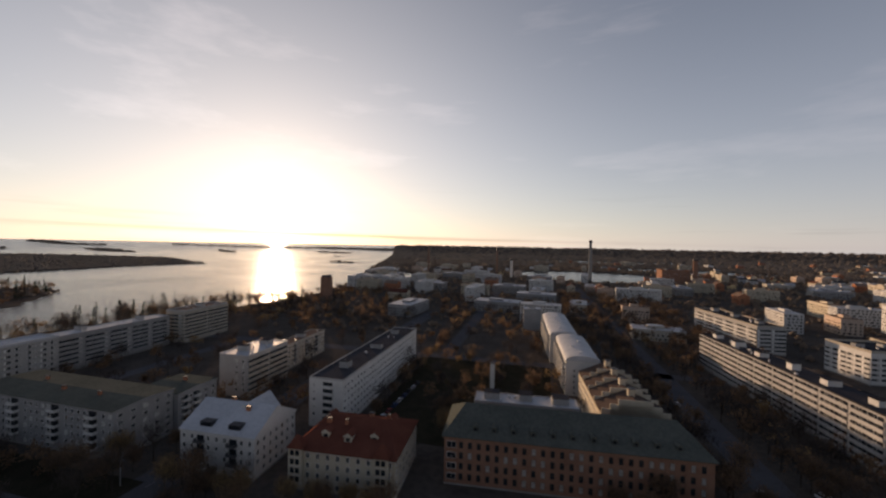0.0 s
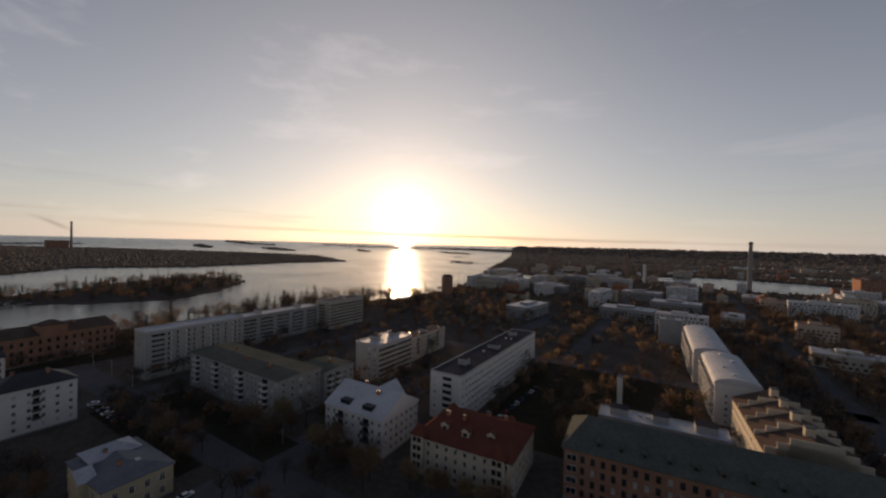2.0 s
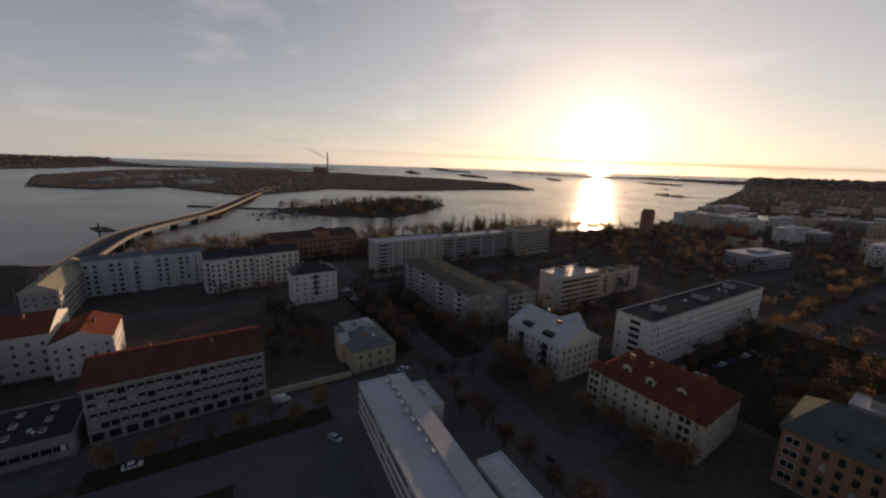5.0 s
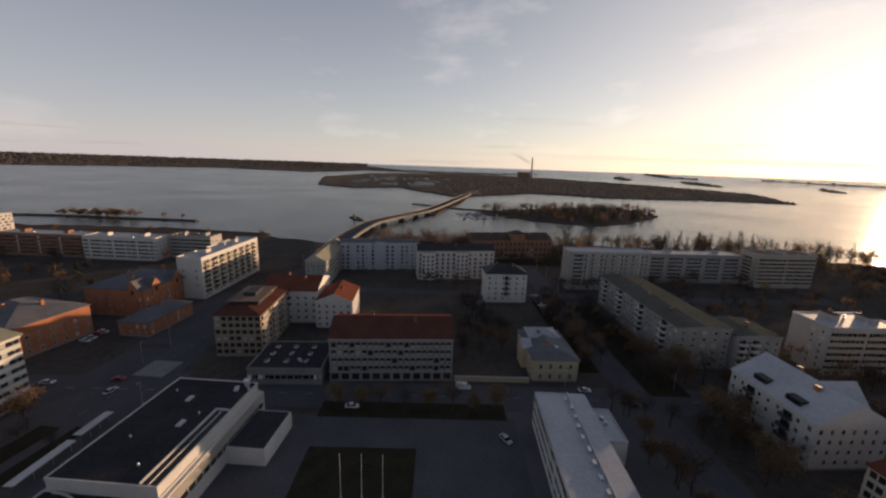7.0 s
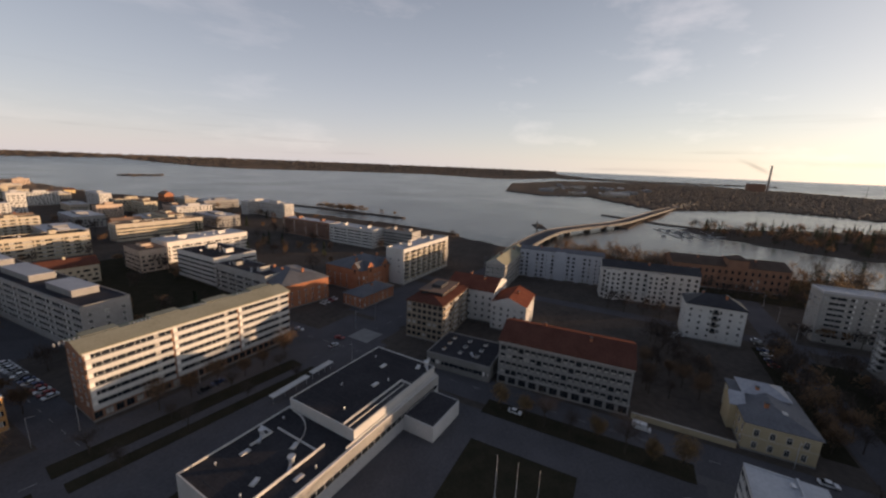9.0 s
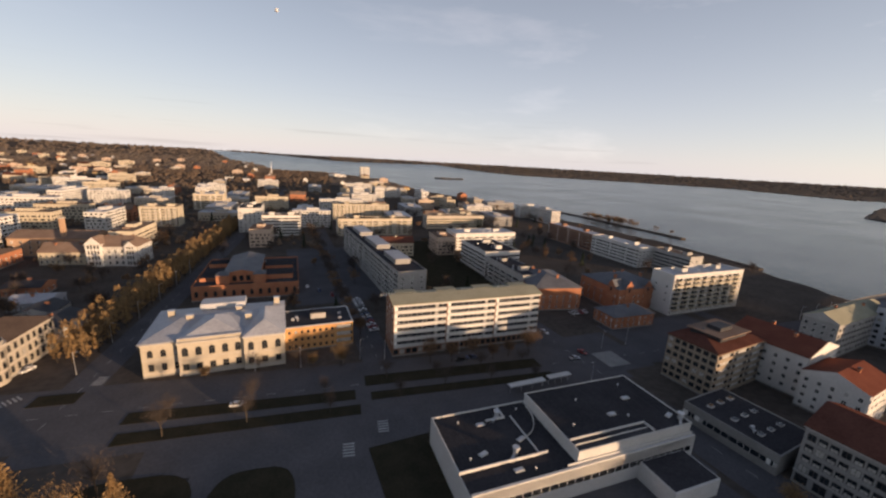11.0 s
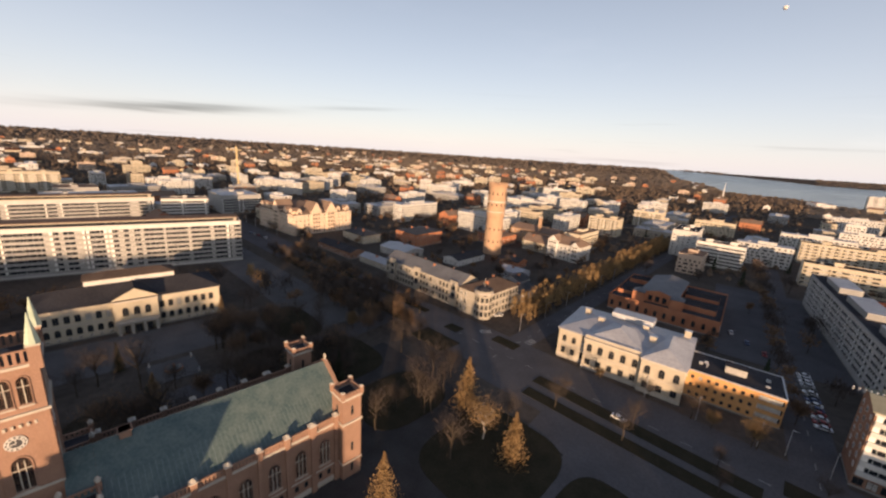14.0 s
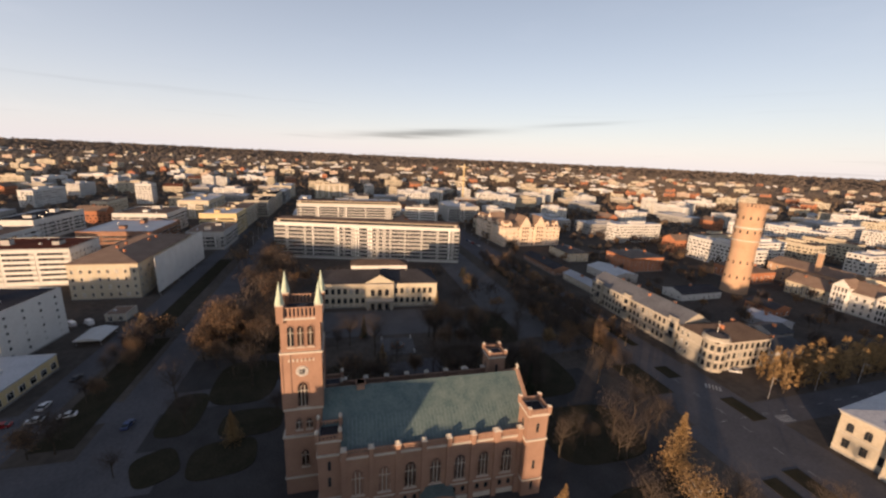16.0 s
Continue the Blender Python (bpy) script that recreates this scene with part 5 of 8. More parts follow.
# large brown brick building with hipped copper-green roof
b = house("brick_building", "long brown brick building with tall windows and green sheet roof", -29.5, 122, 50, 145, 15.6, 5, "brick_brown")
b.windows("S", 26, 4, 1.25, 2.1, 1.8, 3.4, 4, 78, frame="frame_dark", blinds=0.35).windows("S", 1, 4, 3.0, 2.0, 1.8, 3.4, 0.4, 4.2).windows("W", 7, 4, 1.3, 2.1, 1.8, 3.4).windows("E", 7, 4, 1.3, 2.1, 1.8, 3.4)
b.string_course(15.1, "brick_brown", 0.45, 0.5)
b.pitched("hip", 6.6, "roof_green", 0.8, chimneys=0, inset=6.5)
for i in range(11):
    q = Mesh(M["roof_green"], M["glass"])
    q.box(-0.7, -1.6, 0, 0.7, 1.2, 1.1).gable(-0.7, -1.6, 0.7, 1.2, 1.1, 0.5, "y", 0, 0, 0.15).box(-0.45, -1.68, 0.2, 0.45, -1.5, 0.95, 1)
    q.part("dormer", b.root, m=pose(-30 + 6.1 * i, -8.2, 17.2))
b.done()
b = house("courtyard_wing", "pale low wing with flat roof and tall chimney", -24, 150, 16, 160, 15.5, 4, "offwhite")
b.flat_roof("roof_pale", "offwhite", 3, 0.4, "offwhite", 6)
Mesh(M["offwhite"], M["dark_metal"]).box(-0.9, -0.7, 0, 0.9, 0.7, 13.5).box(-1.0, -0.8, 13.5, 1.0, 0.8, 13.8, 1).part("chimney", b.root, m=pose(-13.5, 3, 15))
b.windows("S", 12, 4, 1.3, 1.5, 1.5, 3.2).done()
# white blocks with rounded pale roofs
for x0, y0, x1, y1 in ((13.5, 206, 30, 256), (6.5, 262, 24, 336)):
    b = house("apartment_block", "white apartment block with stacked balconies and pale vaulted roof", x0, y0, x1, y1, 18.6, 3, "white")
    n_ = y1 - y0
    b.balconies("W", [3 + 6.2 * i for i in range(int(n_ / 6.2))], 5, 3.4, 2.85, 4.6, 1.6, "white").windows("W", int(n_ / 3.1), 6, 1.3, 1.4, 1.4, 2.85)
    b.windows("E", int(n_ / 3.4), 6, 1.3, 1.4, 1.4, 2.85).windows("S", 2, 5, 1.0, 1.3, 1.4, 2.85)
    q = Mesh(M["roof_pale"])
    hw = (x1 - x0) / 2 + 0.5
    arc = [(hw * math.cos(radians(a)), 18.6 + 3.0 * math.sin(radians(a))) for a in range(0, 181, 15)]
    for p, r in zip(arc, arc[1:]):
        q.face([(p[0], -n_ / 2 - 0.4, p[1]), (p[0], n_ / 2 + 0.4, p[1]), (r[0], n_ / 2 + 0.4, r[1]), (r[0], -n_ / 2 - 0.4, r[1])])
    for yy in (-n_ / 2 - 0.4, n_ / 2 + 0.4):
        q.face([(p[0], yy, p[1]) for p in arc])
    q.part("roof", b.root)
    for i in range(4):
        Mesh(M["metal"]).box(-0.8, -0.8, 0, 0.8, 0.8, 1.3).part("roof_vent", b.root, m=pose(random.uniform(-4, 4), -n_ / 2 + n_ * (i + 0.5) / 4, 20.8))
    b.done()
# block with stepped gables and copper-lit roofs
b = house("gabled_block", "cream town block with stepped party walls and dark roofs", 22, 152, 46, 200, 15.5, 4, "cream")
b.windows("W", 14, 4, 1.2, 1.7, 1.6, 3.3).windows("S", 6, 4, 1.2, 1.7, 1.6, 3.3)
for i in range(4):
    q = Mesh(M["cream"], M["roof_umber"], M["dark_metal"])
    q.gable(-12, -6, 12, 6, 15.5, 5.5, "y", 1, 0, 0.2)
    for k in range(3):
        q.box(-12 + 3 * k, -6.3, 15, 12 - 3 * k, -5.7, 17.5 + 1.9 * k)
    q.box(-1.2, -1, 19, 1.2, 1, 23.5).box(-1.3, -1.1, 23.5, 1.3, 1.1, 23.8, 2)
    q.part("gable_roof", b.root, m=pose(0, -18 + 12 * i, 0))
b.done()
# long white slab to the east with roof boxes
b = house("apartment_slab", "long seven-storey white apartment slab with dark roof and white roof boxes", 110, 162, 124, 286, 21.6, 5, "offwhite")
b.bands("W", 7, 2.6, 2.8, 1.4, 9, "offwhite", 0.3, 0.9).windows("S", 3, 7, 1.3, 1.4, 1.6, 2.8).windows("N", 3, 7, 1.3, 1.4, 1.6, 2.8).flat_roof("roof_dark", "roof_dark", 6, 0.5, "white", 14).done()
b = house("apartment_slab", "white apartment slab with brown top storey", 152, 330, 172, 414, 21, 8, "offwhite")
b.bands("W", 6, 2.8, 2.9, 1.4, 6, "white", 0.4, 0.8).bands("S", 6, 2.8, 2.9, 1.4, 2, "white", 0.4, 0.8).flat_roof("roof_dark", "beige", 3, 0.8, "offwhite", 6).done()
b = house("apartment_block", "white apartment block with banded windows and brown attic", 186, 276, 216, 306, 19, 8, "white")
b.bands("W", 5, 2.8, 2.9, 1.4, 2, "white", 0.3, 0.8).bands("S", 5, 2.8, 2.9, 1.4, 2, "white", 0.3, 0.8).flat_roof("roof_dark", "beige", 2, 1.4, "offwhite", 4).done()
b = house("stair_tower", "plain grey concrete block standing over low houses", -13, 356, 3, 372, 19.5, 3, "grey")
b.windows("W", 2, 5, 1.1, 1.2, 2, 3).flat_roof("roof_grey", "grey", 1, 0.4).done()
# harbour-side block, white end wall and balconies
b = house("apartment_block", "eight-storey white apartment block with rows of rounded balconies", -264, -142, -203, -128, 23.5, -2, "white")
b.balconies("N", [4 + 7.2 * i for i in range(8)], 7, 3.2, 2.75, 4.8, 1.6, "cream").windows("N", 24, 8, 1.3, 1.4, 1.3, 2.75).windows("E", 2, 3, 1.2, 1.3, 8, 4).flat_roof("roof_grey", "white", 2, 0.8, "white", 6).done()
b = house("brick_house", "red brick building with blue-grey hipped roof and rooftop terrace", -163, -190, -134, -155, 13.0, -12, "brick")
b.windows("N", 7, 3, 1.2, 1.5, 1.4, 3).windows("E", 7, 3, 1.2, 1.5, 1.4, 3).pitched("hip", 5.2, "roof_slate", 0.5, chimneys=3).done()
b = house("brick_house", "ornate red brick house with grey roof and dormers", -213, -172, -178, -141, 13.5, -4, "brick")
b.windows("N", 10, 3, 1.2, 1.7, 1.4, 3.3, arch=True).windows("E", 6, 3, 1.2, 1.7, 1.4, 3.3, arch=True).pitched("hip", 5.5, "roof_slate", 0.5, chimneys=4)
for gx_, gs_ in ((-10, "N"), (4, "N"), (10, "E")):
    ln_, m_ = b.side(gs_)
    q = Mesh(M["brick"], M["roof_slate"], M["glass"])
    q.box(-2.6, -0.6, 0.5, 2.6, 2, 14.5).gable(-2.6, -0.6, 2.6, 6, 14.5, 3.4, "y", 1, 0, 0.2).box(-0.6, -0.68, 11.4, 0.6, -0.55, 13.6, 2)
    q.part("gable_bay", b.root, m=m_ @ pose(ln_ / 2 + gx_, 0.3, 0))
b.done()
b = house("brick_house", "low red brick house with grey sheet roof", -183, -138, -156, -124, 6.5, -4, "brick")
b.windows("N", 7, 2, 1.1, 1.5, 1.2, 2.8).windows("E", 4, 2, 1.1, 1.5, 1.2, 2.8).pitched("hip", 3.6, "roof_slate", 0.5, chimneys=1).done()
b = house("apartment_slab", "grey apartment slab lining the street with flat dark roof and roof rooms", -74, -322, -57.5, -182, 20.4, 1.5, "offwhite")
b.bands("E", 6, 3.4, 2.8, 1.35, 9, "offwhite", 0.25, 0.8).windows("N", 3, 6, 1.2, 1.4, 2, 2.8).windows("W", 40, 6, 1.3, 1.4, 1.6, 2.8)
b.flat_roof("roof_dark", "grey", 0, 0.4, vents=8)
for i, l_ in enumerate((22, 30, 26)):
    Mesh(M["grey"], M["roof_grey"]).box(-4.5, -l_ / 2, 20.4, 4.5, l_ / 2, 23.2).box(-4.7, -l_ / 2 - 0.2, 23.2, 4.7, l_ / 2 + 0.2, 23.45, 1).part("roof_storey", b.root, m=pose(0, 44 - 42 * i, 0))
b.done()
for nm, lb, x0, y0, x1, y1, h, wl, sd_ in (
        ("apartment_slab", "white six-storey apartment slab with window bands", -166, -264, -138, -222, 17.6, "white", "EN"),
        ("apartment_slab", "white four-storey slab with stepped roofs", -214, -322, -152, -298, 15.5, "white", "EN"),
        ("apartment_slab", "dark-roofed apartment house with square windows", -150, -218, -134, -172, 15.8, "offwhite", "EN"),
        ("apartment_slab", "white apartment slab near the harbour wall", -296, -266, -280, -211, 17.5, "white", "EN"),
        ("apartment_slab", "grey-white apartment slab near the harbour wall", -306, -209, -292, -176, 17.5, "offwhite", "EN"),
        ("apartment_slab", "brown apartment slab near the harbour wall", -302, -338, -286, -270, 17.0, "brick_brown", "EN"),
        ("apartment_slab", "cream banded apartment slab", -136, -392, -60, -376, 17.5, "cream", "NE"),
        ("apartment_slab", "long brown and cream apartment slab", -140, -492, -70, -478, 19.5, "cream", "NE"),
        ("apartment_slab", "brown apartment slab with white end", -240, -420, -166, -404, 15.5, "beige", "NE"),
        ("apartment_tower", "white apartment tower with balconies", 8, -452, 28, -408, 24.0, "white", "NE"),
        ("apartment_tower", "white apartment tower with tan end wall", -26, -402, 8, -386, 20.0, "white", "NE"),
        ("apartment_tower", "cream apartment house with balconies", 84, -470, 116, -450, 19.5, "cream", "NE"),
        ("apartment_tower", "cream apartment house among the trees", 56, -600, 90, -572, 20.5, "cream", "NE"),
        ("apartment_tower", "white box-shaped high-rise far down the shore", -400, -1700, -360, -1670, 34, "white", "NE")):
    b = house(nm, lb, x0, y0, x1, y1, h, -3, wl, group="apartment houses to the south")
    rows_ = int((h - 2.2) / 2.85)
    for s_ in "NE":
        ln_ = b.side(s_)[0]
        if ln_ > 26:
            b.bands(s_, rows_, 2.4, 2.85, 1.3, max(2, int(ln_ / 14)), wl if wl != "beige" else "cream", 0.3, 0.8)
        else:
            b.windows(s_, max(2, int(ln_ / 4)), rows_, 1.5, 1.4, 1.6, 2.85)
    b.flat_roof(random.choice(("roof_brown", "roof_dark", "roof_grey")), wl, 2, 0.5, wl, 5).done()

# corner house with a round tower bay
b = house("corner_house", "long pale stucco house with dark roof", 98, -177, 160, -162, 12.4, -8, "stucco")
b.windows("N", 24, 3, 1.35, 2.3, 1.5, 3.7, frame="frame_dark", arch_row=(1,)).windows("E", 4, 3, 1.2, 2.0, 1.6, 3.7).string_course(12.0, "stone", 0.35, 0.35).string_course(4.6, "stone", 0.12, 0.3).string_course(8.3, "stone", 0.1, 0.25)
b.pitched("gable", 4.6, "roof_slate", 0.5, "x", 4)
for px_ in (-27, 2, 24):
    q = Mesh(M["stucco"], M["stone"], M["glass"])
    q.box(-2.4, 0, 0.5, 2.4, 0.9, 14.2).box(-2.6, 0, 12.2, 2.6, 1.1, 12.6, 1).box(-1.2, 0.85, 9.2, 1.2, 0.97, 11.4, 2).box(-1.2, 0.85, 5.2, 1.2, 0.97, 7.6, 2)
    q.part("gable_bay", b.root, m=pose(px_, 7.4, 0))
    Mesh(M["dark_metal"]).box(-1.6, 0, 0, 1.6, 1.2, 0.15).box(-1.6, 1.1, 0.1, 1.6, 1.2, 1.0).part("balcony", b.root, m=pose(px_, 8.2, 4.9))
b.done()
b = house("corner_house", "stucco corner house with round tower bay and flagpole", 80, -184, 97, -155, 12.4, -8, "stucco")
b.windows("W", 8, 3, 1.35, 2.3, 1.5, 3.7, 6, 29, frame="frame_dark", arch_row=(1,)).windows("N", 2, 3, 1.2, 2.0, 1.6, 3.7, 0.5, 6).string_course(12.0, "stone", 0.35, 0.35).string_course(4.6, "stone", 0.12, 0.3).string_course(8.3, "stone", 0.1, 0.25)
b.pitched("hip", 4.2, "roof_umber", 0.4, chimneys=2)
q = Mesh(M["stucco"], M["roof_dark"], M["stone"], M["glass"])
q.tube(0, 0, 0, 13.8, 4.3, n=20).tube(0, 0, 13.0, 13.6, 4.9, n=20, m=2).tube(0, 0, 13.6, 14.6, 4.4, n=20).tube(0, 0, 14.6, 15.6, 4.1, 1.0, 20, 1).tube(0, 0, 4.6, 4.9, 4.5, n=20, m=2).tube(0, 0, 8.3, 8.55, 4.45, n=20, m=2)
tower = q.part("round_bay", b.root, m=pose(-5.2, 11.2, 0))
for k in range(3):
    for a in range(60, 241, 30):
        child("window", window_mesh(1.3, 2.3, "plain", "frame_dark", k == 1), tower, pose(4.28 * math.cos(radians(a)), 4.28 * math.sin(radians(a)), 1.6 + 3.7 * k, 0, 0, a + 90))
Mesh(M["white"]).tube(0, 0, 15.4, 20.5, 0.09, 0.05, 6).part("flagpole", tower)
b.done()

# yellow hall with a pediment
b = house("yellow_hall", "pale yellow neoclassical hall with pedimented portico and dark roof", 183, -77, 206, -17, 13.2, -12, "cream")
b.windows("W", 7, 2, 1.7, 2.9, 2.6, 5.0, 2, 23, frame="frame_dark", arch_row=(0,)).windows("W", 7, 2, 1.7, 2.9, 2.6, 5.0, 37, 58, frame="frame_dark", arch_row=(0,)).windows("W", 7, 1, 1.1, 0.7, 0.9, 3, 2, 23).windows("W", 7, 1, 1.1, 0.7, 0.9, 3, 37, 58)
b.windows("S", 7, 2, 1.4, 2.4, 2.6, 4.4).windows("N", 7, 2, 1.4, 2.4, 2.6, 4.4).string_course(12.8, "stone", 0.35, 0.4).string_course(6.2, "stone", 0.1, 0.3)
b.pitched("hip", 4.4, "roof_dark", 0.6, chimneys=0, inset=10)
q = Mesh(M["cream"], M["stone"], M["roof_dark"])
q.box(-13.6, -7, 0, -11, 7, 13.4).box(-13.9, -7.3, 13.0, -4, 7.3, 13.6, 1).gable(-13.6, -7, -2, 7, 14.2, 4.0, "x", 2, 0, 0.3)
portico = q.part("portico", b.root)
for k in range(3):
    child("window", window_mesh(2.0, 3.6, "plain", "frame_dark", True), portico, pose(-13.6, -3.6 + 3.6 * k, 7.2, 0, 0, 270))
    child("door", window_mesh(1.8, 3.0, "plain", "frame_dark", False), portico, pose(-15.1, -3.6 + 3.6 * k, 0.5, 0, 0, 270))
for k in range(4):
    Mesh(M["stone"]).box(-15.6, -6 + 4 * k - 0.5, 0, -14.8, -6 + 4 * k + 0.5, 4.4).part("pillar", portico)
Mesh(M["stone"]).box(-16, -7, 4.4, -13.5, 7, 5.4).part("balcony", portico)
Mesh(M["white"], M["roof_umber"]).box(0, -15, 12, 10, 15, 19.6).hip(0, -15, 10, 15, 19.6, 2.2, 1, 0.5).part("attic_storey", b.root)
for yy_ in (-20, 20):
    Mesh(M["white"]).box(-2, -3, 14.6, 1, 3, 15.6).part("skylight", b.root, m=pose(-2, yy_, 0))
b.done()
# fountain square in the park
r = thing("fountain", "dark stone fountain on a square paved terrace with pale bollards", "fountain", pose(140, -42, 0, 0, 0, -10))
Mesh(M["paving"]).box(-7, -7, 0, 7, 7, 0.3).part("terrace", r)
Mesh(M["brick_brown"], M["glass"]).tube(0, 0, 0.3, 1.1, 2.6, n=16).tube(0, 0, 1.0, 1.15, 2.3, n=16, m=1).tube(0, 0, 1.1, 2.6, 0.5, 0.3, 10).part("basin", r)
for k in range(4):
    Mesh(M["white"]).tube(0, 0, 0, 1.3, 0.35, 0.25, 8).tube(0, 0, 1.3, 1.7, 0.3, 0.05, 8).part("bollard", r, m=pose(6.2 * (-1 if k < 2 else 1), 6.2 * (-1 if k % 2 else 1), 0.3))

# long banded slabs behind the hall
b = house("apartment_slab", "very long white apartment slab with strip windows and dark ground floor", 274, -128, 289, 8, 26.5, -20, "white")
b.bands("W", 8, 3.0, 2.85, 1.55, 1, "offwhite", 0.6, 0.3)
Mesh(M["beige"], M["glass"], M["roof_brown"]).box(-5.6, -66, 26.5, 5.6, 66, 29.2, 0).box(-5.7, -64, 27.0, -5.55, 64, 28.5, 1).box(-6.6, -67, 29.2, 6.6, 67, 29.6, 2).part("attic_storey", b.root)
b.flat_roof("roof_brown", "white", 0, 0.6, "beige", 0).windows("S", 3, 8, 1.3, 1.4, 1.8, 2.85).done()
b = house("apartment_slab", "second long white slab with cream attic strip", 408, -122, 424, -14, 25, -11, "white")
b.bands("W", 7, 3.2, 2.85, 1.55, 1, "offwhite", 0.6, 0.3)
Mesh(M["cream"], M["glass"], M["roof_brown"]).box(-5.6, -52, 25, 5.6, 52, 27.6, 0).box(-5.7, -50, 25.5, -5.55, 50, 26.9, 1).box(-6.6, -53, 27.6, 6.6, 53, 28.0, 2).part("attic_storey", b.root)
b.flat_roof("roof_brown", "cream", 0, 0.6, "cream", 0).done()
b = house("apartment_slab", "shorter white slab beside the long one", 392, -162, 408, -126, 23, -20, "white")
b.bands("W", 7, 3.0, 2.8, 1.35, 2, "white", 0.4, 0.5).flat_roof("roof_brown", "offwhite", 1, 0.8).done()
# ornate rose building with dormers
b = house("ornate_house", "ornate rose plaster house with brown mansard roof and gabled dormers", 290, -248, 352, -188, 18.5, -3, "pinkish")
b.windows("W", 15, 5, 1.3, 2.0, 1.6, 3.5, arch_row=(3,)).windows("N", 15, 5, 1.3, 2.0, 1.6, 3.5, arch_row=(3,))
b.string_course(18.0, "stone", 0.4, 0.4).string_course(5.0, "stone", 0.12, 0.3).pitched("hip", 6.5, "roof_brown", 0.4, chimneys=6, inset=14)
for s_, n_ in (("W", 6), ("N", 6)):
    ln_, m_ = b.side(s_)
    for u_ in ((0.36, 0.62) if s_ == "W" else (0.5,)):
        q = Mesh(M["pinkish"], M["roof_brown"], M["glass"], M["stone"])
        q.box(-5, -0.9, 1.0, 5, 3.0, 20.5).gable(-5, -0.9, 5, 14, 20.5, 8.0, "y", 1, 0, 0.25).box(-5.2, -1.05, 20.2, 5.2, -0.8, 20.6, 3)
        for k in range(5):
            for c in (-2.6, 0, 2.6):
                q.box(c - 0.65, -1.0, 2.2 + 3.6 * k, c + 0.65, -0.86, 4.2 + 3.6 * k, 2)
        q.box(-0.8, -1.0, 21.6, 0.8, -0.86, 23.6, 2)
        q.part("great_gable", b.root, m=m_ @ pose(ln_ * u_, 0.4, 0))
    for i in range(n_):
        if s_ == "W" and i in (1, 2, 3) or s_ == "N" and i in (2, 3):
            continue
        q = Mesh(M["pinkish"], M["roof_brown"], M["glass"])
        q.box(-2.2, -0.3, 16, 2.2, 3.5, 21.5).gable(-2.2, -0.3, 2.2, 5.5, 21.5, 2.6, "y", 1, 0, 0.2).box(-0.8, -0.4, 18.8, 0.8, -0.25, 20.8, 2)
        q.part("dormer", b.root, m=m_ @ pose(ln_ * (i + 0.5) / n_, 0.4, 0))
b.done()
# sheds, barns, brown buildings below the water tower
for x0, y0, x1, y1, h, wl, rf, lb in ((168, -186, 198, -176, 4.2, "beige", "roof_grey", "long low grey-roofed shed"), (205, -190, 250, -178, 4.6, "brick_brown", "roof_dark", "low dark-roofed storehouse"),
                                      (196, -272, 222, -240, 11, "brick", "roof_black", "brown brick house with dark hipped roof"), (140, -252, 154, -220, 4.5, "white", "roof_dark", "low white barn with dark roof"),
                                      (108, -262, 124, -250, 4.5, "brick", "roof_dark", "small red house with white corners"), (77, -206, 89, -187, 5.6, "white", "roof_black", "small white house with black gable roof"),
                                      (88, -222, 100, -208, 5.0, "offwhite", "roof_black", "small pale house with black roof"), (178, -225, 206, -205, 5.5, "offwhite", "roof_pale", "low pale-roofed workshop"),
                                      (232, -232, 262, -214, 7.0, "cream", "roof_black", "cream house with dark roof"), (150, -330, 178, -306, 8.5, "brick", "roof_brown", "brick factory shed"),
                                      (96, -240, 112, -226, 4.0, "roof_grey", "roof_grey", "small grey outbuilding")):
    b = house("old_house", lb + " in the old quarter", x0, y0, x1, y1, h, -6, wl, group="old low houses")
    for s_ in "NW":
        b.windows(s_, max(2, int(b.side(s_)[0] / 4)), max(1, int(h / 3.4)), 1.1, 1.5, 1.2, 3.1)
    b.pitched("gable" if h < 6 else "hip", 2.2 if h < 6 else 3.0, rf, 0.4, chimneys=1 if h < 6 else 2).done()
# bright manor with gables
b = house("gabled_manor", "pale cream plaster manor with brown roof and tall front gables", 79, -322, 107, -302, 13.2, -9, "white")
b.windows("N", 8, 3, 1.4, 2.3, 1.5, 3.7).windows("W", 5, 3, 1.4, 2.3, 1.5, 3.7).string_course(12.0, "stone", 0.3, 0.35).string_course(4.8, "stone", 0.1, 0.25).pitched("hip", 5.6, "roof_brown", 0.5, chimneys=3, inset=6)
for gx_, gw_, gh_ in ((9.2, 4.2, 15.0), (-10.4, 3.0, 13.6)):
    q = Mesh(M["white"], M["roof_brown"], M["glass"], M["stone"])
    q.box(-gw_, 0, 0.4, gw_, 6, gh_).gable(-gw_, -5, gw_, 6, gh_, gw_ * 1.05, "y", 1, 0, 0.25).box(-gw_ - 0.15, 5.6, gh_ - 0.5, gw_ + 0.15, 6.2, gh_ - 0.1, 3)
    for k_ in range(4):
        for c_ in ((-2.6, -0.9, 0.9, 2.6) if gw_ > 4 else (-1.5, 0, 1.5)):
            q.box(c_ - 0.45, 5.95, 1.6 + 3.5 * k_, c_ + 0.45, 6.06, 3.9 + 3.5 * k_, 2)
    q.part("front_gable", b.root, m=pose(gx_, 5.6, 0))
b.done()
b = house("manor_wing", "lower cream wing of the gabled manor under a brown roof", 107.5, -328, 134, -311, 8.4, -9, "cream")
b.windows("N", 9, 2, 1.3, 2.0, 1.4, 3.6).pitched("gable", 5.0, "roof_brown", 0.5, "x", 3).done()
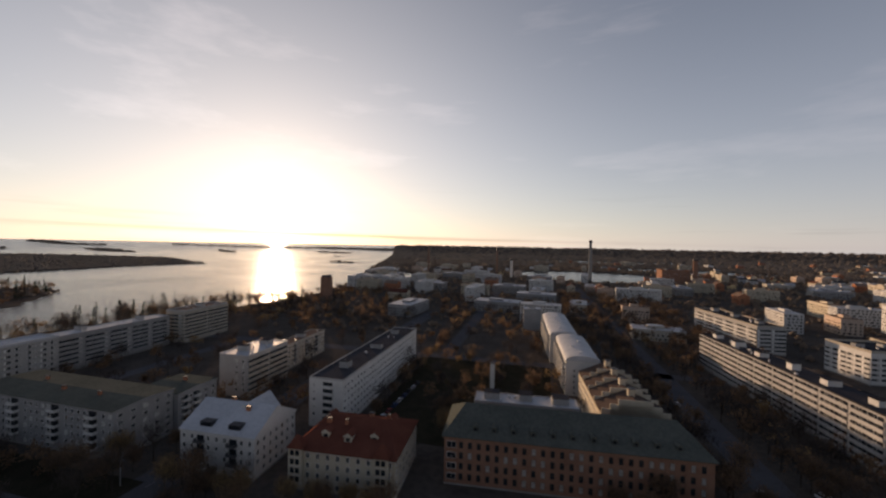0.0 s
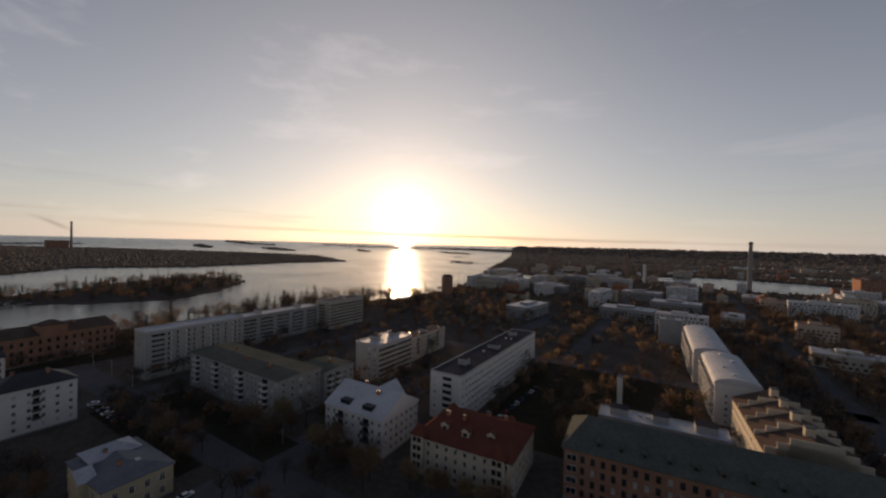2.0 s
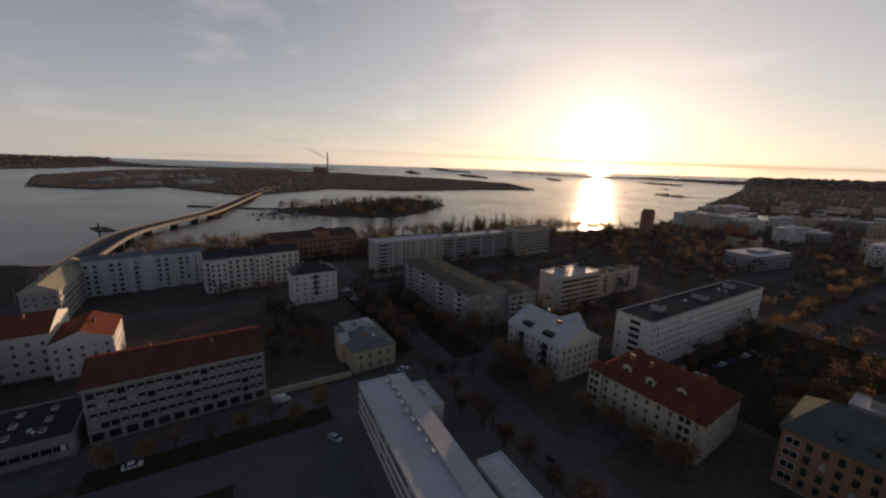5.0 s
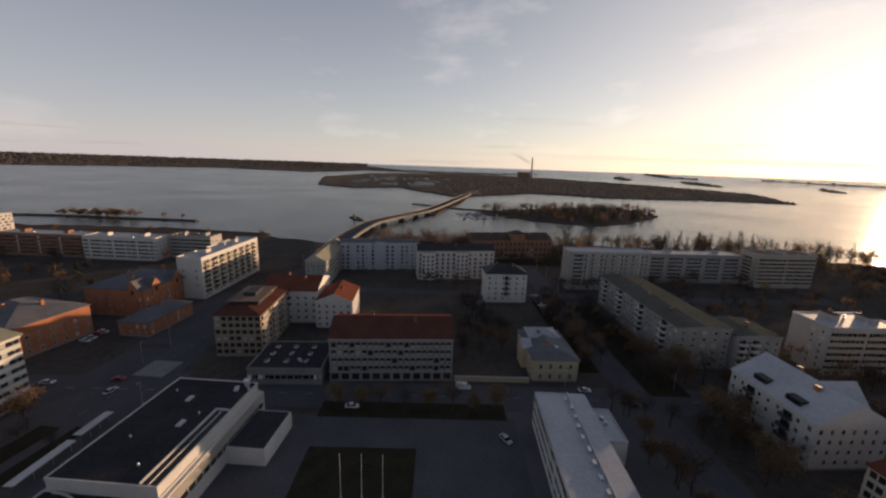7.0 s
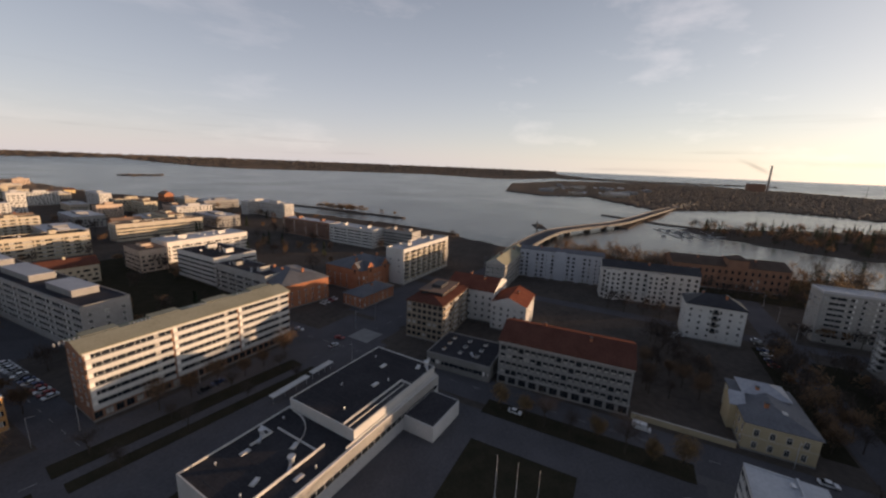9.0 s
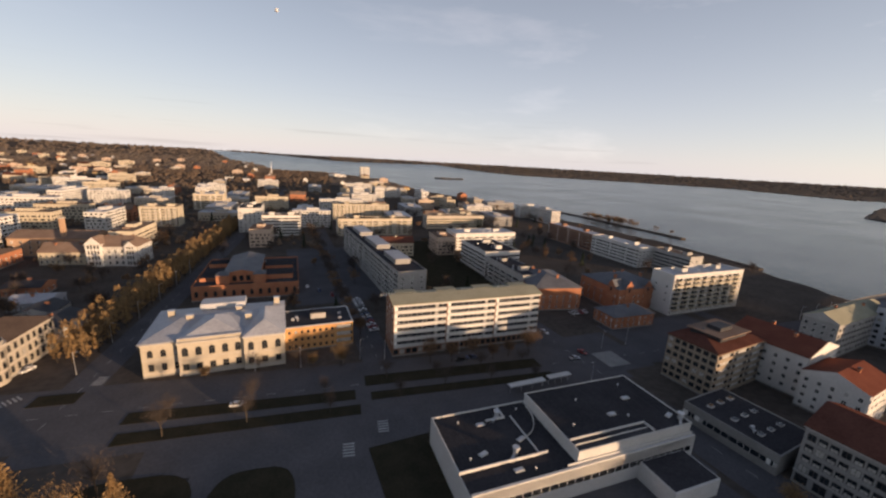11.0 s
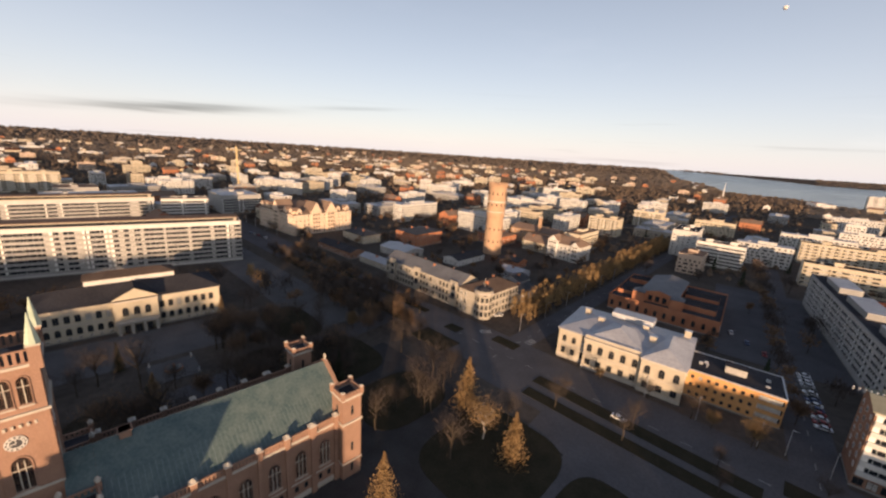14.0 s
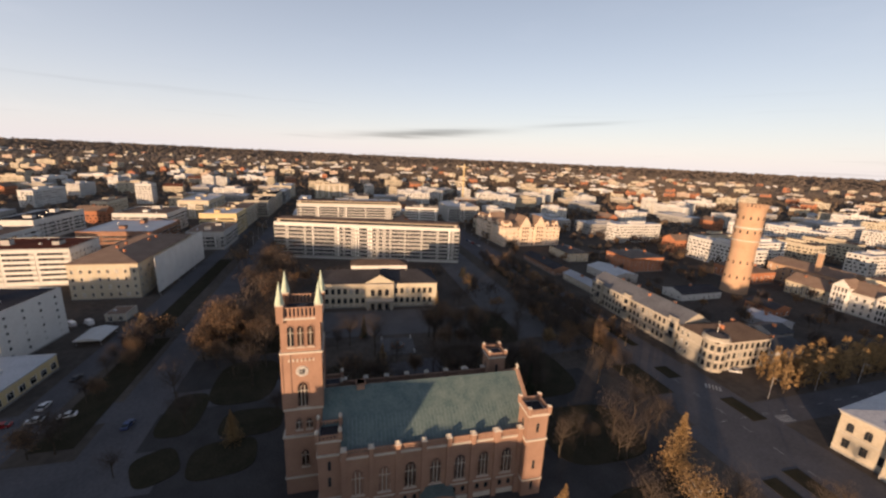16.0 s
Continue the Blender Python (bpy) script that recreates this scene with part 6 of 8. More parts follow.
# brick works with a chimney behind the tower
b = house("brick_works", "salmon brick works with a low roof and a square chimney", 112, -360, 160, -338, 12.5, -9, "tower_brick")
b.windows("N", 10, 3, 1.5, 2.0, 1.5, 3.7).pitched("gable", 4.0, "roof_brown", 0.4, "x", 0)
Mesh(M["tower_brick"], M["stone"]).box(-1.2, -1.2, 0, 1.2, 1.2, 26).box(-1.5, -1.5, 26, 1.5, 1.5, 27, 1).part("chimney", b.root, m=pose(-6, 8, 0))
b.done()
# pale tent roof, beige shed and vans in the yard east of the church
r = thing("canopy", "pale low tent roof in a yard", "canopy", pose(181.5, 71.3, 0, 0, 0, -8))
Mesh(M["white"]).box(-6, -4.5, 2.3, 6, 4.5, 2.4).gable(-6, -4.5, 6, 4.5, 2.4, 1.0, "x", 0, 0, 0.2).part("roof", r)
for px_, py_ in ((-5.5, -4), (5.5, -4), (5.5, 4), (-5.5, 4)):
    Mesh(M["metal"]).tube(px_, py_, 0, 2.35, 0.07, n=6).part("post", r)
FOOT.append((181.5, 71.3, 7, 6, 0))
b = house("storage_shed", "beige flat-roofed storage shed in a yard", 199, 66, 209, 74, 3.4, -8, "beige")
b.windows("W", 2, 1, 1.6, 2.2, 0.4).flat_roof("roof_brown", "beige", 0, 0.2, vents=1).done()
# buildings to the east of the church
b = house("plaster_house", "cream plaster house under repair beside a white sheeted facade", 231, 64, 304, 94, 18.6, -8, "cream")
b.windows("W", 8, 4, 1.3, 2.0, 1.6, 4.0).windows("S", 16, 4, 1.3, 2.0, 1.6, 4.0).pitched("hip", 3.6, "roof_brown", 0.6, chimneys=6).done()
r = thing("scaffold_sheet", "white scaffold sheeting hung over a facade", "scaffold", pose(268, 59, 0, 0, 0, -8))
q = Mesh(M["white"])
for i in range(30):
    a_, c_ = -36 + 2.4 * i, 0.25 * math.sin(i * 1.7)
    k_ = 0.25 * math.sin((i + 1) * 1.7)
    ring = [(a_, -1.4 + c_), (a_ + 2.4, -1.4 + k_), (a_ + 2.4, -1.2 + k_), (a_, -1.2 + c_)]
    q.solid([(*p_, 1) for p_ in ring], [(*p_, 20.5) for p_ in ring])
weld(q.part("sheet", r))
b = house("apartment_block", "white apartment block with dark window bands", 262, 106, 292, 150, 20.5, -5, "white")
b.bands("W", 6, 3.0, 2.85, 1.35, 3, "white", 0.3, 1.2).windows("S", 8, 6, 1.2, 1.4, 2, 2.85).flat_roof("roof_red", "offwhite", 2, 0.5).done()
b = house("apartment_block", "white apartment block with blank end wall", 168, 87, 196, 116, 19.5, -14, "white")
b.windows("S", 4, 6, 1.2, 1.3, 2.2, 2.85).bands("W", 6, 2.6, 2.85, 1.35, 3, "white", 0.3, 0.8).flat_roof("roof_dark", "white", 1, 0.4).done()
b = house("market_pavilion", "low yellow pavilion with pale flat roof", 132, 77, 162, 97, 5.4, -10, "yellow")
b.windows("S", 7, 1, 2.4, 2.4, 1.0).windows("W", 5, 1, 2.4, 2.4, 1.0).flat_roof("roof_pale", "roof_pale", 0, 0.3).done()
for i, (x0, y0, x1, y1, h, wl) in enumerate(((330, 40, 372, 66, 14, "offwhite"), (384, 36, 420, 66, 20, "yellow"), (430, 30, 480, 60, 18, "cream"), (330, 84, 380, 130, 16, "brick_brown"), (395, 90, 440, 130, 19, "white"),
                                              (480, 70, 540, 100, 20, "cream"), (300, 160, 350, 190, 18, "white"), (380, 170, 440, 196, 17, "white"), (460, -130, 500, -60, 20, "white"), (420, -230, 470, -190, 20, "offwhite"),
                                              (488, 12, 540, 38, 19, "beige"), (550, 4, 602, 32, 20, "cream"), (612, -8, 664, 22, 18, "grey"), (676, -18, 730, 12, 21, "cream"), (676, -108, 696, -52, 25, "cream"), (560, -120, 600, -84, 17, "offwhite"), (330, -20, 352, 4, 12, "beige"))):
    b = house("town_block", ("grey", "yellow", "cream", "brown brick", "white", "cream", "white", "white", "white", "pale", "beige", "cream", "grey", "cream", "cream", "pale", "beige")[i] + " town block with window rows and flat roof", x0, y0, x1, y1, h, -8, wl, group="town blocks east of the park")
    for s_ in "WS":
        ln_ = b.side(s_)[0]
        b.bands(s_, int((h - 3) / 2.9), 3.0, 2.9, 1.4, max(2, int(ln_ / 15)), wl, 0.2, 0.8)
    b.flat_roof(random.choice(("roof_brown", "roof_dark", "roof_grey")), wl, 2, 0.5, wl).done()

# water tower
r = thing("water_tower", "round salmon brick water tower with corbelled top", "water tower", pose(146, -277, 0))
FOOT.append((146, -277, 12, 12, 0))
q = Mesh(M["tower_brick"], M["brick_orange"])
q.tube(0, 0, 0, 30, 7.7, 6.9, 28).tube(0, 0, 30, 33, 6.9, 7.5, 28).tube(0, 0, 33, 56, 7.5, 7.3, 28)
shaft = q.part("shaft", r)
Mesh(M["stone"]).tube(0, 0, 35, 35.8, 7.75, n=28).part("string_course", r)
Mesh(M["stone"]).tube(0, 0, 43, 44.2, 7.62, n=28).part("string_course", r)
Mesh(M["tower_brick"]).tube(0, 0, 55, 57, 7.4, 8.2, n=28).part("cornice", r)
for k in range(24):
    a = 15 * k
    child("merlon", Mesh(M["tower_brick"]).box(-0.6, -0.3, 0, 0.6, 0.3, 1.6).data("merlon") if k == 0 else bpy.data.meshes["merlon"], r, pose(7.5 * math.cos(radians(a)), 7.5 * math.sin(radians(a)), 57, 0, 0, a + 90))
for z_ in (10, 20, 40, 49):
    for a in range(0, 360, 30):
        rr_ = 7.42 if z_ > 33 else 7.66 - 0.8 * z_ / 30
        child("window", window_mesh(0.9, 2.2, "plain", "frame_dark", True), shaft, pose(rr_ * math.cos(radians(a)), rr_ * math.sin(radians(a)), z_, 0, 0, a + 90))
Mesh(M["roof_brown"]).tube(0, 0, 56.5, 58.0, 6.6, 1.5, 24).tube(0, 0, 58.0, 59.2, 0.8, 0.8, 10).part("roof", r)


# ---------------------------------------------------------------- church
CH = pose(78.4, -31.8, 0, 0, 0, -9)   # local y runs along the nave towards the tower, local -x faces the street
church = thing("church", "salmon brick gothic church with green copper roof and square tower", "church", CH)
FOOT.append((78.4, -31.8, 16, 26, -9))


def crenel(q, x0, y0, x1, y1, z, h=1.1, step=1.5, m=0, thick=0.35):
    """A pierced parapet of little posts with a rail."""
    ln = math.hypot(x1 - x0, y1 - y0)
    ux, uy = (x1 - x0) / ln, (y1 - y0) / ln
    nx, ny = -uy * thick / 2, ux * thick / 2

    def bar(s0, s1, z0, z1):
        a, c = (x0 + ux * s0, y0 + uy * s0), (x0 + ux * s1, y0 + uy * s1)
        ring = [(a[0] - nx, a[1] - ny), (c[0] - nx, c[1] - ny), (c[0] + nx, c[1] + ny), (a[0] + nx, a[1] + ny)]
        q.solid([(*p, z0) for p in ring], [(*p, z1) for p in ring], m, None, True)
    bar(0, ln, z, z + 0.3)
    bar(0, ln, z + h - 0.25, z + h)
    s = 0.0
    while s < ln - 0.2:
        bar(s, s + 0.4, z + 0.3, z + h - 0.25)
        s += step / 2


def gothic(w, h, lights=2, name="gothic_window"):
    key = ("gothic", w, h, lights)
    if key in window_cache:
        return window_cache[key]
    q = Mesh(M["glass"], M["stone"], M["brick_church"])
    r = w / 2
    ring = [(-r, 0)] + [(r * math.cos(a) * (1 - 0.1 * math.sin(a)), h - r * 1.25 + 1.25 * r * math.sin(a)) for a in [math.pi * (1 - i / 8) for i in range(9)]] + [(r, 0)]
    out = [(x * 1.18, (z if z > 0 else -0.25) + (0.18 if z > h - r * 1.3 else 0)) for x, z in ring]
    q.face([(x, 0.0, z) for x, z in ring], 0)
    for i in range(len(ring)):
        j = (i + 1) % len(ring)
        q.face([(out[i][0], -0.14, out[i][1]), (ring[i][0], -0.14, ring[i][1]), (ring[j][0], -0.14, ring[j][1]), (out[j][0], -0.14, out[j][1])][::-1], 2)
        q.face([(ring[i][0], -0.14, ring[i][1]), (ring[i][0], 0.0, ring[i][1]), (ring[j][0], 0.0, ring[j][1]), (ring[j][0], -0.14, ring[j][1])][::-1], 1)
        q.face([(out[i][0], 0.02, out[i][1]), (out[i][0], -0.14, out[i][1]), (out[j][0], -0.14, out[j][1]), (out[j][0], 0.02, out[j][1])][::-1], 2)
    for k in range(1, lights):
        x = -r + w * k / lights
        q.box(x - 0.07, -0.12, 0, x + 0.07, 0.0, h - r * 0.8, 1)
    q.box(-r, -0.1, h * 0.62, r, 0.0, h * 0.62 + 0.12, 1)
    q.box(-r * 1.2, -0.3, -0.45, r * 1.2, 0.02, -0.2, 1)
    window_cache[key] = q.data(name)
    return window_cache[key]


HALF, EAVE = 13.2, 16.0
Y0, Y1 = -24.3, 21.0
q = Mesh(M["brick_church"], M["stone"])
q.box(-HALF, Y0, 0, HALF, Y1, EAVE)
nave = q.part("nave", church)
Mesh(M["stone"]).box(-HALF - 0.3, Y0 - 0.3, -0.5, HALF + 0.3, Y1 + 0.05, 1.2).part("plinth", nave)
Mesh(M["stone"]).box(-HALF - 0.25, Y0 - 0.25, 15.3, HALF + 0.25, Y1 + 0.06, 15.8).part("cornice", nave)
Mesh(M["stone"]).box(-HALF - 0.15, Y0 - 0.15, 4.3, HALF + 0.15, Y1 + 0.04, 4.6).part("string_course", nave)
Mesh(M["brick_church"], M["copper"]).box(-9.2, Y1, 0, 9.2, Y1 + 4.0, 18.2, 0, 1).part("narthex", church)
q = Mesh(M["copper"], M["brick_church"])
q.gable(-HALF + 0.8, Y0 + 0.6, HALF - 0.8, Y1, EAVE - 0.1, 8.0, "y", 0, 1, 0.0)
croof = q.part("roof", church)
Mesh(M["copper"], M["brick_church"]).gable(-9.2, Y1 + 0.02, 9.2, Y1 + 4.0, 18.0, 5.93, "y", 0, 1, 0.0).part("narthex_roof", croof)
Mesh(M["copper"]).tube(0, 0, 0, 0.18, 0.28, 0.28, 6).part("finial", croof, m=pose(0, Y0 + 0.4, EAVE + 8.0))
Mesh(M["brick_church"], M["roof_dark"]).box(-1.0, 15.6, EAVE + 5.4, 1.0, 17.4, EAVE + 9.0, 0, 1).box(-1.2, 15.4, EAVE + 8.7, 1.2, 17.6, EAVE + 9.0).part("chimney", croof)
# standing seams of the copper roof
seam = Mesh(M["copper_seam"])
for i in range(50):
    y = Y0 + 1.0 + i * 0.89
    for s in (-1, 1):
        a, c = (s * (HALF - 0.8), y, EAVE + 0.0), (0, y, EAVE + 7.98)
        seam.face([(a[0], y - 0.05, a[2] + 0.16), (a[0], y + 0.05, a[2] + 0.16), (0, y + 0.05, c[2] + 0.16), (0, y - 0.05, c[2] + 0.16)])
        for e in (-0.05, 0.05):
            seam.face([(a[0], y + e, a[2] - 0.05), (0, y + e, c[2] - 0.05), (0, y + e, c[2] + 0.16), (a[0], y + e, a[2] + 0.16)])
seam.part("roof_seam", croof)["kind"] = "stuff"
# bays: buttresses, pinnacles, windows and pierced parapets on both long walls
bays = 7
for s in (-1, 1):
    turn = 90 * (-1 if s < 0 else 1)
    for i in range(bays + 1):
        y = -19.6 + 40.0 * i / bays
        q = Mesh(M["brick_church"], M["stone"])
        q.box(-0.45, -0.6, 0, 0.45, 0.2, 15.2).box(-0.6, -0.9, 0, 0.6, 0.2, 4.5)
        but = q.part("buttress", church, m=pose(s * HALF, y, 0, 0, 0, turn))
        w_ = 0.85 if i == 1 else 0.55
        Mesh(M["brick_church"], M["stone"]).box(-w_, -0.65, 15.2, w_, 0.55, 17.7).box(-w_ - 0.12, -0.75, 17.7, w_ + 0.12, 0.65, 17.95, 1).tube(0, -0.05, 17.95, 18.5, w_ * 1.2, 0.1, 4, 1).part("pinnacle", but)
        if i < bays:
            yc = y + 20.0 / bays
            child("gothic_window", gothic(2.5, 6.6, 3), church, pose(s * HALF, yc, 6.0, 0, 0, turn))
            for k in (-1, 1):
                child("window", window_mesh(0.9, 1.5, "plain", "frame_dark", True), church, pose(s * (HALF + 0.02), yc + k * 1.1, 2.2, 0, 0, turn))
    q = Mesh(M["brick_church"])
    crenel(q, s * (HALF - 0.2), -20.2, s * (HALF - 0.2), Y1, 15.8, 1.5, 1.3)
    q.part("parapet", church)
q = Mesh(M["brick_church"], M["stone"])
q.solid([(-HALF, Y0 - 0.1, 15.8), (HALF, Y0 - 0.1, 15.8), (HALF, Y0 + 0.7, 15.8), (-HALF, Y0 + 0.7, 15.8)], [(-0.5, Y0 - 0.1, 24.6), (0.5, Y0 - 0.1, 24.6), (0.5, Y0 + 0.7, 24.6), (-0.5, Y0 + 0.7, 24.6)])
eg = q.part("end_gable", church)
Mesh(M["stone"]).box(-0.16, -0.16, 0, 0.16, 0.16, 1.5).box(-0.6, -0.13, 0.8, 0.6, 0.13, 1.1).part("cross", eg, m=pose(0, Y0 + 0.3, 24.6))
# entrance porch on the street side
q = Mesh(M["brick_church"], M["copper"], M["dark_metal"])
q.box(-HALF - 3.2, -3.8, 0, -HALF, 3.8, 3.6)
arc = [(math.cos(radians(a)), math.sin(radians(a))) for a in range(0, 181, 20)]
porch = q.part("porch", church)
q = Mesh(M["copper"], M["brick_church"])
for p, r_ in zip(arc, arc[1:]):
    q.face([(-HALF - 3.4, 4.0 * p[0], 3.6 + 1.7 * p[1]), (-HALF, 4.0 * p[0], 3.6 + 1.7 * p[1]), (-HALF, 4.0 * r_[0], 3.6 + 1.7 * r_[1]), (-HALF - 3.4, 4.0 * r_[0], 3.6 + 1.7 * r_[1])], 0)
q.face([(-HALF - 3.4, 4.0 * p[0], 3.6 + 1.7 * p[1]) for p in arc], 1)
q.part("vaulted_roof", porch)
Mesh(M["dark_metal"]).box(-HALF - 3.3, -1.1, 0, -HALF - 3.15, 1.1, 3.0).part("door", porch)
# corner turrets
for tx, ty, tz, hw in ((-12.9, -22.8, 22.4, 2.45), (12.9, -22.8, 22.4, 2.45), (-9.2, 23.4, 19.3, 2.35), (9.2, 23.4, 19.3, 2.35)):
    big = tz > 21
    q = Mesh(M["brick_church"], M["roof_dark"])
    q.box(-hw, -hw, 0, hw, hw, tz, 0, 1)
    tur = q.part("turret", church, m=pose(tx, ty, 0))
    for z_, o_, t_ in ((tz - 0.5, 0.28, 0.52), (15.3, 0.25, 0.5), (4.3, 0.2, 0.35)):
        Mesh(M["stone"]).box(-hw - o_, -hw - o_, z_, hw + o_, hw + o_, z_ + t_).part("string_course", tur)
    Mesh(M["roof_dark"]).box(-hw + 0.5, -hw + 0.5, tz + 0.02, hw - 0.5, hw - 0.5, tz + 0.12).part("turret_roof", tur)
    for a, c in ((-1, -1), (1, -1), (1, 1), (-1, 1)):
        q = Mesh(M["brick_church"], M["stone"])
        q.box(a * hw - 0.42, c * hw - 0.42, tz, a * hw + 0.42, c * hw + 0.42, tz + 1.75)
        if big:
            q.tube(a * hw, c * hw, tz + 1.75, tz + 2.05, 0.62, 0.3, 4, 1)
        else:
            q.tube(a * hw, c * hw, tz + 1.75, tz + 2.3, 0.3, 0.5, 8, 1).tube(a * hw, c * hw, tz + 2.3, tz + 2.9, 0.5, 0.15, 8, 1)
        q.part("corner_post", tur)
    for e in ((-hw, -hw, hw, -hw), (hw, -hw, hw, hw), (hw, hw, -hw, hw), (-hw, hw, -hw, -hw)):
        q = Mesh(M["brick_church"])
        crenel(q, *e, tz, 1.2, 1.5)
        q.part("parapet", tur)
    for z_ in (1.6, 7.5, 17.5 if big else 11.6):
        for ang_ in (0, 90, 180, 270):
            child("window", window_mesh(0.7, 2.4, "plain", "frame_dark", True), tur, pose(hw * math.sin(radians(ang_)), -hw * math.cos(radians(ang_)), z_, 0, 0, ang_))
# the tower
TW, TT = 4.05, 44.0
q = Mesh(M["brick_church"])
q.box(-TW, -TW, 0, TW, TW, TT).box(-TW - 0.35, -TW - 0.35, 0, TW + 0.35, TW + 0.35, 15.4)
tow = q.part("tower", church, m=pose(0, 29.0, 0))
for z_, o_ in ((4.3, 0.55), (15.2, 0.55), (22.0, 0.2), (35.8, 0.38), (43.7, 0.5)):
    Mesh(M["stone"]).box(-TW - o_, -TW - o_, z_, TW + o_, TW + o_, z_ + 0.42).part("string_course", tow)
for s in range(4):
    ca, sa = (1, 0, -1, 0)[s], (0, 1, 0, -1)[s]
    for k in (-1, 1):
        x, y = ca * TW - sa * k * (TW - 0.75), sa * TW + ca * k * (TW - 0.75)
        Mesh(M["brick_church"]).box(x - 0.9 * abs(sa) - 0.14, y - 0.9 * abs(ca) - 0.14, 22.5, x + 0.9 * abs(sa) + 0.14, y + 0.9 * abs(ca) + 0.14, 35.8).part("lesene", tow)
FOOT.append((82.9, -3.2, 6, 6, -9))
for ang_ in (0, 90, 180, 270):
    sx, sy = math.sin(radians(ang_)), -math.cos(radians(ang_))
    ux, uy = math.cos(radians(ang_)), math.sin(radians(ang_))
    for k in (-1, 0, 1):
        child("gothic_window", gothic(1.35, 4.6, 2), tow, pose(sx * TW + ux * 2.0 * k, sy * TW + uy * 2.0 * k, 37.6, 0, 0, ang_))
    child("gothic_window", gothic(2.2, 6.0, 3), tow, pose(sx * TW, sy * TW, 22.9, 0, 0, ang_))
    for k in (-1, 1):
        child("gothic_window", gothic(1.3, 2.5, 2), tow, pose(sx * TW + ux * 1.1 * k, sy * TW + uy * 1.1 * k, 17.2, 0, 0, ang_))
    child("gothic_window", gothic(1.6, 4.4, 2), tow, pose(sx * (TW + 0.35), sy * (TW + 0.35), 7.5, 0, 0, ang_))
    q = Mesh(M["white"], M["dark_metal"])
    q.tube(0, 0, 0, 0.14, 1.25, n=24)
    q.tube(0, 0, 0.14, 0.17, 0.7, n=24, m=1)
    for h_ in range(12):
        a = radians(30 * h_)
        x, y = 1.0 * math.cos(a), 1.0 * math.sin(a)
        q.box(x - 0.12, y - 0.12, 0.14, x + 0.12, y + 0.12, 0.2, 1)
    q.box(-0.05, -0.05, 0.17, 0.05, 0.95, 0.23, 0)
    q.box(-0.6, -0.05, 0.17, 0.05, 0.05, 0.23, 0)
    q.part("clock", tow, "white clock face with dark numerals", m=pose(sx * TW, sy * TW, 31.5, 90, 0, ang_))
    q = Mesh(M["brick_church"])
    crenel(q, sx * TW - ux * TW, sy * TW - uy * TW, sx * TW + ux * TW, sy * TW + uy * TW, TT + 0.1, 2.3, 1.6, 0, 0.4)
    q.part("parapet", tow)
    for k in range(7):
        a = -TW + 1.55 + k * 0.83
        Mesh(M["stone"]).box(sx * (TW + 0.08) + ux * a - 0.16, sy * (TW + 0.08) + uy * a - 0.16, 33.9, sx * (TW + 0.08) + ux * a + 0.16, sy * (TW + 0.08) + uy * a + 0.16, 34.5).part("corbel", tow)
for a, c in ((-1, -1), (1, -1), (1, 1), (-1, 1)):
    q = Mesh(M["brick_church"], M["stone"])
    q.box(-0.72, -0.72, TT - 1, 0.72, 0.72, TT + 3.0).box(-0.85, -0.85, TT + 2.8, 0.85, 0.85, TT + 3.1, 1)
    pin = q.part("pinnacle", tow, m=pose(a * (TW - 0.2), c * (TW - 0.2), 0))
    Mesh(M["spire"]).tube(0, 0, TT + 3.1, TT + 8.0, 0.95, 0.04, 8).part("spire", pin, "pale green copper spire")
Mesh(M["roof_dark"], M["dark_metal"]).box(-TW + 0.5, -TW + 0.5, TT + 0.02, TW - 0.5, TW - 0.5, TT + 0.2).tube(0, 0, TT + 0.2, TT + 1.2, 1.3, 1.0, 12, 1).part("tower_roof", tow)

# ---------------------------------------------------------------- bridge, harbour walls, stacks, boats
br = thing("bridge", "long low concrete road bridge with rails over the sound", "bridge", pose(0, 0, 0))
LINE = [(-292, -97, 0.3), (-330, -93, 3.4), (-370, -92, 4.8), (-443, -87, 5.2), (-490, -77, 5.2), (-560, -46, 5.2), (-625, -17, 5.2), (-727, 10, 5.0), (-885, 45, 4.0), (-1072, 90, 2.5), (-1300, 160, 2.5)]
deck, rail, road_top = Mesh(M["concrete"]), Mesh(M["dark_metal"]), Mesh(M["asphalt"])
nodes = []
for i in range(len(LINE) - 1):
    p0, p1, p2, p3 = (Vector(LINE[max(0, min(len(LINE) - 1, i + k))]) for k in (-1, 0, 1, 2))
    for t in (k / 5 for k in range(5)):
        nodes.append(0.5 * (2 * p1 + (p2 - p0) * t + (2 * p0 - 5 * p1 + 4 * p2 - p3) * t * t + (3 * p1 - p0 - 3 * p2 + p3) * t ** 3))
pillars = []
for a, c in zip(nodes, nodes[1:]):
    d = (c - a).xy.normalized()
    n_ = Vector((-d.y, d.x, 0))
    lo, up = Vector((0, 0, -2.0)), Vector((0, 0, 0.02))
    deck.solid([a - n_ * 9 + lo, c - n_ * 9 + lo, c + n_ * 9 + lo, a + n_ * 9 + lo], [a - n_ * 9, c - n_ * 9, c + n_ * 9, a + n_ * 9])
    road_top.face([a - n_ * 6.2 + up, c - n_ * 6.2 + up, c + n_ * 6.2 + up, a + n_ * 6.2 + up])
    for s in (-1, 1):
        e0, e1 = a + n_ * 8.8 * s, c + n_ * 8.8 * s
        rail.solid([e0, e1, e1 + n_ * 0.12, e0 + n_ * 0.12], [p + Vector((0, 0, 1.1)) for p in (e0, e1, e1 + n_ * 0.12, e0 + n_ * 0.12)])
    if a.x < -380 and a.x > -960 and len(nodes) and nodes.index(a) % 3 == 0:
        pillars.append((a, d))
deck.part("deck", br)
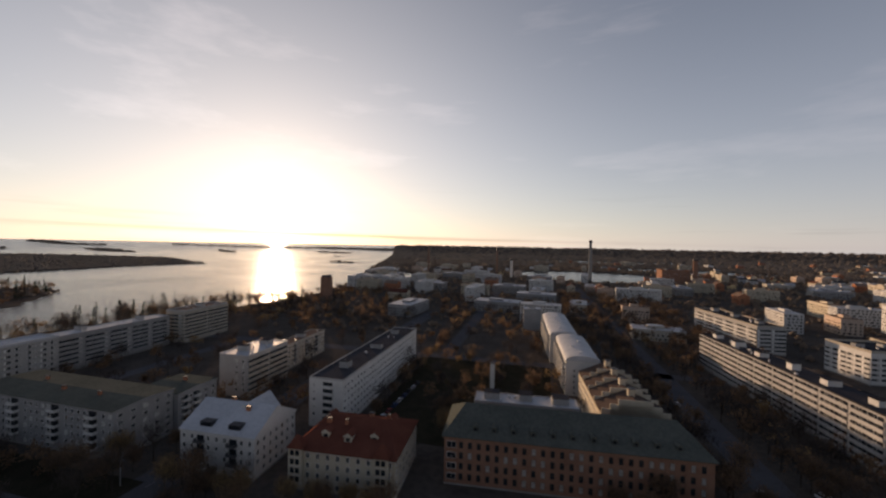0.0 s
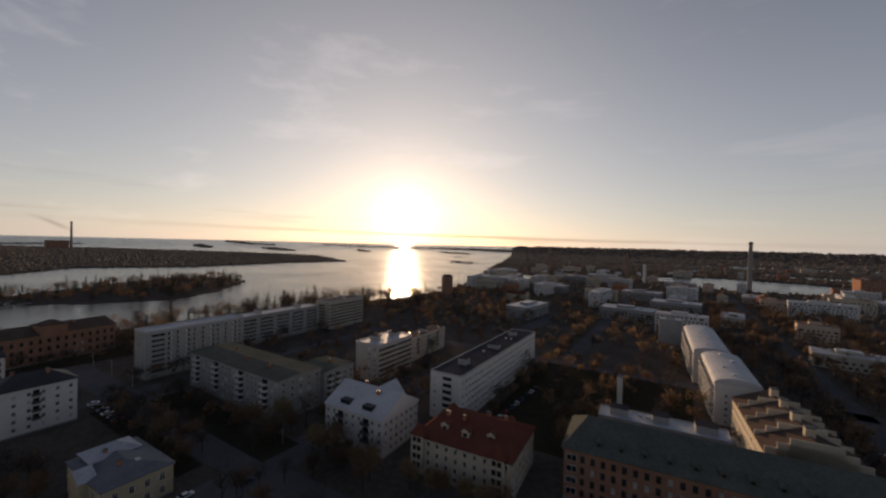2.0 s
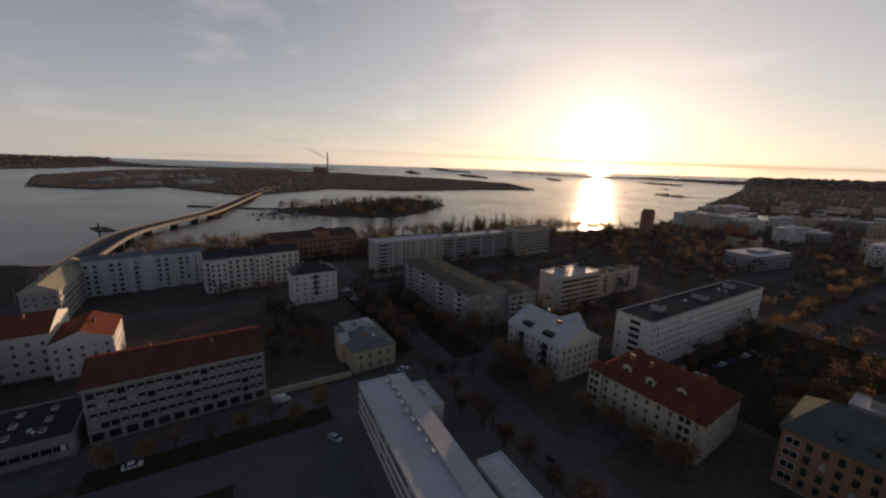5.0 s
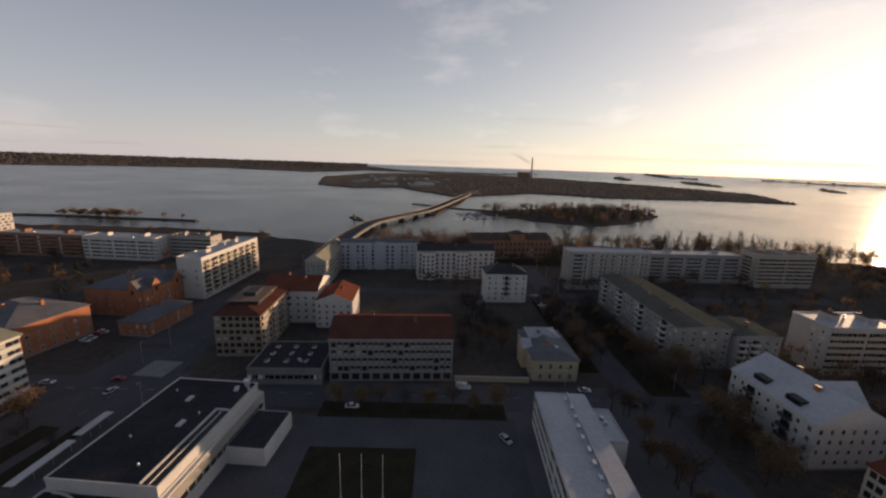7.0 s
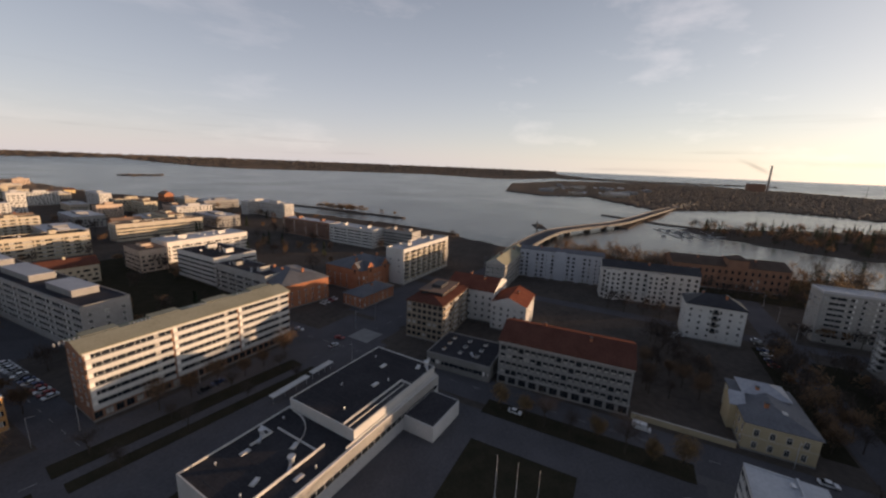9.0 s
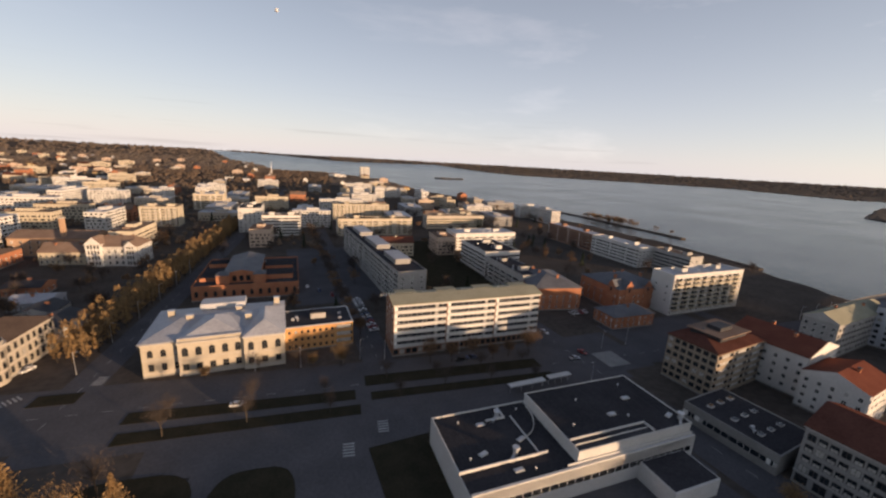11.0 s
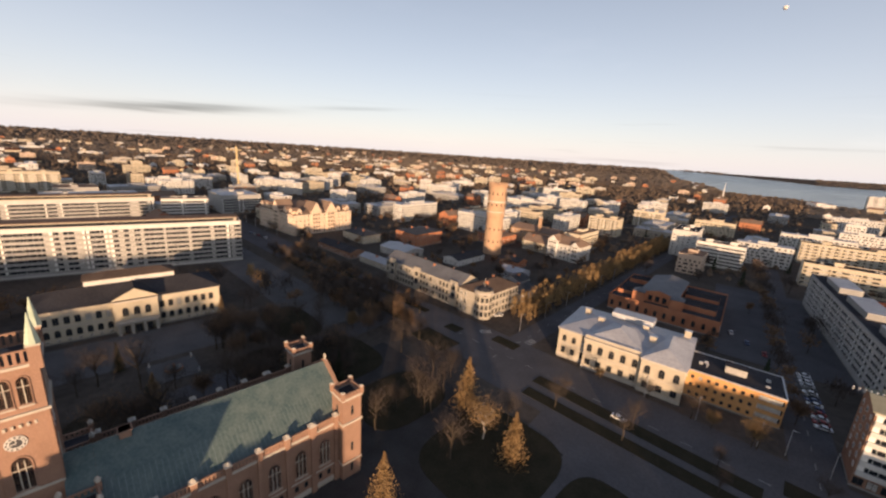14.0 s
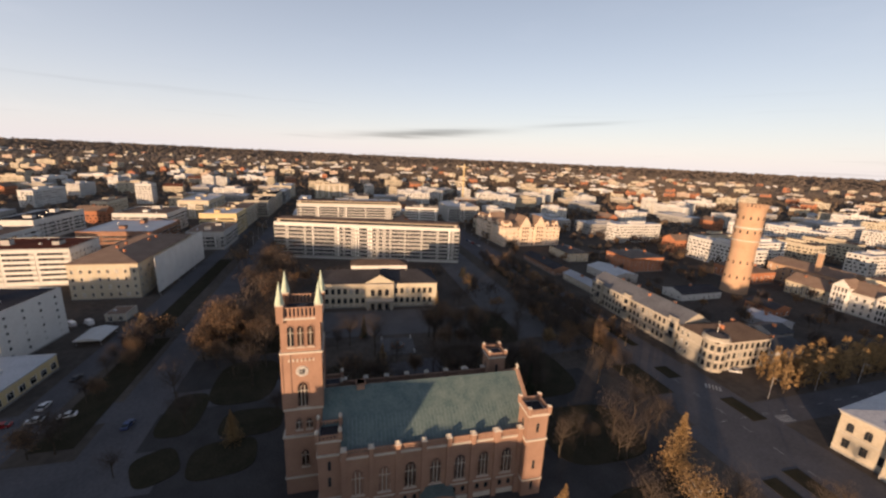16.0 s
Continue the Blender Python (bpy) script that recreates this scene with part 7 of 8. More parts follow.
road_top.part("roadway", br)
rail.part("railing", br)
for a, d in pillars:
    Mesh(M["concrete"]).box(-0.7, -4.5, -5, 0.7, 4.5, a.z - 1.0).part("pier", br, m=pose(a.x, a.y, 0, 0, 0, math.degrees(math.atan2(d.y, d.x))))


def mole(name, label, pts, width, top, mat="concrete"):
    q = Mesh(M[mat])
    for a, c in zip(pts, pts[1:]):
        a, c = Vector((*a, 0)), Vector((*c, 0))
        d = (c - a).normalized()
        n_ = Vector((-d.y, d.x, 0)) * width / 2
        q.solid([a - n_ * 1.6 - Vector((0, 0, 5)), c - n_ * 1.6 - Vector((0, 0, 5)), c + n_ * 1.6 - Vector((0, 0, 5)), a + n_ * 1.6 - Vector((0, 0, 5))], [a - n_ + Vector((0, 0, top)), c - n_ + Vector((0, 0, top)), c + n_ + Vector((0, 0, top)), a + n_ + Vector((0, 0, top))])
    return setting(name, q, label, "breakwater")


mole("breakwater_1", "long dark stone breakwater in the bay", [(-478, -620), (-486, -480), (-480, -380), (-476, -303)], 7, 0.6, "soil")
mole("breakwater_2", "harbour wall along the shore", [(-418, -310), (-400, -180)], 6, 0.5, "soil")
mole("breakwater_3", "stone spit sheltering the marina", [(-770, -50), (-700, 50), (-690, 95)], 9, 0.5, "soil")
mole("breakwater_4", "causeway with road beside the bridge", [(-980, 70), (-800, 40), (-690, 5), (-600, -10)], 12, 0.4, "soil")
for i in range(6):
    a = 40 + 14 * i
    mole("jetty", "floating timber jetty of the marina", [(-560 - 8 * i, 60 + 12 * i), (-640 - 8 * i, 30 + 12 * i)], 2.2, -0.6, "concrete")
r = thing("beacon", "small dark harbour beacon on a rock", "beacon", pose(-528, -117, -0.4))
Mesh(M["dark_metal"], M["white"]).tube(0, 0, 0, 6.5, 1.4, 0.9, 8).tube(0, 0, 6.5, 7.6, 1.3, 1.3, 8).tube(0, 0, 7.6, 8.6, 1.0, 0.1, 8).part("tower", r)


def stack(x, y, h, r0, r1, mat, label, band=None):
    t = thing("chimney_stack", label, "chimney", pose(x, y, 0))
    q = Mesh(M[mat], M["dark_metal"])
    q.tube(0, 0, -1, h, r0, r1, 18)
    q.part("shaft", t)
    Mesh(M["dark_metal"]).tube(0, 0, h - h * 0.06, h + 0.5, r1 * 1.25, r1 * 1.25, 18).part("cap", t)
    return t


stack(117, 945, 94, 4.4, 3.0, "concrete", "tall concrete chimney stack with dark wider top")
stack(-300, 1020, 75, 2.4, 1.6, "brick_brown", "slim dark brick chimney stack among town roofs")
stack(-112, 1050, 70, 2.2, 1.6, "brick_brown", "slim dark brick chimney stack")
stack(-66, 960, 44, 3.2, 3.0, "white", "stout white silo stack")
stack(333, 940, 56, 5.0, 4.6, "brick_brown", "broad brown boiler stack of a power house")
b = house("power_house", "brown brick power house beside its stack", 270, 950, 326, 990, 30, 0, "brick_brown")
b.flat_roof("roof_dark", "brick_brown", 2, 0.6).windows("S", 8, 4, 2, 3, 4, 6).done()
stack(-2820, 675, 150, 6.0, 4.2, "concrete", "tall power-station chimney on the far island")
b = house("power_station", "power-station boiler house on the far island", -2860, 580, -2790, 660, 46, 0, "brick_brown")
b.flat_roof("roof_dark", "dark_metal", 2, 0.6).done()
stack(-2400, 930, 66, 1.0, 0.5, "dark_metal", "thin lattice radio mast on the island")
stack(-6, -1500, 50, 2.2, 0.3, "white", "thin white church spire down the shore")
r = thing("round_tower", "dark round residential tower by the shore", "tower", pose(-284, 468, 0))
Mesh(M["brick_brown"], M["dark_metal"]).tube(0, 0, 0, 30, 8, 8, 20).tube(0, 0, 30, 33, 6.5, 6, 20, 1).part("shaft", r)
r = thing("tower_crane", "yellow tower crane over the town", "crane", pose(640, -310, 0))
q = Mesh(M["yellow"])
q.box(-1, -1, 0, 1, 1, 62).box(-16, -0.8, 62, 34, 0.8, 63.2).box(-1, -1, 63, 1, 1, 68)
q.part("mast", r)
r = thing("sailing_boat", "small sailing boat with bare mast at anchor", "boat", pose(-660, 880, -0.9, 0, 0, 30))
q = Mesh(M["white"], M["dark_metal"])
q.solid([(-5, -0.8, 0), (4, -0.9, 0), (6.5, 0, 0.2), (4, 0.9, 0), (-5, 0.8, 0)], [(-5.5, -1.5, 1.4), (4, -1.7, 1.5), (8, 0, 1.8), (4, 1.7, 1.5), (-5.5, 1.5, 1.4)])
q.part("hull", r)
Mesh(M["metal"]).tube(0, 0, 1.2, 16, 0.14, 0.08, 6).box(-4.5, -0.1, 2.6, 0, 0.1, 2.8).part("mast", r)
boat = None
for i in range(26):
    x, y = -560 - 8 * (i % 6) - random.uniform(5, 75), 60 + 12 * (i % 6) - random.uniform(0, 28) + 3
    if boat is None:
        boat = thing("motor_boat", "small white motor boat moored at a jetty", "boat", pose(x, y, -0.9, 0, 0, 100), "boats in the marina")
        q = Mesh(M["white"], M["car_glass"])
        q.solid([(-2.5, -0.8, 0), (1.8, -0.8, 0), (3, 0, 0.1), (1.8, 0.8, 0), (-2.5, 0.8, 0)], [(-2.7, -1.1, 0.9), (2, -1.1, 1.0), (3.6, 0, 1.2), (2, 1.1, 1.0), (-2.7, 1.1, 0.9)])
        q.part("hull", boat)
        Mesh(M["white"], M["car_glass"]).box(-0.8, -0.7, 0.9, 1.2, 0.7, 1.9, 1).box(-0.9, -0.8, 1.9, 1.0, 0.8, 2.0).part("cabin", boat)
    else:
        copy_thing(boat, pose(x, y, -0.9, 0, 0, random.uniform(60, 140)))

# flagpoles, street lamps
for y in (-21, -16, -11):
    r = thing("flagpole", "white flagpole standing on a dark lawn", "flagpole", pose(-75.5, y, 0.1), "three flagpoles")
    Mesh(M["white"]).tube(0, 0, 0, 12, 0.11, 0.05, 8).tube(0, 0, 12, 12.25, 0.12, 0.02, 8).part("pole", r)
    Mesh(M["concrete"]).box(-0.3, -0.3, 0, 0.3, 0.3, 0.35).part("base", r)
lamp = thing("street_lamp", "grey street lamp with curved arm beside the road", "street lamp", pose(-108, -92, 0), "street lamps")
Mesh(M["metal"]).tube(0, 0, 0, 8.5, 0.11, 0.07, 8).part("pole", lamp)
Mesh(M["metal"]).box(-0.05, -0.05, 8.4, 1.6, 0.05, 8.5).part("arm", lamp)
Mesh(M["dark_metal"], M["white"]).box(1.2, -0.16, 8.32, 2.0, 0.16, 8.48).part("lamp_head", lamp)
for i in range(60):
    rx0, ry0, rx1, ry1, rw = ROADS[i % 11]
    t = ((i * 0.37) % 1.0)
    ln = math.hypot(rx1 - rx0, ry1 - ry0)
    nx, ny = -(ry1 - ry0) / ln, (rx1 - rx0) / ln
    x, y = rx0 + (rx1 - rx0) * t + nx * (rw / 2 + 0.6), ry0 + (ry1 - ry0) * t + ny * (rw / 2 + 0.6)
    if not any(abs((x - fx)) < fw and abs((y - fy)) < fd for fx, fy, fw, fd, fa in FOOT):
        copy_thing(lamp, pose(x, y, 0, 0, 0, math.degrees(math.atan2(-ny, -nx))))


# ---------------------------------------------------------------- cars
def make_car(tone, x, y, ang, van=False):
    word = tone.replace("paint_", "")
    c = thing("van" if van else "car", word + (" delivery van" if van else " car") + " standing on the asphalt street", "van" if van else "car", pose(x, y, 0.05, 0, 0, ang), "parked cars")
    q = Mesh(M[tone])
    if van:
        q.solid([(-2.6, -0.95, 0.35), (2.6, -0.95, 0.35), (2.6, 0.95, 0.35), (-2.6, 0.95, 0.35)], [(-2.6, -0.95, 1.1), (2.6, -0.92, 1.0), (2.6, 0.92, 1.0), (-2.6, 0.95, 1.1)], 0, None, True)
        q.solid([(-2.6, -0.95, 1.1), (2.1, -0.93, 1.05), (2.1, 0.93, 1.05), (-2.6, 0.95, 1.1)], [(-2.55, -0.88, 2.4), (1.2, -0.85, 2.35), (1.2, 0.85, 2.35), (-2.55, 0.88, 2.4)])
    else:
        q.solid([(-2.15, -0.85, 0.32), (2.15, -0.85, 0.32), (2.15, 0.85, 0.32), (-2.15, 0.85, 0.32)], [(-2.2, -0.88, 0.9), (2.1, -0.84, 0.8), (2.1, 0.84, 0.8), (-2.2, 0.88, 0.9)], 0, None, True)
        q.solid([(-1.0, -0.72, 1.36), (0.5, -0.72, 1.36), (0.5, 0.72, 1.36), (-1.0, 0.72, 1.36)], [(-0.9, -0.66, 1.45), (0.35, -0.66, 1.45), (0.35, 0.66, 1.45), (-0.9, 0.66, 1.45)])
    q.part("body", c)
    g = Mesh(M["car_glass"])
    if van:
        g.solid([(1.25, -0.9, 1.1), (2.12, -0.9, 1.08), (2.12, 0.9, 1.08), (1.25, 0.9, 1.1)], [(0.7, -0.86, 2.1), (1.36, -0.86, 2.1), (1.36, 0.86, 2.1), (0.7, 0.86, 2.1)])
    else:
        g.solid([(-1.75, -0.82, 0.86), (1.1, -0.82, 0.82), (1.1, 0.82, 0.82), (-1.75, 0.82, 0.86)], [(-1.0, -0.71, 1.37), (0.5, -0.71, 1.37), (0.5, 0.71, 1.37), (-1.0, 0.71, 1.37)])
    g.part("cabin_glass", c)
    wheel = Mesh(M["rubber"], M["metal"])
    n_ = 12
    for y0_, y1_, r_, mm in ((-0.11, 0.11, 0.32, 0), (-0.13, 0.13, 0.18, 1)):
        a_ = [2 * math.pi * i / n_ for i in range(n_)]
        wheel.solid([(r_ * math.cos(t), y0_, r_ * math.sin(t)) for t in a_], [(r_ * math.cos(t), y1_, r_ * math.sin(t)) for t in a_], mm, None, True)
    d_ = wheel.data("wheel")
    for sx in (-1.3, 1.35):
        for sy in (-0.8, 0.8):
            child("wheel", d_, c, pose(sx * (1.2 if van else 1), sy, 0.30))
    for sy in (-0.6, 0.6):
        Mesh(M["white"]).box(0, -0.14, 0, 0.05, 0.14, 0.12).part("headlight", c, m=pose(2.58 if van else 2.12, sy, 0.62))
        Mesh(M["paint_red"]).box(-0.05, -0.14, 0, 0, 0.14, 0.12).part("tail_light", c, m=pose(-2.6 if van else -2.18, sy, 0.72))
    return c


tones = ["paint_white", "paint_black", "paint_red", "paint_silver", "paint_blue"]
cars = {t: make_car(t, 300 + 6 * i, -165, -7) for i, t in enumerate(tones)}
van = make_car("paint_white", -122, 11, 90, True)
spots = [(-110, -26, 90), (-122, -111, 100), (-114, 69, 90), (-122, 55, 90), (-73, -123, -8), (-68, -122.6, -8), (79, -164, 60), (-114, -138, 80), (-115, -108, 170), (-119, -133, 95), (-96, 22, 30), (12, -120, 172), (150, -143, 172)]
spots += [(-41.5, -160 - 3.1 * i, 5) for i in range(14)] + [(-150 - 3.0 * i, -148, 80) for i in range(4)] + [(-196 - 5.6 * i, 62, 90) for i in range(6)] + [(-205 - 3 * i, 20 + 4 * i, 60) for i in range(7)]
spots += [(-66 + 0.3 * i, 150 + 6.2 * i, 90) for i in range(9)] + [(40 + 7 * i, 84, 2) for i in range(4)] + [(128, 60 + 7 * i, 95) for i in range(4)] + [(-30 + 6 * i, -212 - 9 * (i % 5), 90) for i in range(3)]
spots += [(118, 43, -8), (150, 66, -8), (135, 68, -8), (-60, 72, 3), (20, 79, 183), (-118, 130, 90), (-114, 190, 90), (70, 140, 92), (68, 210, 92), (96, 120, 20), (92, 132, 20), (88, 144, 20), (84, 128, 20)]
copy_thing(van, pose(199, 86, 0.05, 0, 0, 40))
copy_thing(van, pose(199, 80, 0.05, 0, 0, 40))
for i, (x, y, a) in enumerate(spots):
    copy_thing(cars[tones[(i * 7 + i // 3) % 5 if i % 3 else 0]], pose(x, y, 0.05, 0, 0, a))


# ---------------------------------------------------------------- trees
rng = np.random.default_rng(7)


def scatter_leaves(name, centres, size, material, thin=1.0):
    """Many small free leaves or twigs, three-cornered, each an island of its own."""
    n = len(centres)
    a = rng.normal(size=(n, 3))
    a /= np.linalg.norm(a, axis=1, keepdims=True)
    if thin < 0.3:
        a[:, 2] = np.abs(a[:, 2]) * 1.6      # twigs strive upwards
    c = np.cross(a, rng.normal(size=(n, 3)))
    c /= np.linalg.norm(c, axis=1, keepdims=True)
    s = size * rng.uniform(0.6, 1.4, (n, 1))
    a, c = a * s, c * s * thin
    v = np.stack([centres - a - c, centres - a * 0.8 + c, centres + a * 1.1], 1).reshape(-1, 3)
    me = bpy.data.meshes.new(name)
    me.from_pydata(v.tolist(), [], np.arange(3 * n).reshape(-1, 3).tolist())
    me.materials.append(material)
    return me


def limb(q, p0, p1, r0, r1, n=6):
    p0, p1 = Vector(p0), Vector(p1)
    d = (p1 - p0).normalized()
    u = d.orthogonal().normalized()
    w = d.cross(u)
    ring = lambda p, r: [p + (u * math.cos(2 * math.pi * i / n) + w * math.sin(2 * math.pi * i / n)) * r for i in range(n)]
    q.solid(ring(p0, r0), ring(p1, r1))


def tree(kind, h, label):
    t = thing("tree", label, "tree", pose(0, 0, -300), "trees of the town")
    q = Mesh(M["birch" if kind == "birch" else "bark"])
    top = h * (0.95 if kind in ("spruce", "larch", "slim") else 0.6)
    r0 = h * 0.016 + 0.06
    limb(q, (0, 0, -0.2), (0.02 * h * rng.normal(), 0.02 * h * rng.normal(), top * 0.5), r0, r0 * 0.7)
    limb(q, (0, 0, top * 0.45), (0.02 * h * rng.normal(), 0.02 * h * rng.normal(), top), r0 * 0.7, r0 * 0.15)
    ends = []
    if kind in ("bare", "gold", "birch", "brown"):
        for i in range(11):
            a, z = 2.4 * i + rng.uniform(0, 0.5), h * rng.uniform(0.34, 0.66)
            ln = h * rng.uniform(0.24, 0.38)
            e = Vector((math.cos(a) * ln * 0.72, math.sin(a) * ln * 0.72, z + ln * 0.9))
            limb(q, (0, 0, z), e, r0 * 0.5, r0 * 0.14, 5)
            ends.append(e)
            for k in range(3):
                f = Vector((0, 0, z)).lerp(e, rng.uniform(0.4, 0.9))
                g = f + Vector(rng.normal(size=3)) * h * 0.07 + Vector((0, 0, h * 0.07))
                limb(q, f, g, r0 * 0.14, r0 * 0.04, 4)
                ends.append(g)
    q.part("trunk", t)
    if kind == "slim":
        n = 2400
        z = h * (0.16 + 0.84 * rng.uniform(0, 1, n))
        u = z / h
        r = h * 0.15 * np.sin(np.clip((u - 0.1) / 0.9, 0, 1) * math.pi) ** 0.6 * np.sqrt(rng.uniform(0.02, 1, n)) * (0.75 + 0.35 * np.sin(z * 1.7))
        a = rng.uniform(0, 2 * math.pi, n)
        child("crown", scatter_leaves("crown", np.stack([r * np.cos(a), r * np.sin(a), z], 1), 0.2, M["leaf_gold"], 0.7), t)
    elif kind == "spruce" or kind == "larch":
        n = 2600
        z = h * (0.08 + 0.92 * rng.uniform(0, 1, n) ** 1.2)
        tier = 0.65 + 0.35 * np.abs(np.sin(z * 2.2))
        r = (h - z) * (0.24 if kind == "spruce" else 0.40) * tier * np.sqrt(rng.uniform(0.05, 1, n)) * (0.8 + 0.4 * np.sin(rng.uniform(0, 6.28, n) * 3))
        a = rng.uniform(0, 2 * math.pi, n)
        pts = np.stack([r * np.cos(a), r * np.sin(a), z - r * 0.25], 1)
        child("crown", scatter_leaves("crown", pts, 0.24, M["needle" if kind == "spruce" else "leaf_gold"], 0.6), t)
    else:
        n = {"bare": 1500, "gold": 2000, "birch": 1800, "brown": 1800}[kind]
        e = np.array([tuple(p) for p in ends])
        pts = e[rng.integers(0, len(e), n)] + rng.normal(size=(n, 3)) * h * np.array([0.10, 0.10, 0.09])
        if kind == "bare":
            child("crown", scatter_leaves("crown", pts[:1000], 0.7, M["twig"], 0.04), t)
        else:
            child("crown", scatter_leaves("crown", pts, 0.19, M["leaf_gold" if kind in ("gold", "birch") else "leaf_brown"], 0.75), t)
            child("twig_mass", scatter_leaves("twig_mass", pts[: n // 2] + rng.normal(size=(n // 2, 3)) * 0.3, 0.5, M["twig"], 0.07), t)["kind"] = "stuff"
    return t


kinds = {
    "bare": [tree("bare", h, "bare deciduous tree with fine brown twigs") for h in (11, 13, 15)],
    "brown": [tree("brown", h, "deciduous tree with thin rust-brown autumn leaves") for h in (9, 12)],
    "gold": [tree("gold", h, "deciduous tree with golden autumn leaves") for h in (8, 11)],
    "birch": [tree("birch", h, "pale-barked birch with sparse yellow leaves") for h in (12,)],
    "larch": [tree("larch", h, "tall golden larch with a pointed crown") for h in (17, 14)],
    "slim": [tree("slim", h, "slender avenue tree with golden-brown leaves") for h in (12, 10)],
    "spruce": [tree("spruce", h, "dark green spruce with a pointed crown") for h in (13, 16)],
}
PLANTED = []


def plant(kind, x, y, scale=1.0, z=0.0):
    PLANTED.append((kind, x, y, z, scale))


def free(x, y, gap=1.5, roads=True):
    for fx, fy, fw, fd, fa in FOOT:
        c, s = math.cos(radians(-fa)), math.sin(radians(-fa))
        dx, dy = x - fx, y - fy
        if abs(dx * c - dy * s) < fw + gap and abs(dx * s + dy * c) < fd + gap:
            return False
    if roads:
        for x0, y0, x1, y1, w in ROADS:
            dx, dy = x1 - x0, y1 - y0
            t = max(0, min(1, ((x - x0) * dx + (y - y0) * dy) / (dx * dx + dy * dy)))
            if math.hypot(x - x0 - t * dx, y - y0 - t * dy) < w / 2 + 0.5:
                return False
    return True


# avenue of golden trees, two rows
for i in range(50):
    y = -167 - 5.6 * i
    for off in (0, 4.5, 9):
        plant("slim", 65.5 + off + (y + 150) * 0.122 + random.uniform(-1, 1), y + random.uniform(-1.5, 1.5), random.uniform(0.95, 1.3))
# churchyard larches and birches
for k, x, y, s in (("larch", 46.6, -49.6, 0.95), ("larch", 31, -82, 1.08), ("larch", 51.5, -91, 1.35), ("larch", 169, -71, 0.75), ("birch", 41, -84, 0.95), ("bare", 44, -72, 0.9), ("bare", 60, -84, 0.9), ("bare", 38, -93, 0.8), ("larch", 118, -30, 1.0), ("spruce", 116, -28, 0.9), ("spruce", 151, -30, 0.85), ("gold", 120, -104, 0.9), ("brown", 110, -104, 0.9),
                   ("spruce", 98, -82, 0.95), ("spruce", 92, -74, 0.8), ("gold", 126, -108, 0.6), ("gold", -12, -135, 0.7), ("gold", -22, -133.5, 0.8), ("larch", 54, 24, 0.7), ("bare", 108, 4, 0.9)):
    plant(k, x, y, s)
for i in range(125):      # park round the church and along the yellow hall
    x, y = random.uniform(90, 178), random.uniform(-130, 45)
    if free(x, y, 3) and not (y > 0 and x < 146) and not (128 < x < 152 and -56 < y < -28) and not (70 < x < 96 and -20 < y < 20) and not (150 < x < 184 and -84 < y < -8):
        plant(random.choice(("bare", "bare", "bare", "brown")), x, y, random.uniform(0.8, 1.15))
for i in range(120):       # tall brown trees beside the road by the hall
    x, y = random.uniform(150, 310), random.uniform(-2, 30)
    if free(x, y + (x - 150) * 0.05, 1):
        plant(random.choice(("brown", "bare", "brown", "bare")), x, y, random.uniform(1.05, 1.45))
for i in range(44):        # bare trees between the church and the hall
    x, y = random.uniform(96, 152), random.uniform(-88, -2)
    if free(x, y, 2) and math.hypot(x - 140, y + 42) > 11:
        plant(random.choice(("bare", "bare", "bare", "brown")), x, y, random.uniform(0.8, 1.15))
for i in range(16):        # dark rows on both sides of that road
    x = random.uniform(84, 180)
    for y in (61 - (x - 115) * 0.11 + random.uniform(-1.5, 1.5), 56 - (x - 115) * 0.11 + random.uniform(-2, 2)):
        if free(x, y, 1):
            plant(random.choice(("bare", "bare", "brown")), x, y, random.uniform(0.6, 0.9))
for k, x, y, s in (("larch", 102.2, 15.3, 0.7), ("bare", 125, 33, 0.9), ("bare", 112, 28, 0.9), ("bare", 98, 40, 0.6), ("gold", 184, 57, 0.8), ("bare", 128, 12, 1.0), ("bare", 136, 18, 1.0), ("bare", 140, 8, 1.1), ("brown", 143, 24, 0.9)):
    plant(k, x, y, s)
for i in range(5):         # the churchyard corner by the crossing
    x, y = random.uniform(30, 76), random.uniform(-106, -66)
    if free(x, y, 2) and math.hypot(x - 51, y + 91) > 5 and math.hypot(x - 31, y + 82) > 5:
        plant("bare", x, y, random.uniform(0.7, 1.1))
street_rows = [(-98, -111, -28, -120, 4, ("bare",)), (-24, -114, 40, -123, 3, ("bare",)), (-98, -101, -28, -110, 4, ("bare",)), (-24, -106, 40, -114, 3, ("bare",)), (-30, -134, 30, -140, 4, ("gold", "bare", "bare")),
                              (105, -124, 250, -142, 34, ("bare", "bare", "brown")), (108, -137, 245, -156, 30, ("bare", "brown")), (110, -112, 175, -121, 14, ("bare", "brown")), (212, -90, 232, 0, 22, ("brown", "brown", "bare")), (180, -100, 214, -108, 8, ("gold", "bare")), (-109, -34, -109, 24, 8, ("bare", "gold")), (-205, 62, -135, 62, 10, ("bare", "brown")), (-205, 86, -120, 86, 12, ("bare", "brown"))]
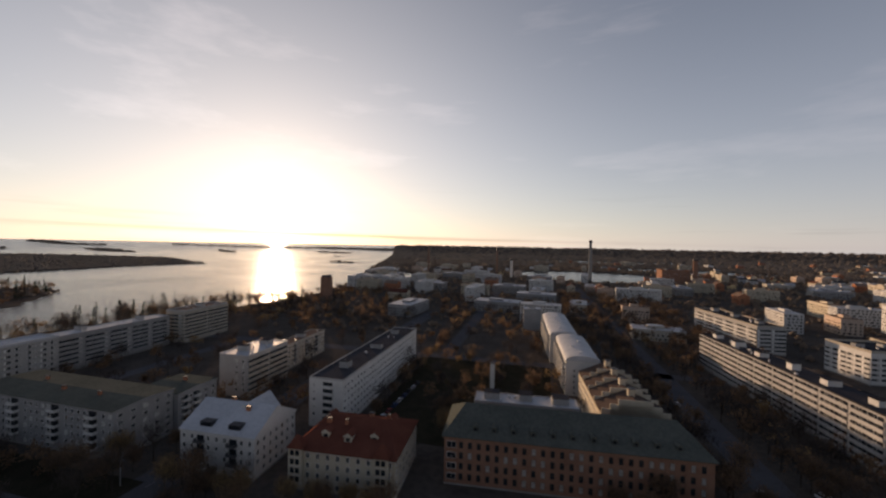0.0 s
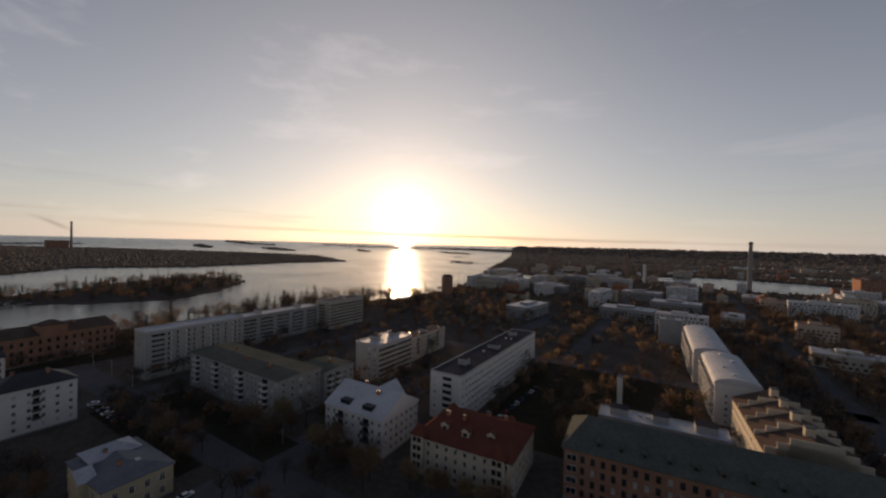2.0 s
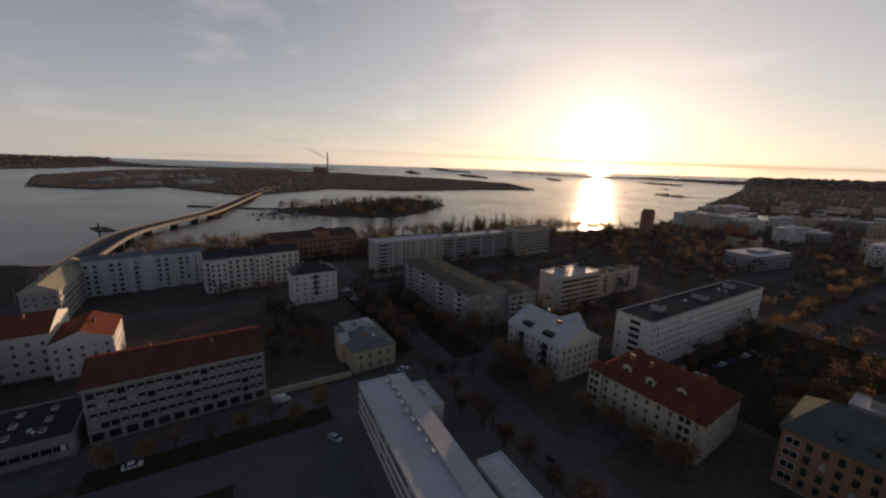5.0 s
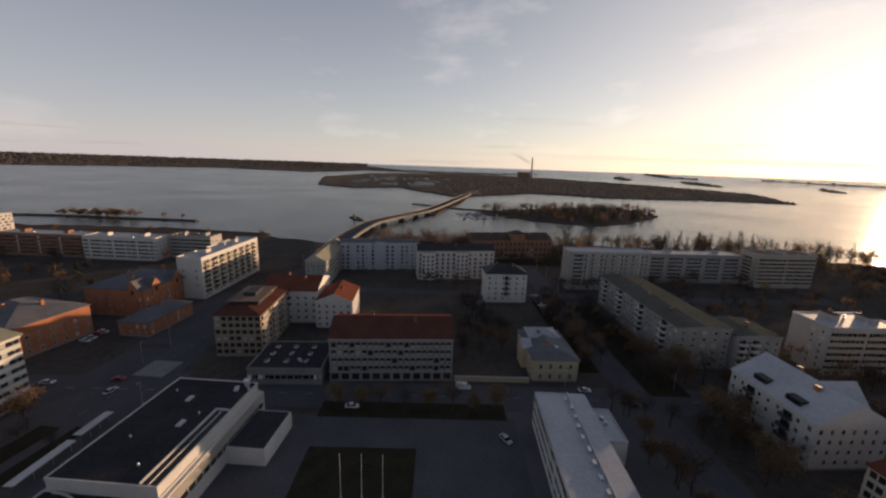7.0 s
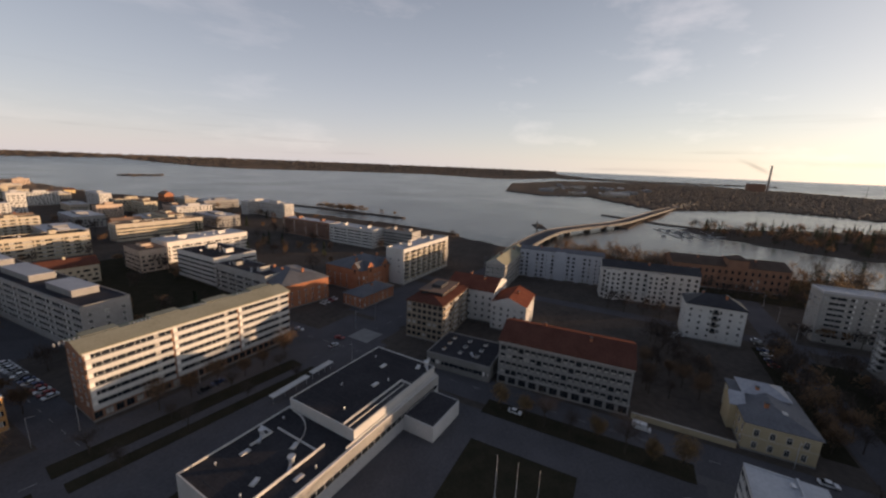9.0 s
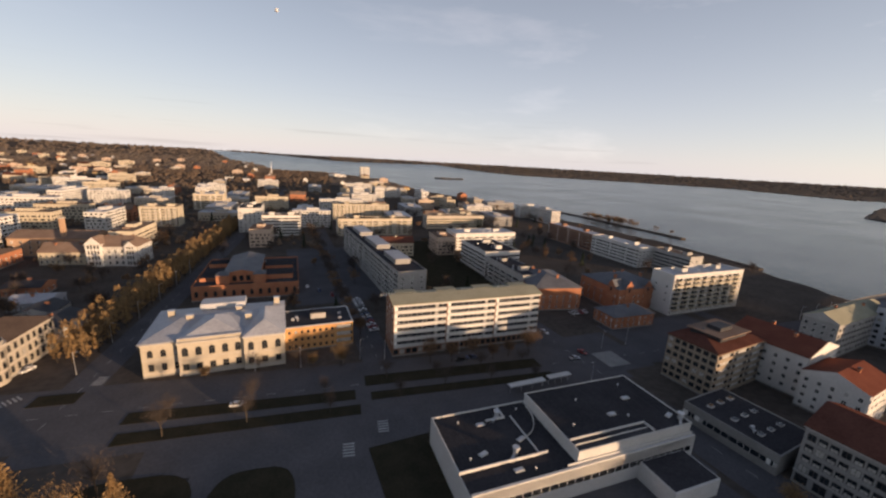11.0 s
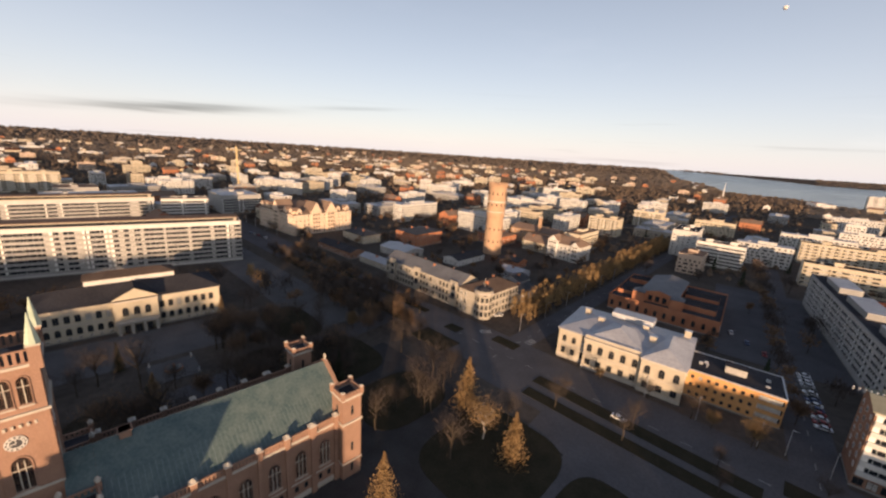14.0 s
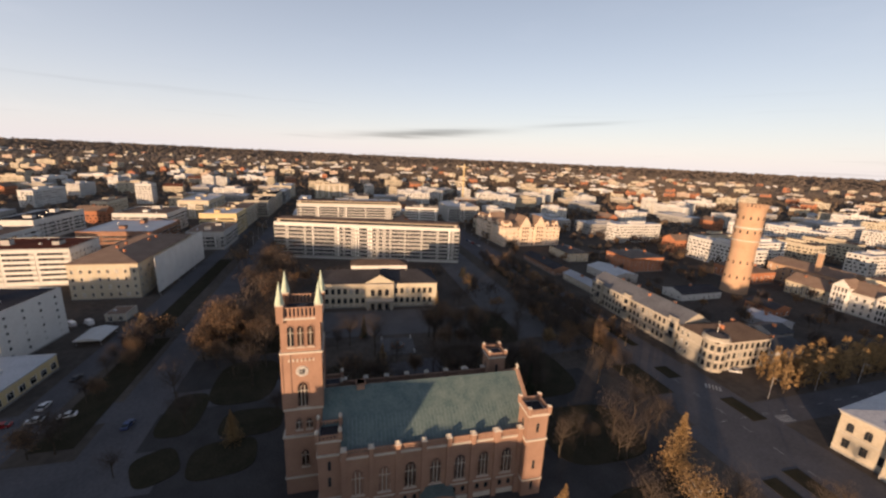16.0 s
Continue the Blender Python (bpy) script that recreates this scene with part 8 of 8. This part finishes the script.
yard_rows = [(62, -98, 70, -72, 3, ("bare",)), (-52, -124, -100, -117, 6, ("bare", "brown")), (-300, 2, -300, 110, 14, ("bare", "brown")), (-232, -10, -232, 60, 8, ("bare",)), (-214, 66, -140, 70, 14, ("bare", "brown")), (-240, 80, -240, 145, 9, ("bare", "brown")), (-200, 14, -160, 34, 9, ("bare",)), (-128, 76, -126, 200, 16, ("bare", "brown")), (-108, 96, -106, 230, 16, ("bare", "brown")),
                              (-100, 64, -40, 64, 7, ("bare", "brown")), (-115, 92, -80, 92, 6, ("brown", "gold")), (-72, 96, -36, 97, 6, ("gold", "brown")), (-110, 60, -96, 92, 5, ("bare", "brown")), (-33, -150, -36, -400, 20, ("bare", "brown")),
                              (-80, -165, -84, -330, 14, ("brown", "bare")), (56, 100, 60, 330, 20, ("brown", "bare")), (86, 110, 84, 330, 20, ("bare", "brown")), (-68, 150, -72, 400, 22, ("bare", "gold", "brown"))]
for k_row, (x0, y0, x1, y1, n, ks) in enumerate(street_rows + yard_rows):
    for i in range(n):
        t = (i + 0.5) / n
        plant(random.choice(ks), x0 + (x1 - x0) * t + random.uniform(-1.2, 1.2), y0 + (y1 - y0) * t + random.uniform(-1.2, 1.2), random.uniform(0.5, 0.72) if k_row < 5 else random.uniform(0.7, 1.05))
for i in range(300):       # the waterfront
    y = random.uniform(-60, 430)
    x = -385 + random.uniform(8, 60) + (max(0, y - 320) * 0.35)
    if free(x, y, 1):
        plant(random.choice(("bare", "brown", "bare", "gold", "spruce") if y > 120 else ("bare", "brown", "brown")), x, y, random.uniform(1.1, 1.8))
for i in range(760):       # yards between the blocks
    x, y = random.uniform(-330, 130), random.uniform(96, 560)
    if free(x, y, 2) and abs(x) + y > 120:
        plant(random.choice(("bare", "brown", "bare", "brown", "brown", "gold")), x, y, random.uniform(0.65, 1.1))
for i in range(420):       # the dark wooded yards between the brick building and the long slab
    x, y = random.uniform(30, 150), random.uniform(100, 620)
    if free(x, y, 1):
        plant(random.choice(("brown", "bare", "brown")), x, y, random.uniform(0.8, 1.25))
for i in range(330):
    x, y = random.uniform(-380, 60), random.uniform(-600, -160)
    if free(x, y, 2):
        plant(random.choice(("bare", "brown", "bare", "brown", "spruce")), x, y, random.uniform(0.6, 1.0))
for i in range(300):
    x, y = random.uniform(75, 460), random.uniform(-420, -180)
    if free(x, y, 2):
        plant(random.choice(("bare", "brown", "bare", "brown")), x, y, random.uniform(0.5, 0.9))
for i in range(26):
    x, y = random.uniform(-124, -60), random.uniform(56, 98)
    if free(x, y, 1):
        plant(random.choice(("bare", "brown", "bare")), x, y, random.uniform(0.6, 0.9))
for i in range(14):
    x, y = -170 + random.uniform(-8, 26), 10 + random.uniform(-2, 24)
    if free(x, y, 2):
        plant(random.choice(("bare", "brown")), x, y, 0.7)
for i in range(60):        # the breakwater grove and the rocky islet
    plant(random.choice(("brown", "gold", "brown")), -483 + random.gauss(0, 4), -425 + random.gauss(0, 32), random.uniform(0.6, 1.1), 0.3)
for i in range(420):       # the wooded island by the marina
    x, y = random.uniform(-800, -540), random.uniform(60, 410)
    if signed(np.array([x]), np.array([y]), LANDS[3])[0] > 8:
        plant(random.choice(("spruce", "spruce", "bare", "brown", "brown")), x, y, random.uniform(0.9, 1.4), -0.2)


# the 300 trees nearest to the square are trees of their own; those past them are groves
PLANTED.sort(key=lambda p: math.hypot(p[1], p[2]))
used = set()
for kind, x, y, z, scale in PLANTED[:300]:
    t = random.choice(kinds[kind])
    turned = pose(x, y, z, 0, 0, random.uniform(0, 360))
    if t.name not in used:
        used.add(t.name)
        t.matrix_basis = turned
        t.scale = (scale,) * 3
    else:
        copy_thing(t, turned).scale = (scale,) * 3
for family in kinds.values():
    for t in family:
        if t.name not in used:
            for part_ in list(t.children):
                bpy.data.objects.remove(part_)
            bpy.data.objects.remove(t)
grove = {"gold": [], "brown": [], "bare": [], "needle": []}
trunks = Mesh(M["bark"])
for kind, x, y, z, scale in PLANTED[300:]:
    h = scale * {"bare": 13, "brown": 10.5, "gold": 9.5, "birch": 12, "larch": 15, "spruce": 14.5, "slim": 11}[kind]
    limb(trunks, (x, y, z - 0.3), (x, y, z + h * 0.7), h * 0.02, h * 0.006, 5)
    n = 200
    if kind == "slim":
        u = rng.uniform(0.15, 1, n)
        r, a = h * 0.15 * np.sin(u * math.pi * 0.95) ** 0.6 * np.sqrt(rng.uniform(0.05, 1, n)), rng.uniform(0, 6.28, n)
        pts = np.stack([x + r * np.cos(a), y + r * np.sin(a), z + u * h], 1)
    elif kind == "spruce" or kind == "larch":
        zz = h * (0.1 + 0.9 * rng.uniform(0, 1, n) ** 1.2)
        r, a = (h - zz) * 0.22 * np.sqrt(rng.uniform(0.1, 1, n)), rng.uniform(0, 6.28, n)
        pts = np.stack([x + r * np.cos(a), y + r * np.sin(a), z + zz], 1)
    else:
        k = rng.normal(size=(9, 3)) * h * np.array([0.17, 0.17, 0.13]) + np.array([x, y, z + h * 0.68])
        pts = k[rng.integers(0, 9, n)] + rng.normal(size=(n, 3)) * h * 0.085
    grove["needle" if kind == "spruce" else "gold" if kind in ("gold", "birch", "larch", "slim") else kind].append(pts)
tagged(new("grove_trunks", trunks.data("grove_trunks")), "dark trunks of the street and garden trees farther off", "trees", kind="stuff")
for name, size, mat, thin, label in (("gold", 0.42, "leaf_gold", 0.75, "golden crowns of trees farther off"), ("brown", 0.46, "leaf_brown", 0.75, "rust-brown crowns of trees farther off"),
                                     ("bare", 1.1, "twig", 0.12, "bare twiggy crowns of trees farther off"), ("needle", 0.6, "needle", 0.5, "dark spruce crowns farther off")):
    if grove[name]:
        tagged(new("grove_" + name, scatter_leaves("grove_" + name, np.concatenate(grove[name]), size, M[mat], thin)), label, "trees", kind="stuff")

# ---------------------------------------------------------------- the far town
def far_house(w, d, h, wall, roof, pitched, label):
    q = Mesh(M[wall], M[roof], M["glass"])
    q.box(-w / 2, -d / 2, -1, w / 2, d / 2, h)
    n = max(1, int((h - 0.6) / 2.9))
    for k in range(n):
        z = 1.3 + 2.9 * k
        for s in (-1, 1):
            for half, other, flip in ((w / 2, d / 2, False), (d / 2, w / 2, True)):
                u = -half + 1.2
                while u < half - 1.8:
                    ln = random.choice((1.4, 1.4, 1.8, 3.2))
                    p = [(u, s * (other + 0.04)), (min(u + ln, half - 0.6), s * (other + 0.04))]
                    if flip:
                        p = [(c, a) for a, c in p]
                    q.face([(*p[0], z), (*p[1], z), (*p[1], z + 1.4), (*p[0], z + 1.4)], 2)
                    u += ln + random.choice((1.4, 1.7, 2.2))
    if pitched:
        q.gable(-w / 2, -d / 2, w / 2, d / 2, h, min(w, d) * 0.32, "x" if w >= d else "y", 1, 0, 0.5)
        q.box(-0.6, -0.6, h, 0.6, 0.6, h + min(w, d) * 0.32 + 1.4, 0)
    else:
        q.box(-w / 2 - 0.1, -d / 2 - 0.1, h, w / 2 + 0.1, d / 2 + 0.1, h + 0.5, 0, 1)
        q.box(-w / 5, -d / 5, h + 0.5, w / 8, d / 6, h + 2.8, 0, 1)
        q.box(w / 4, -d / 6, h + 0.5, w / 4 + 2, d / 8, h + 1.8, 1)
    return q.data("far_house"), label


LOOKS = []
for w, d, h, wl, rf, pt, lb in ((42, 15, 17, "cream", "roof_brown", False, "cream apartment house with flat roof in the distant town"), (58, 14, 19, "white", "roof_grey", False, "long white apartment slab in the distant town"),
                                (26, 16, 15, "rose_block", "roof_brown", False, "pale rose apartment house in the distant town"), (40, 15, 18, "white", "roof_grey", False, "white apartment house in the distant town"),
                                (24, 14, 12, "brick", "roof_brown", True, "brick house with brown roof in the distant town"), (28, 13, 11, "cream", "roof_rust", True, "cream house with red roof in the distant town"),
                                (40, 20, 9, "beige", "roof_grey", False, "low pale hall in the distant town"), (18, 12, 8, "white", "roof_black", True, "white house with dark gable roof in the distant town"),
                                (16, 10, 6, "yellow", "roof_rust", True, "small yellow house in the distant town"), (14, 10, 6, "white", "roof_grey", True, "small white house in the distant town"),
                                (18, 16, 26, "white", "roof_grey", False, "white tower block in the distant town"), (52, 26, 12, "grey", "roof_grey", False, "grey commercial block in the distant town"), (60, 22, 9, "white", "roof_grey", False, "long white industrial hall in the distance")):
    LOOKS.append((*far_house(w, d, h, wl, rf, pt, lb), w, d, h))


def r_near(x, y):
    return math.hypot(x, y)


CENTRE = [0, 0, 1, 1, 2, 3, 3, 4, 5, 6, 10, 11, 11, 4, 6, 3]
SUBURB = [4, 5, 7, 7, 8, 9, 9, 2, 6, 12, 0]
FAR = []
count = 0
cell = 47
cand = [(x, y) for x in range(-420, 3300, cell) for y in range(-2700, 2400, cell)]
random.shuffle(cand)
cx_ = np.array([c[0] for c in cand], float)
cy_ = np.array([c[1] for c in cand], float)
sd_all = shore(cx_, cy_)
town_trees = []
for (x, y), sd_ in zip(cand, sd_all):
    r = math.hypot(x, y)
    if x < -225 and -440 < y < 560 or x < 60 and 0 < y and r_near(x, y) < 400:
        continue
    if sd_ < 26 or r < 300 or (y > 500 and x < -120 and r > 1500):
        continue
    az = math.degrees(math.atan2(-x, y)) % 360
    p = 0.86 if r < 800 else 0.62 if r < 1300 else 0.34 if r < 1900 else 0.12
    if 165 < az < 195 and r > 900:
        p *= 0.45
    if az > 330 or az < 40:
        p *= 0.9 if r < 1300 else 0.4
    x, y = x + random.uniform(-6, 6), y + random.uniform(-6, 6)
    if random.random() > p or count > 1050:
        town_trees.append((x, y))
        continue
    k = random.choice(CENTRE if r < 950 else SUBURB)
    me, lb, w, d, h = LOOKS[k]
    a = random.choice((0, 90)) - 6
    hw, hd = (w / 2, d / 2) if a < 45 else (d / 2, w / 2)
    if not (free(x, y, min(hw, hd) + 1, False) and free(x + hw, y + hd, 1) and free(x - hw, y - hd, 1) and free(x + hw, y - hd, 1) and free(x - hw, y + hd, 1)):
        town_trees.append((x, y))
        continue
    zz = float(land_height(np.array([x]), np.array([y]), np.array([r]))[0])
    FAR.append((r, me, lb, pose(x, y, zz, 0, 0, a)))
    FOOT.append((x, y, hw, hd, 0))
    count += 1


FAR.sort(key=lambda p: p[0])
for r, me, lb, m in FAR[:290]:
    ob = new("far_house", me)
    ob.matrix_basis = m
    tagged(ob, lb, "house", "houses of the distant town")
mats = sorted({m_.name for f_ in FAR for m_ in f_[1].materials})
suburb = Mesh(*[bpy.data.materials[n] for n in mats])
for r, me, lb, m in FAR[290:]:
    k = len(suburb.v)
    suburb.v += [tuple(m @ v.co) for v in me.vertices]
    suburb.f += [tuple(k + i for i in p.vertices) for p in me.polygons]
    suburb.m += [mats.index(me.materials[p.material_index].name) for p in me.polygons]
tagged(new("distant_suburb", suburb.data("distant_suburb")), "pale houses and halls of the distant suburbs", "houses", kind="stuff")


# ---------------------------------------------------------------- far woods
def clumps(name, pts, sizes, tall, label, mat="forest"):
    """Thousands of rounded tree crowns, far off, in one mesh."""
    n = len(pts)
    base = np.array([(0.8, 0, 0), (0, 0.8, 0), (-0.8, 0, 0), (0, -0.8, 0), (0.75, 0.75, 0.55), (-0.75, 0.75, 0.5), (-0.75, -0.75, 0.55), (0.75, -0.75, 0.5), (0, 0, 1.0)], float)
    v = base[None] * (sizes[:, None, None] * np.array([1, 1, tall])) * rng.uniform(0.7, 1.3, (n, 9, 1))
    ang = rng.uniform(0, 6.28, n)
    c, s = np.cos(ang)[:, None], np.sin(ang)[:, None]
    v = np.stack([v[..., 0] * c - v[..., 1] * s, v[..., 0] * s + v[..., 1] * c, v[..., 2]], -1) + pts[:, None, :]
    tri = [(0, 4, 7), (1, 5, 4), (2, 6, 5), (3, 7, 6), (4, 5, 8), (5, 6, 8), (6, 7, 8), (7, 4, 8)]
    f = (np.arange(n)[:, None, None] * 9 + np.array(tri)[None]).reshape(-1, 3)
    me = bpy.data.meshes.new(name)
    me.from_pydata(v.reshape(-1, 3).tolist(), [], f.tolist())
    me.materials.append(M[mat])
    me.shade_smooth()
    return tagged(new(name, me), label, "forest", kind="stuff")


def wooded(n, r0, r1, a0, a1, keep, size):
    r = np.sqrt(rng.uniform(r0 ** 2, r1 ** 2, n)) if r1 < 2500 else np.exp(rng.uniform(np.log(r0), np.log(r1), n))
    a = np.radians(rng.uniform(a0, a1, n))
    x, y = -np.sin(a) * r, np.cos(a) * r
    sd = shore(x, y)
    ok = sd > keep
    x, y, r = x[ok], y[ok], r[ok]
    z = land_height(x, y, r)
    return np.stack([x, y, z], 1), size * (0.6 + r / 2600) * rng.uniform(0.7, 1.25, len(x))


pts, sz = wooded(26000, 1050, 4900, 96, 172, 6, 4.2)
clumps("far_forest", pts, sz * 1.3, 0.55, "brown and dark green woods across the bay")
pts, sz = wooded(30000, 950, 3600, 40, 118, 8, 3.6)
inside_p = signed(pts[:, 0], pts[:, 1], LANDS[2]) > 5
pts, sz = pts[inside_p], sz[inside_p]
clumps("island_forest", pts, sz * 0.8, 1.25, "dark mixed woods on the large island")
pts, sz = wooded(9000, 700, 4900, 20, 75, 2, 3.6)
clumps("skerry_woods", pts, sz, 1.1, "low dark woods on skerries and far headlands")
pts, sz = wooded(22000, 2750, 4700, 19, 104, 2, 3.4)
clumps("strait_woods", pts, sz, 0.6, "thin dark wooded strips far out in the strait")
pts, sz = wooded(30000, 1500, 4900, 180, 392, 10, 4.6)
clumps("mainland_forest", pts, sz * 1.3, 0.75, "russet and dark woods round the distant town")
pts, sz = wooded(34000, 330, 1900, 172, 398, 16, 3.3)
ok = np.array([free(p[0], p[1], 2) for p in pts])
clumps("town_trees", pts[ok], sz[ok], 1.6, "rust-brown garden and street trees of the distant town", "town_leaf")
# sheds, tanks and warehouses on the large island
for i in range(26):
    x, y = -1330 - random.uniform(0, 700), random.uniform(-380, 60)
    if signed(np.array([x]), np.array([y]), LANDS[2])[0] > 25:
        me, lb, w, d, h = LOOKS[random.choice((6, 12, 9, 11))]
        ob = new("warehouse", me)
        ob.matrix_basis = pose(x, y, 0, 0, 0, random.choice((10, 100)))
        tagged(ob, "white harbour warehouse on the large island", "warehouse", "warehouses on the island")

# the moon, far off in the southern sky
me = bpy.data.meshes.new("moon")
bm = bmesh.new()
bmesh.ops.create_icosphere(bm, subdivisions=3, radius=17)
bm.to_mesh(me)
bm.free()
me.materials.append(M["white"])
moon = new("moon", me)
moon.matrix_basis = pose(-28.6 * 4.4, -991.9 * 4.4, 78 + 299.5 * 4.4)
tagged(moon, "small pale moon in the evening sky", "moon", kind="structure")
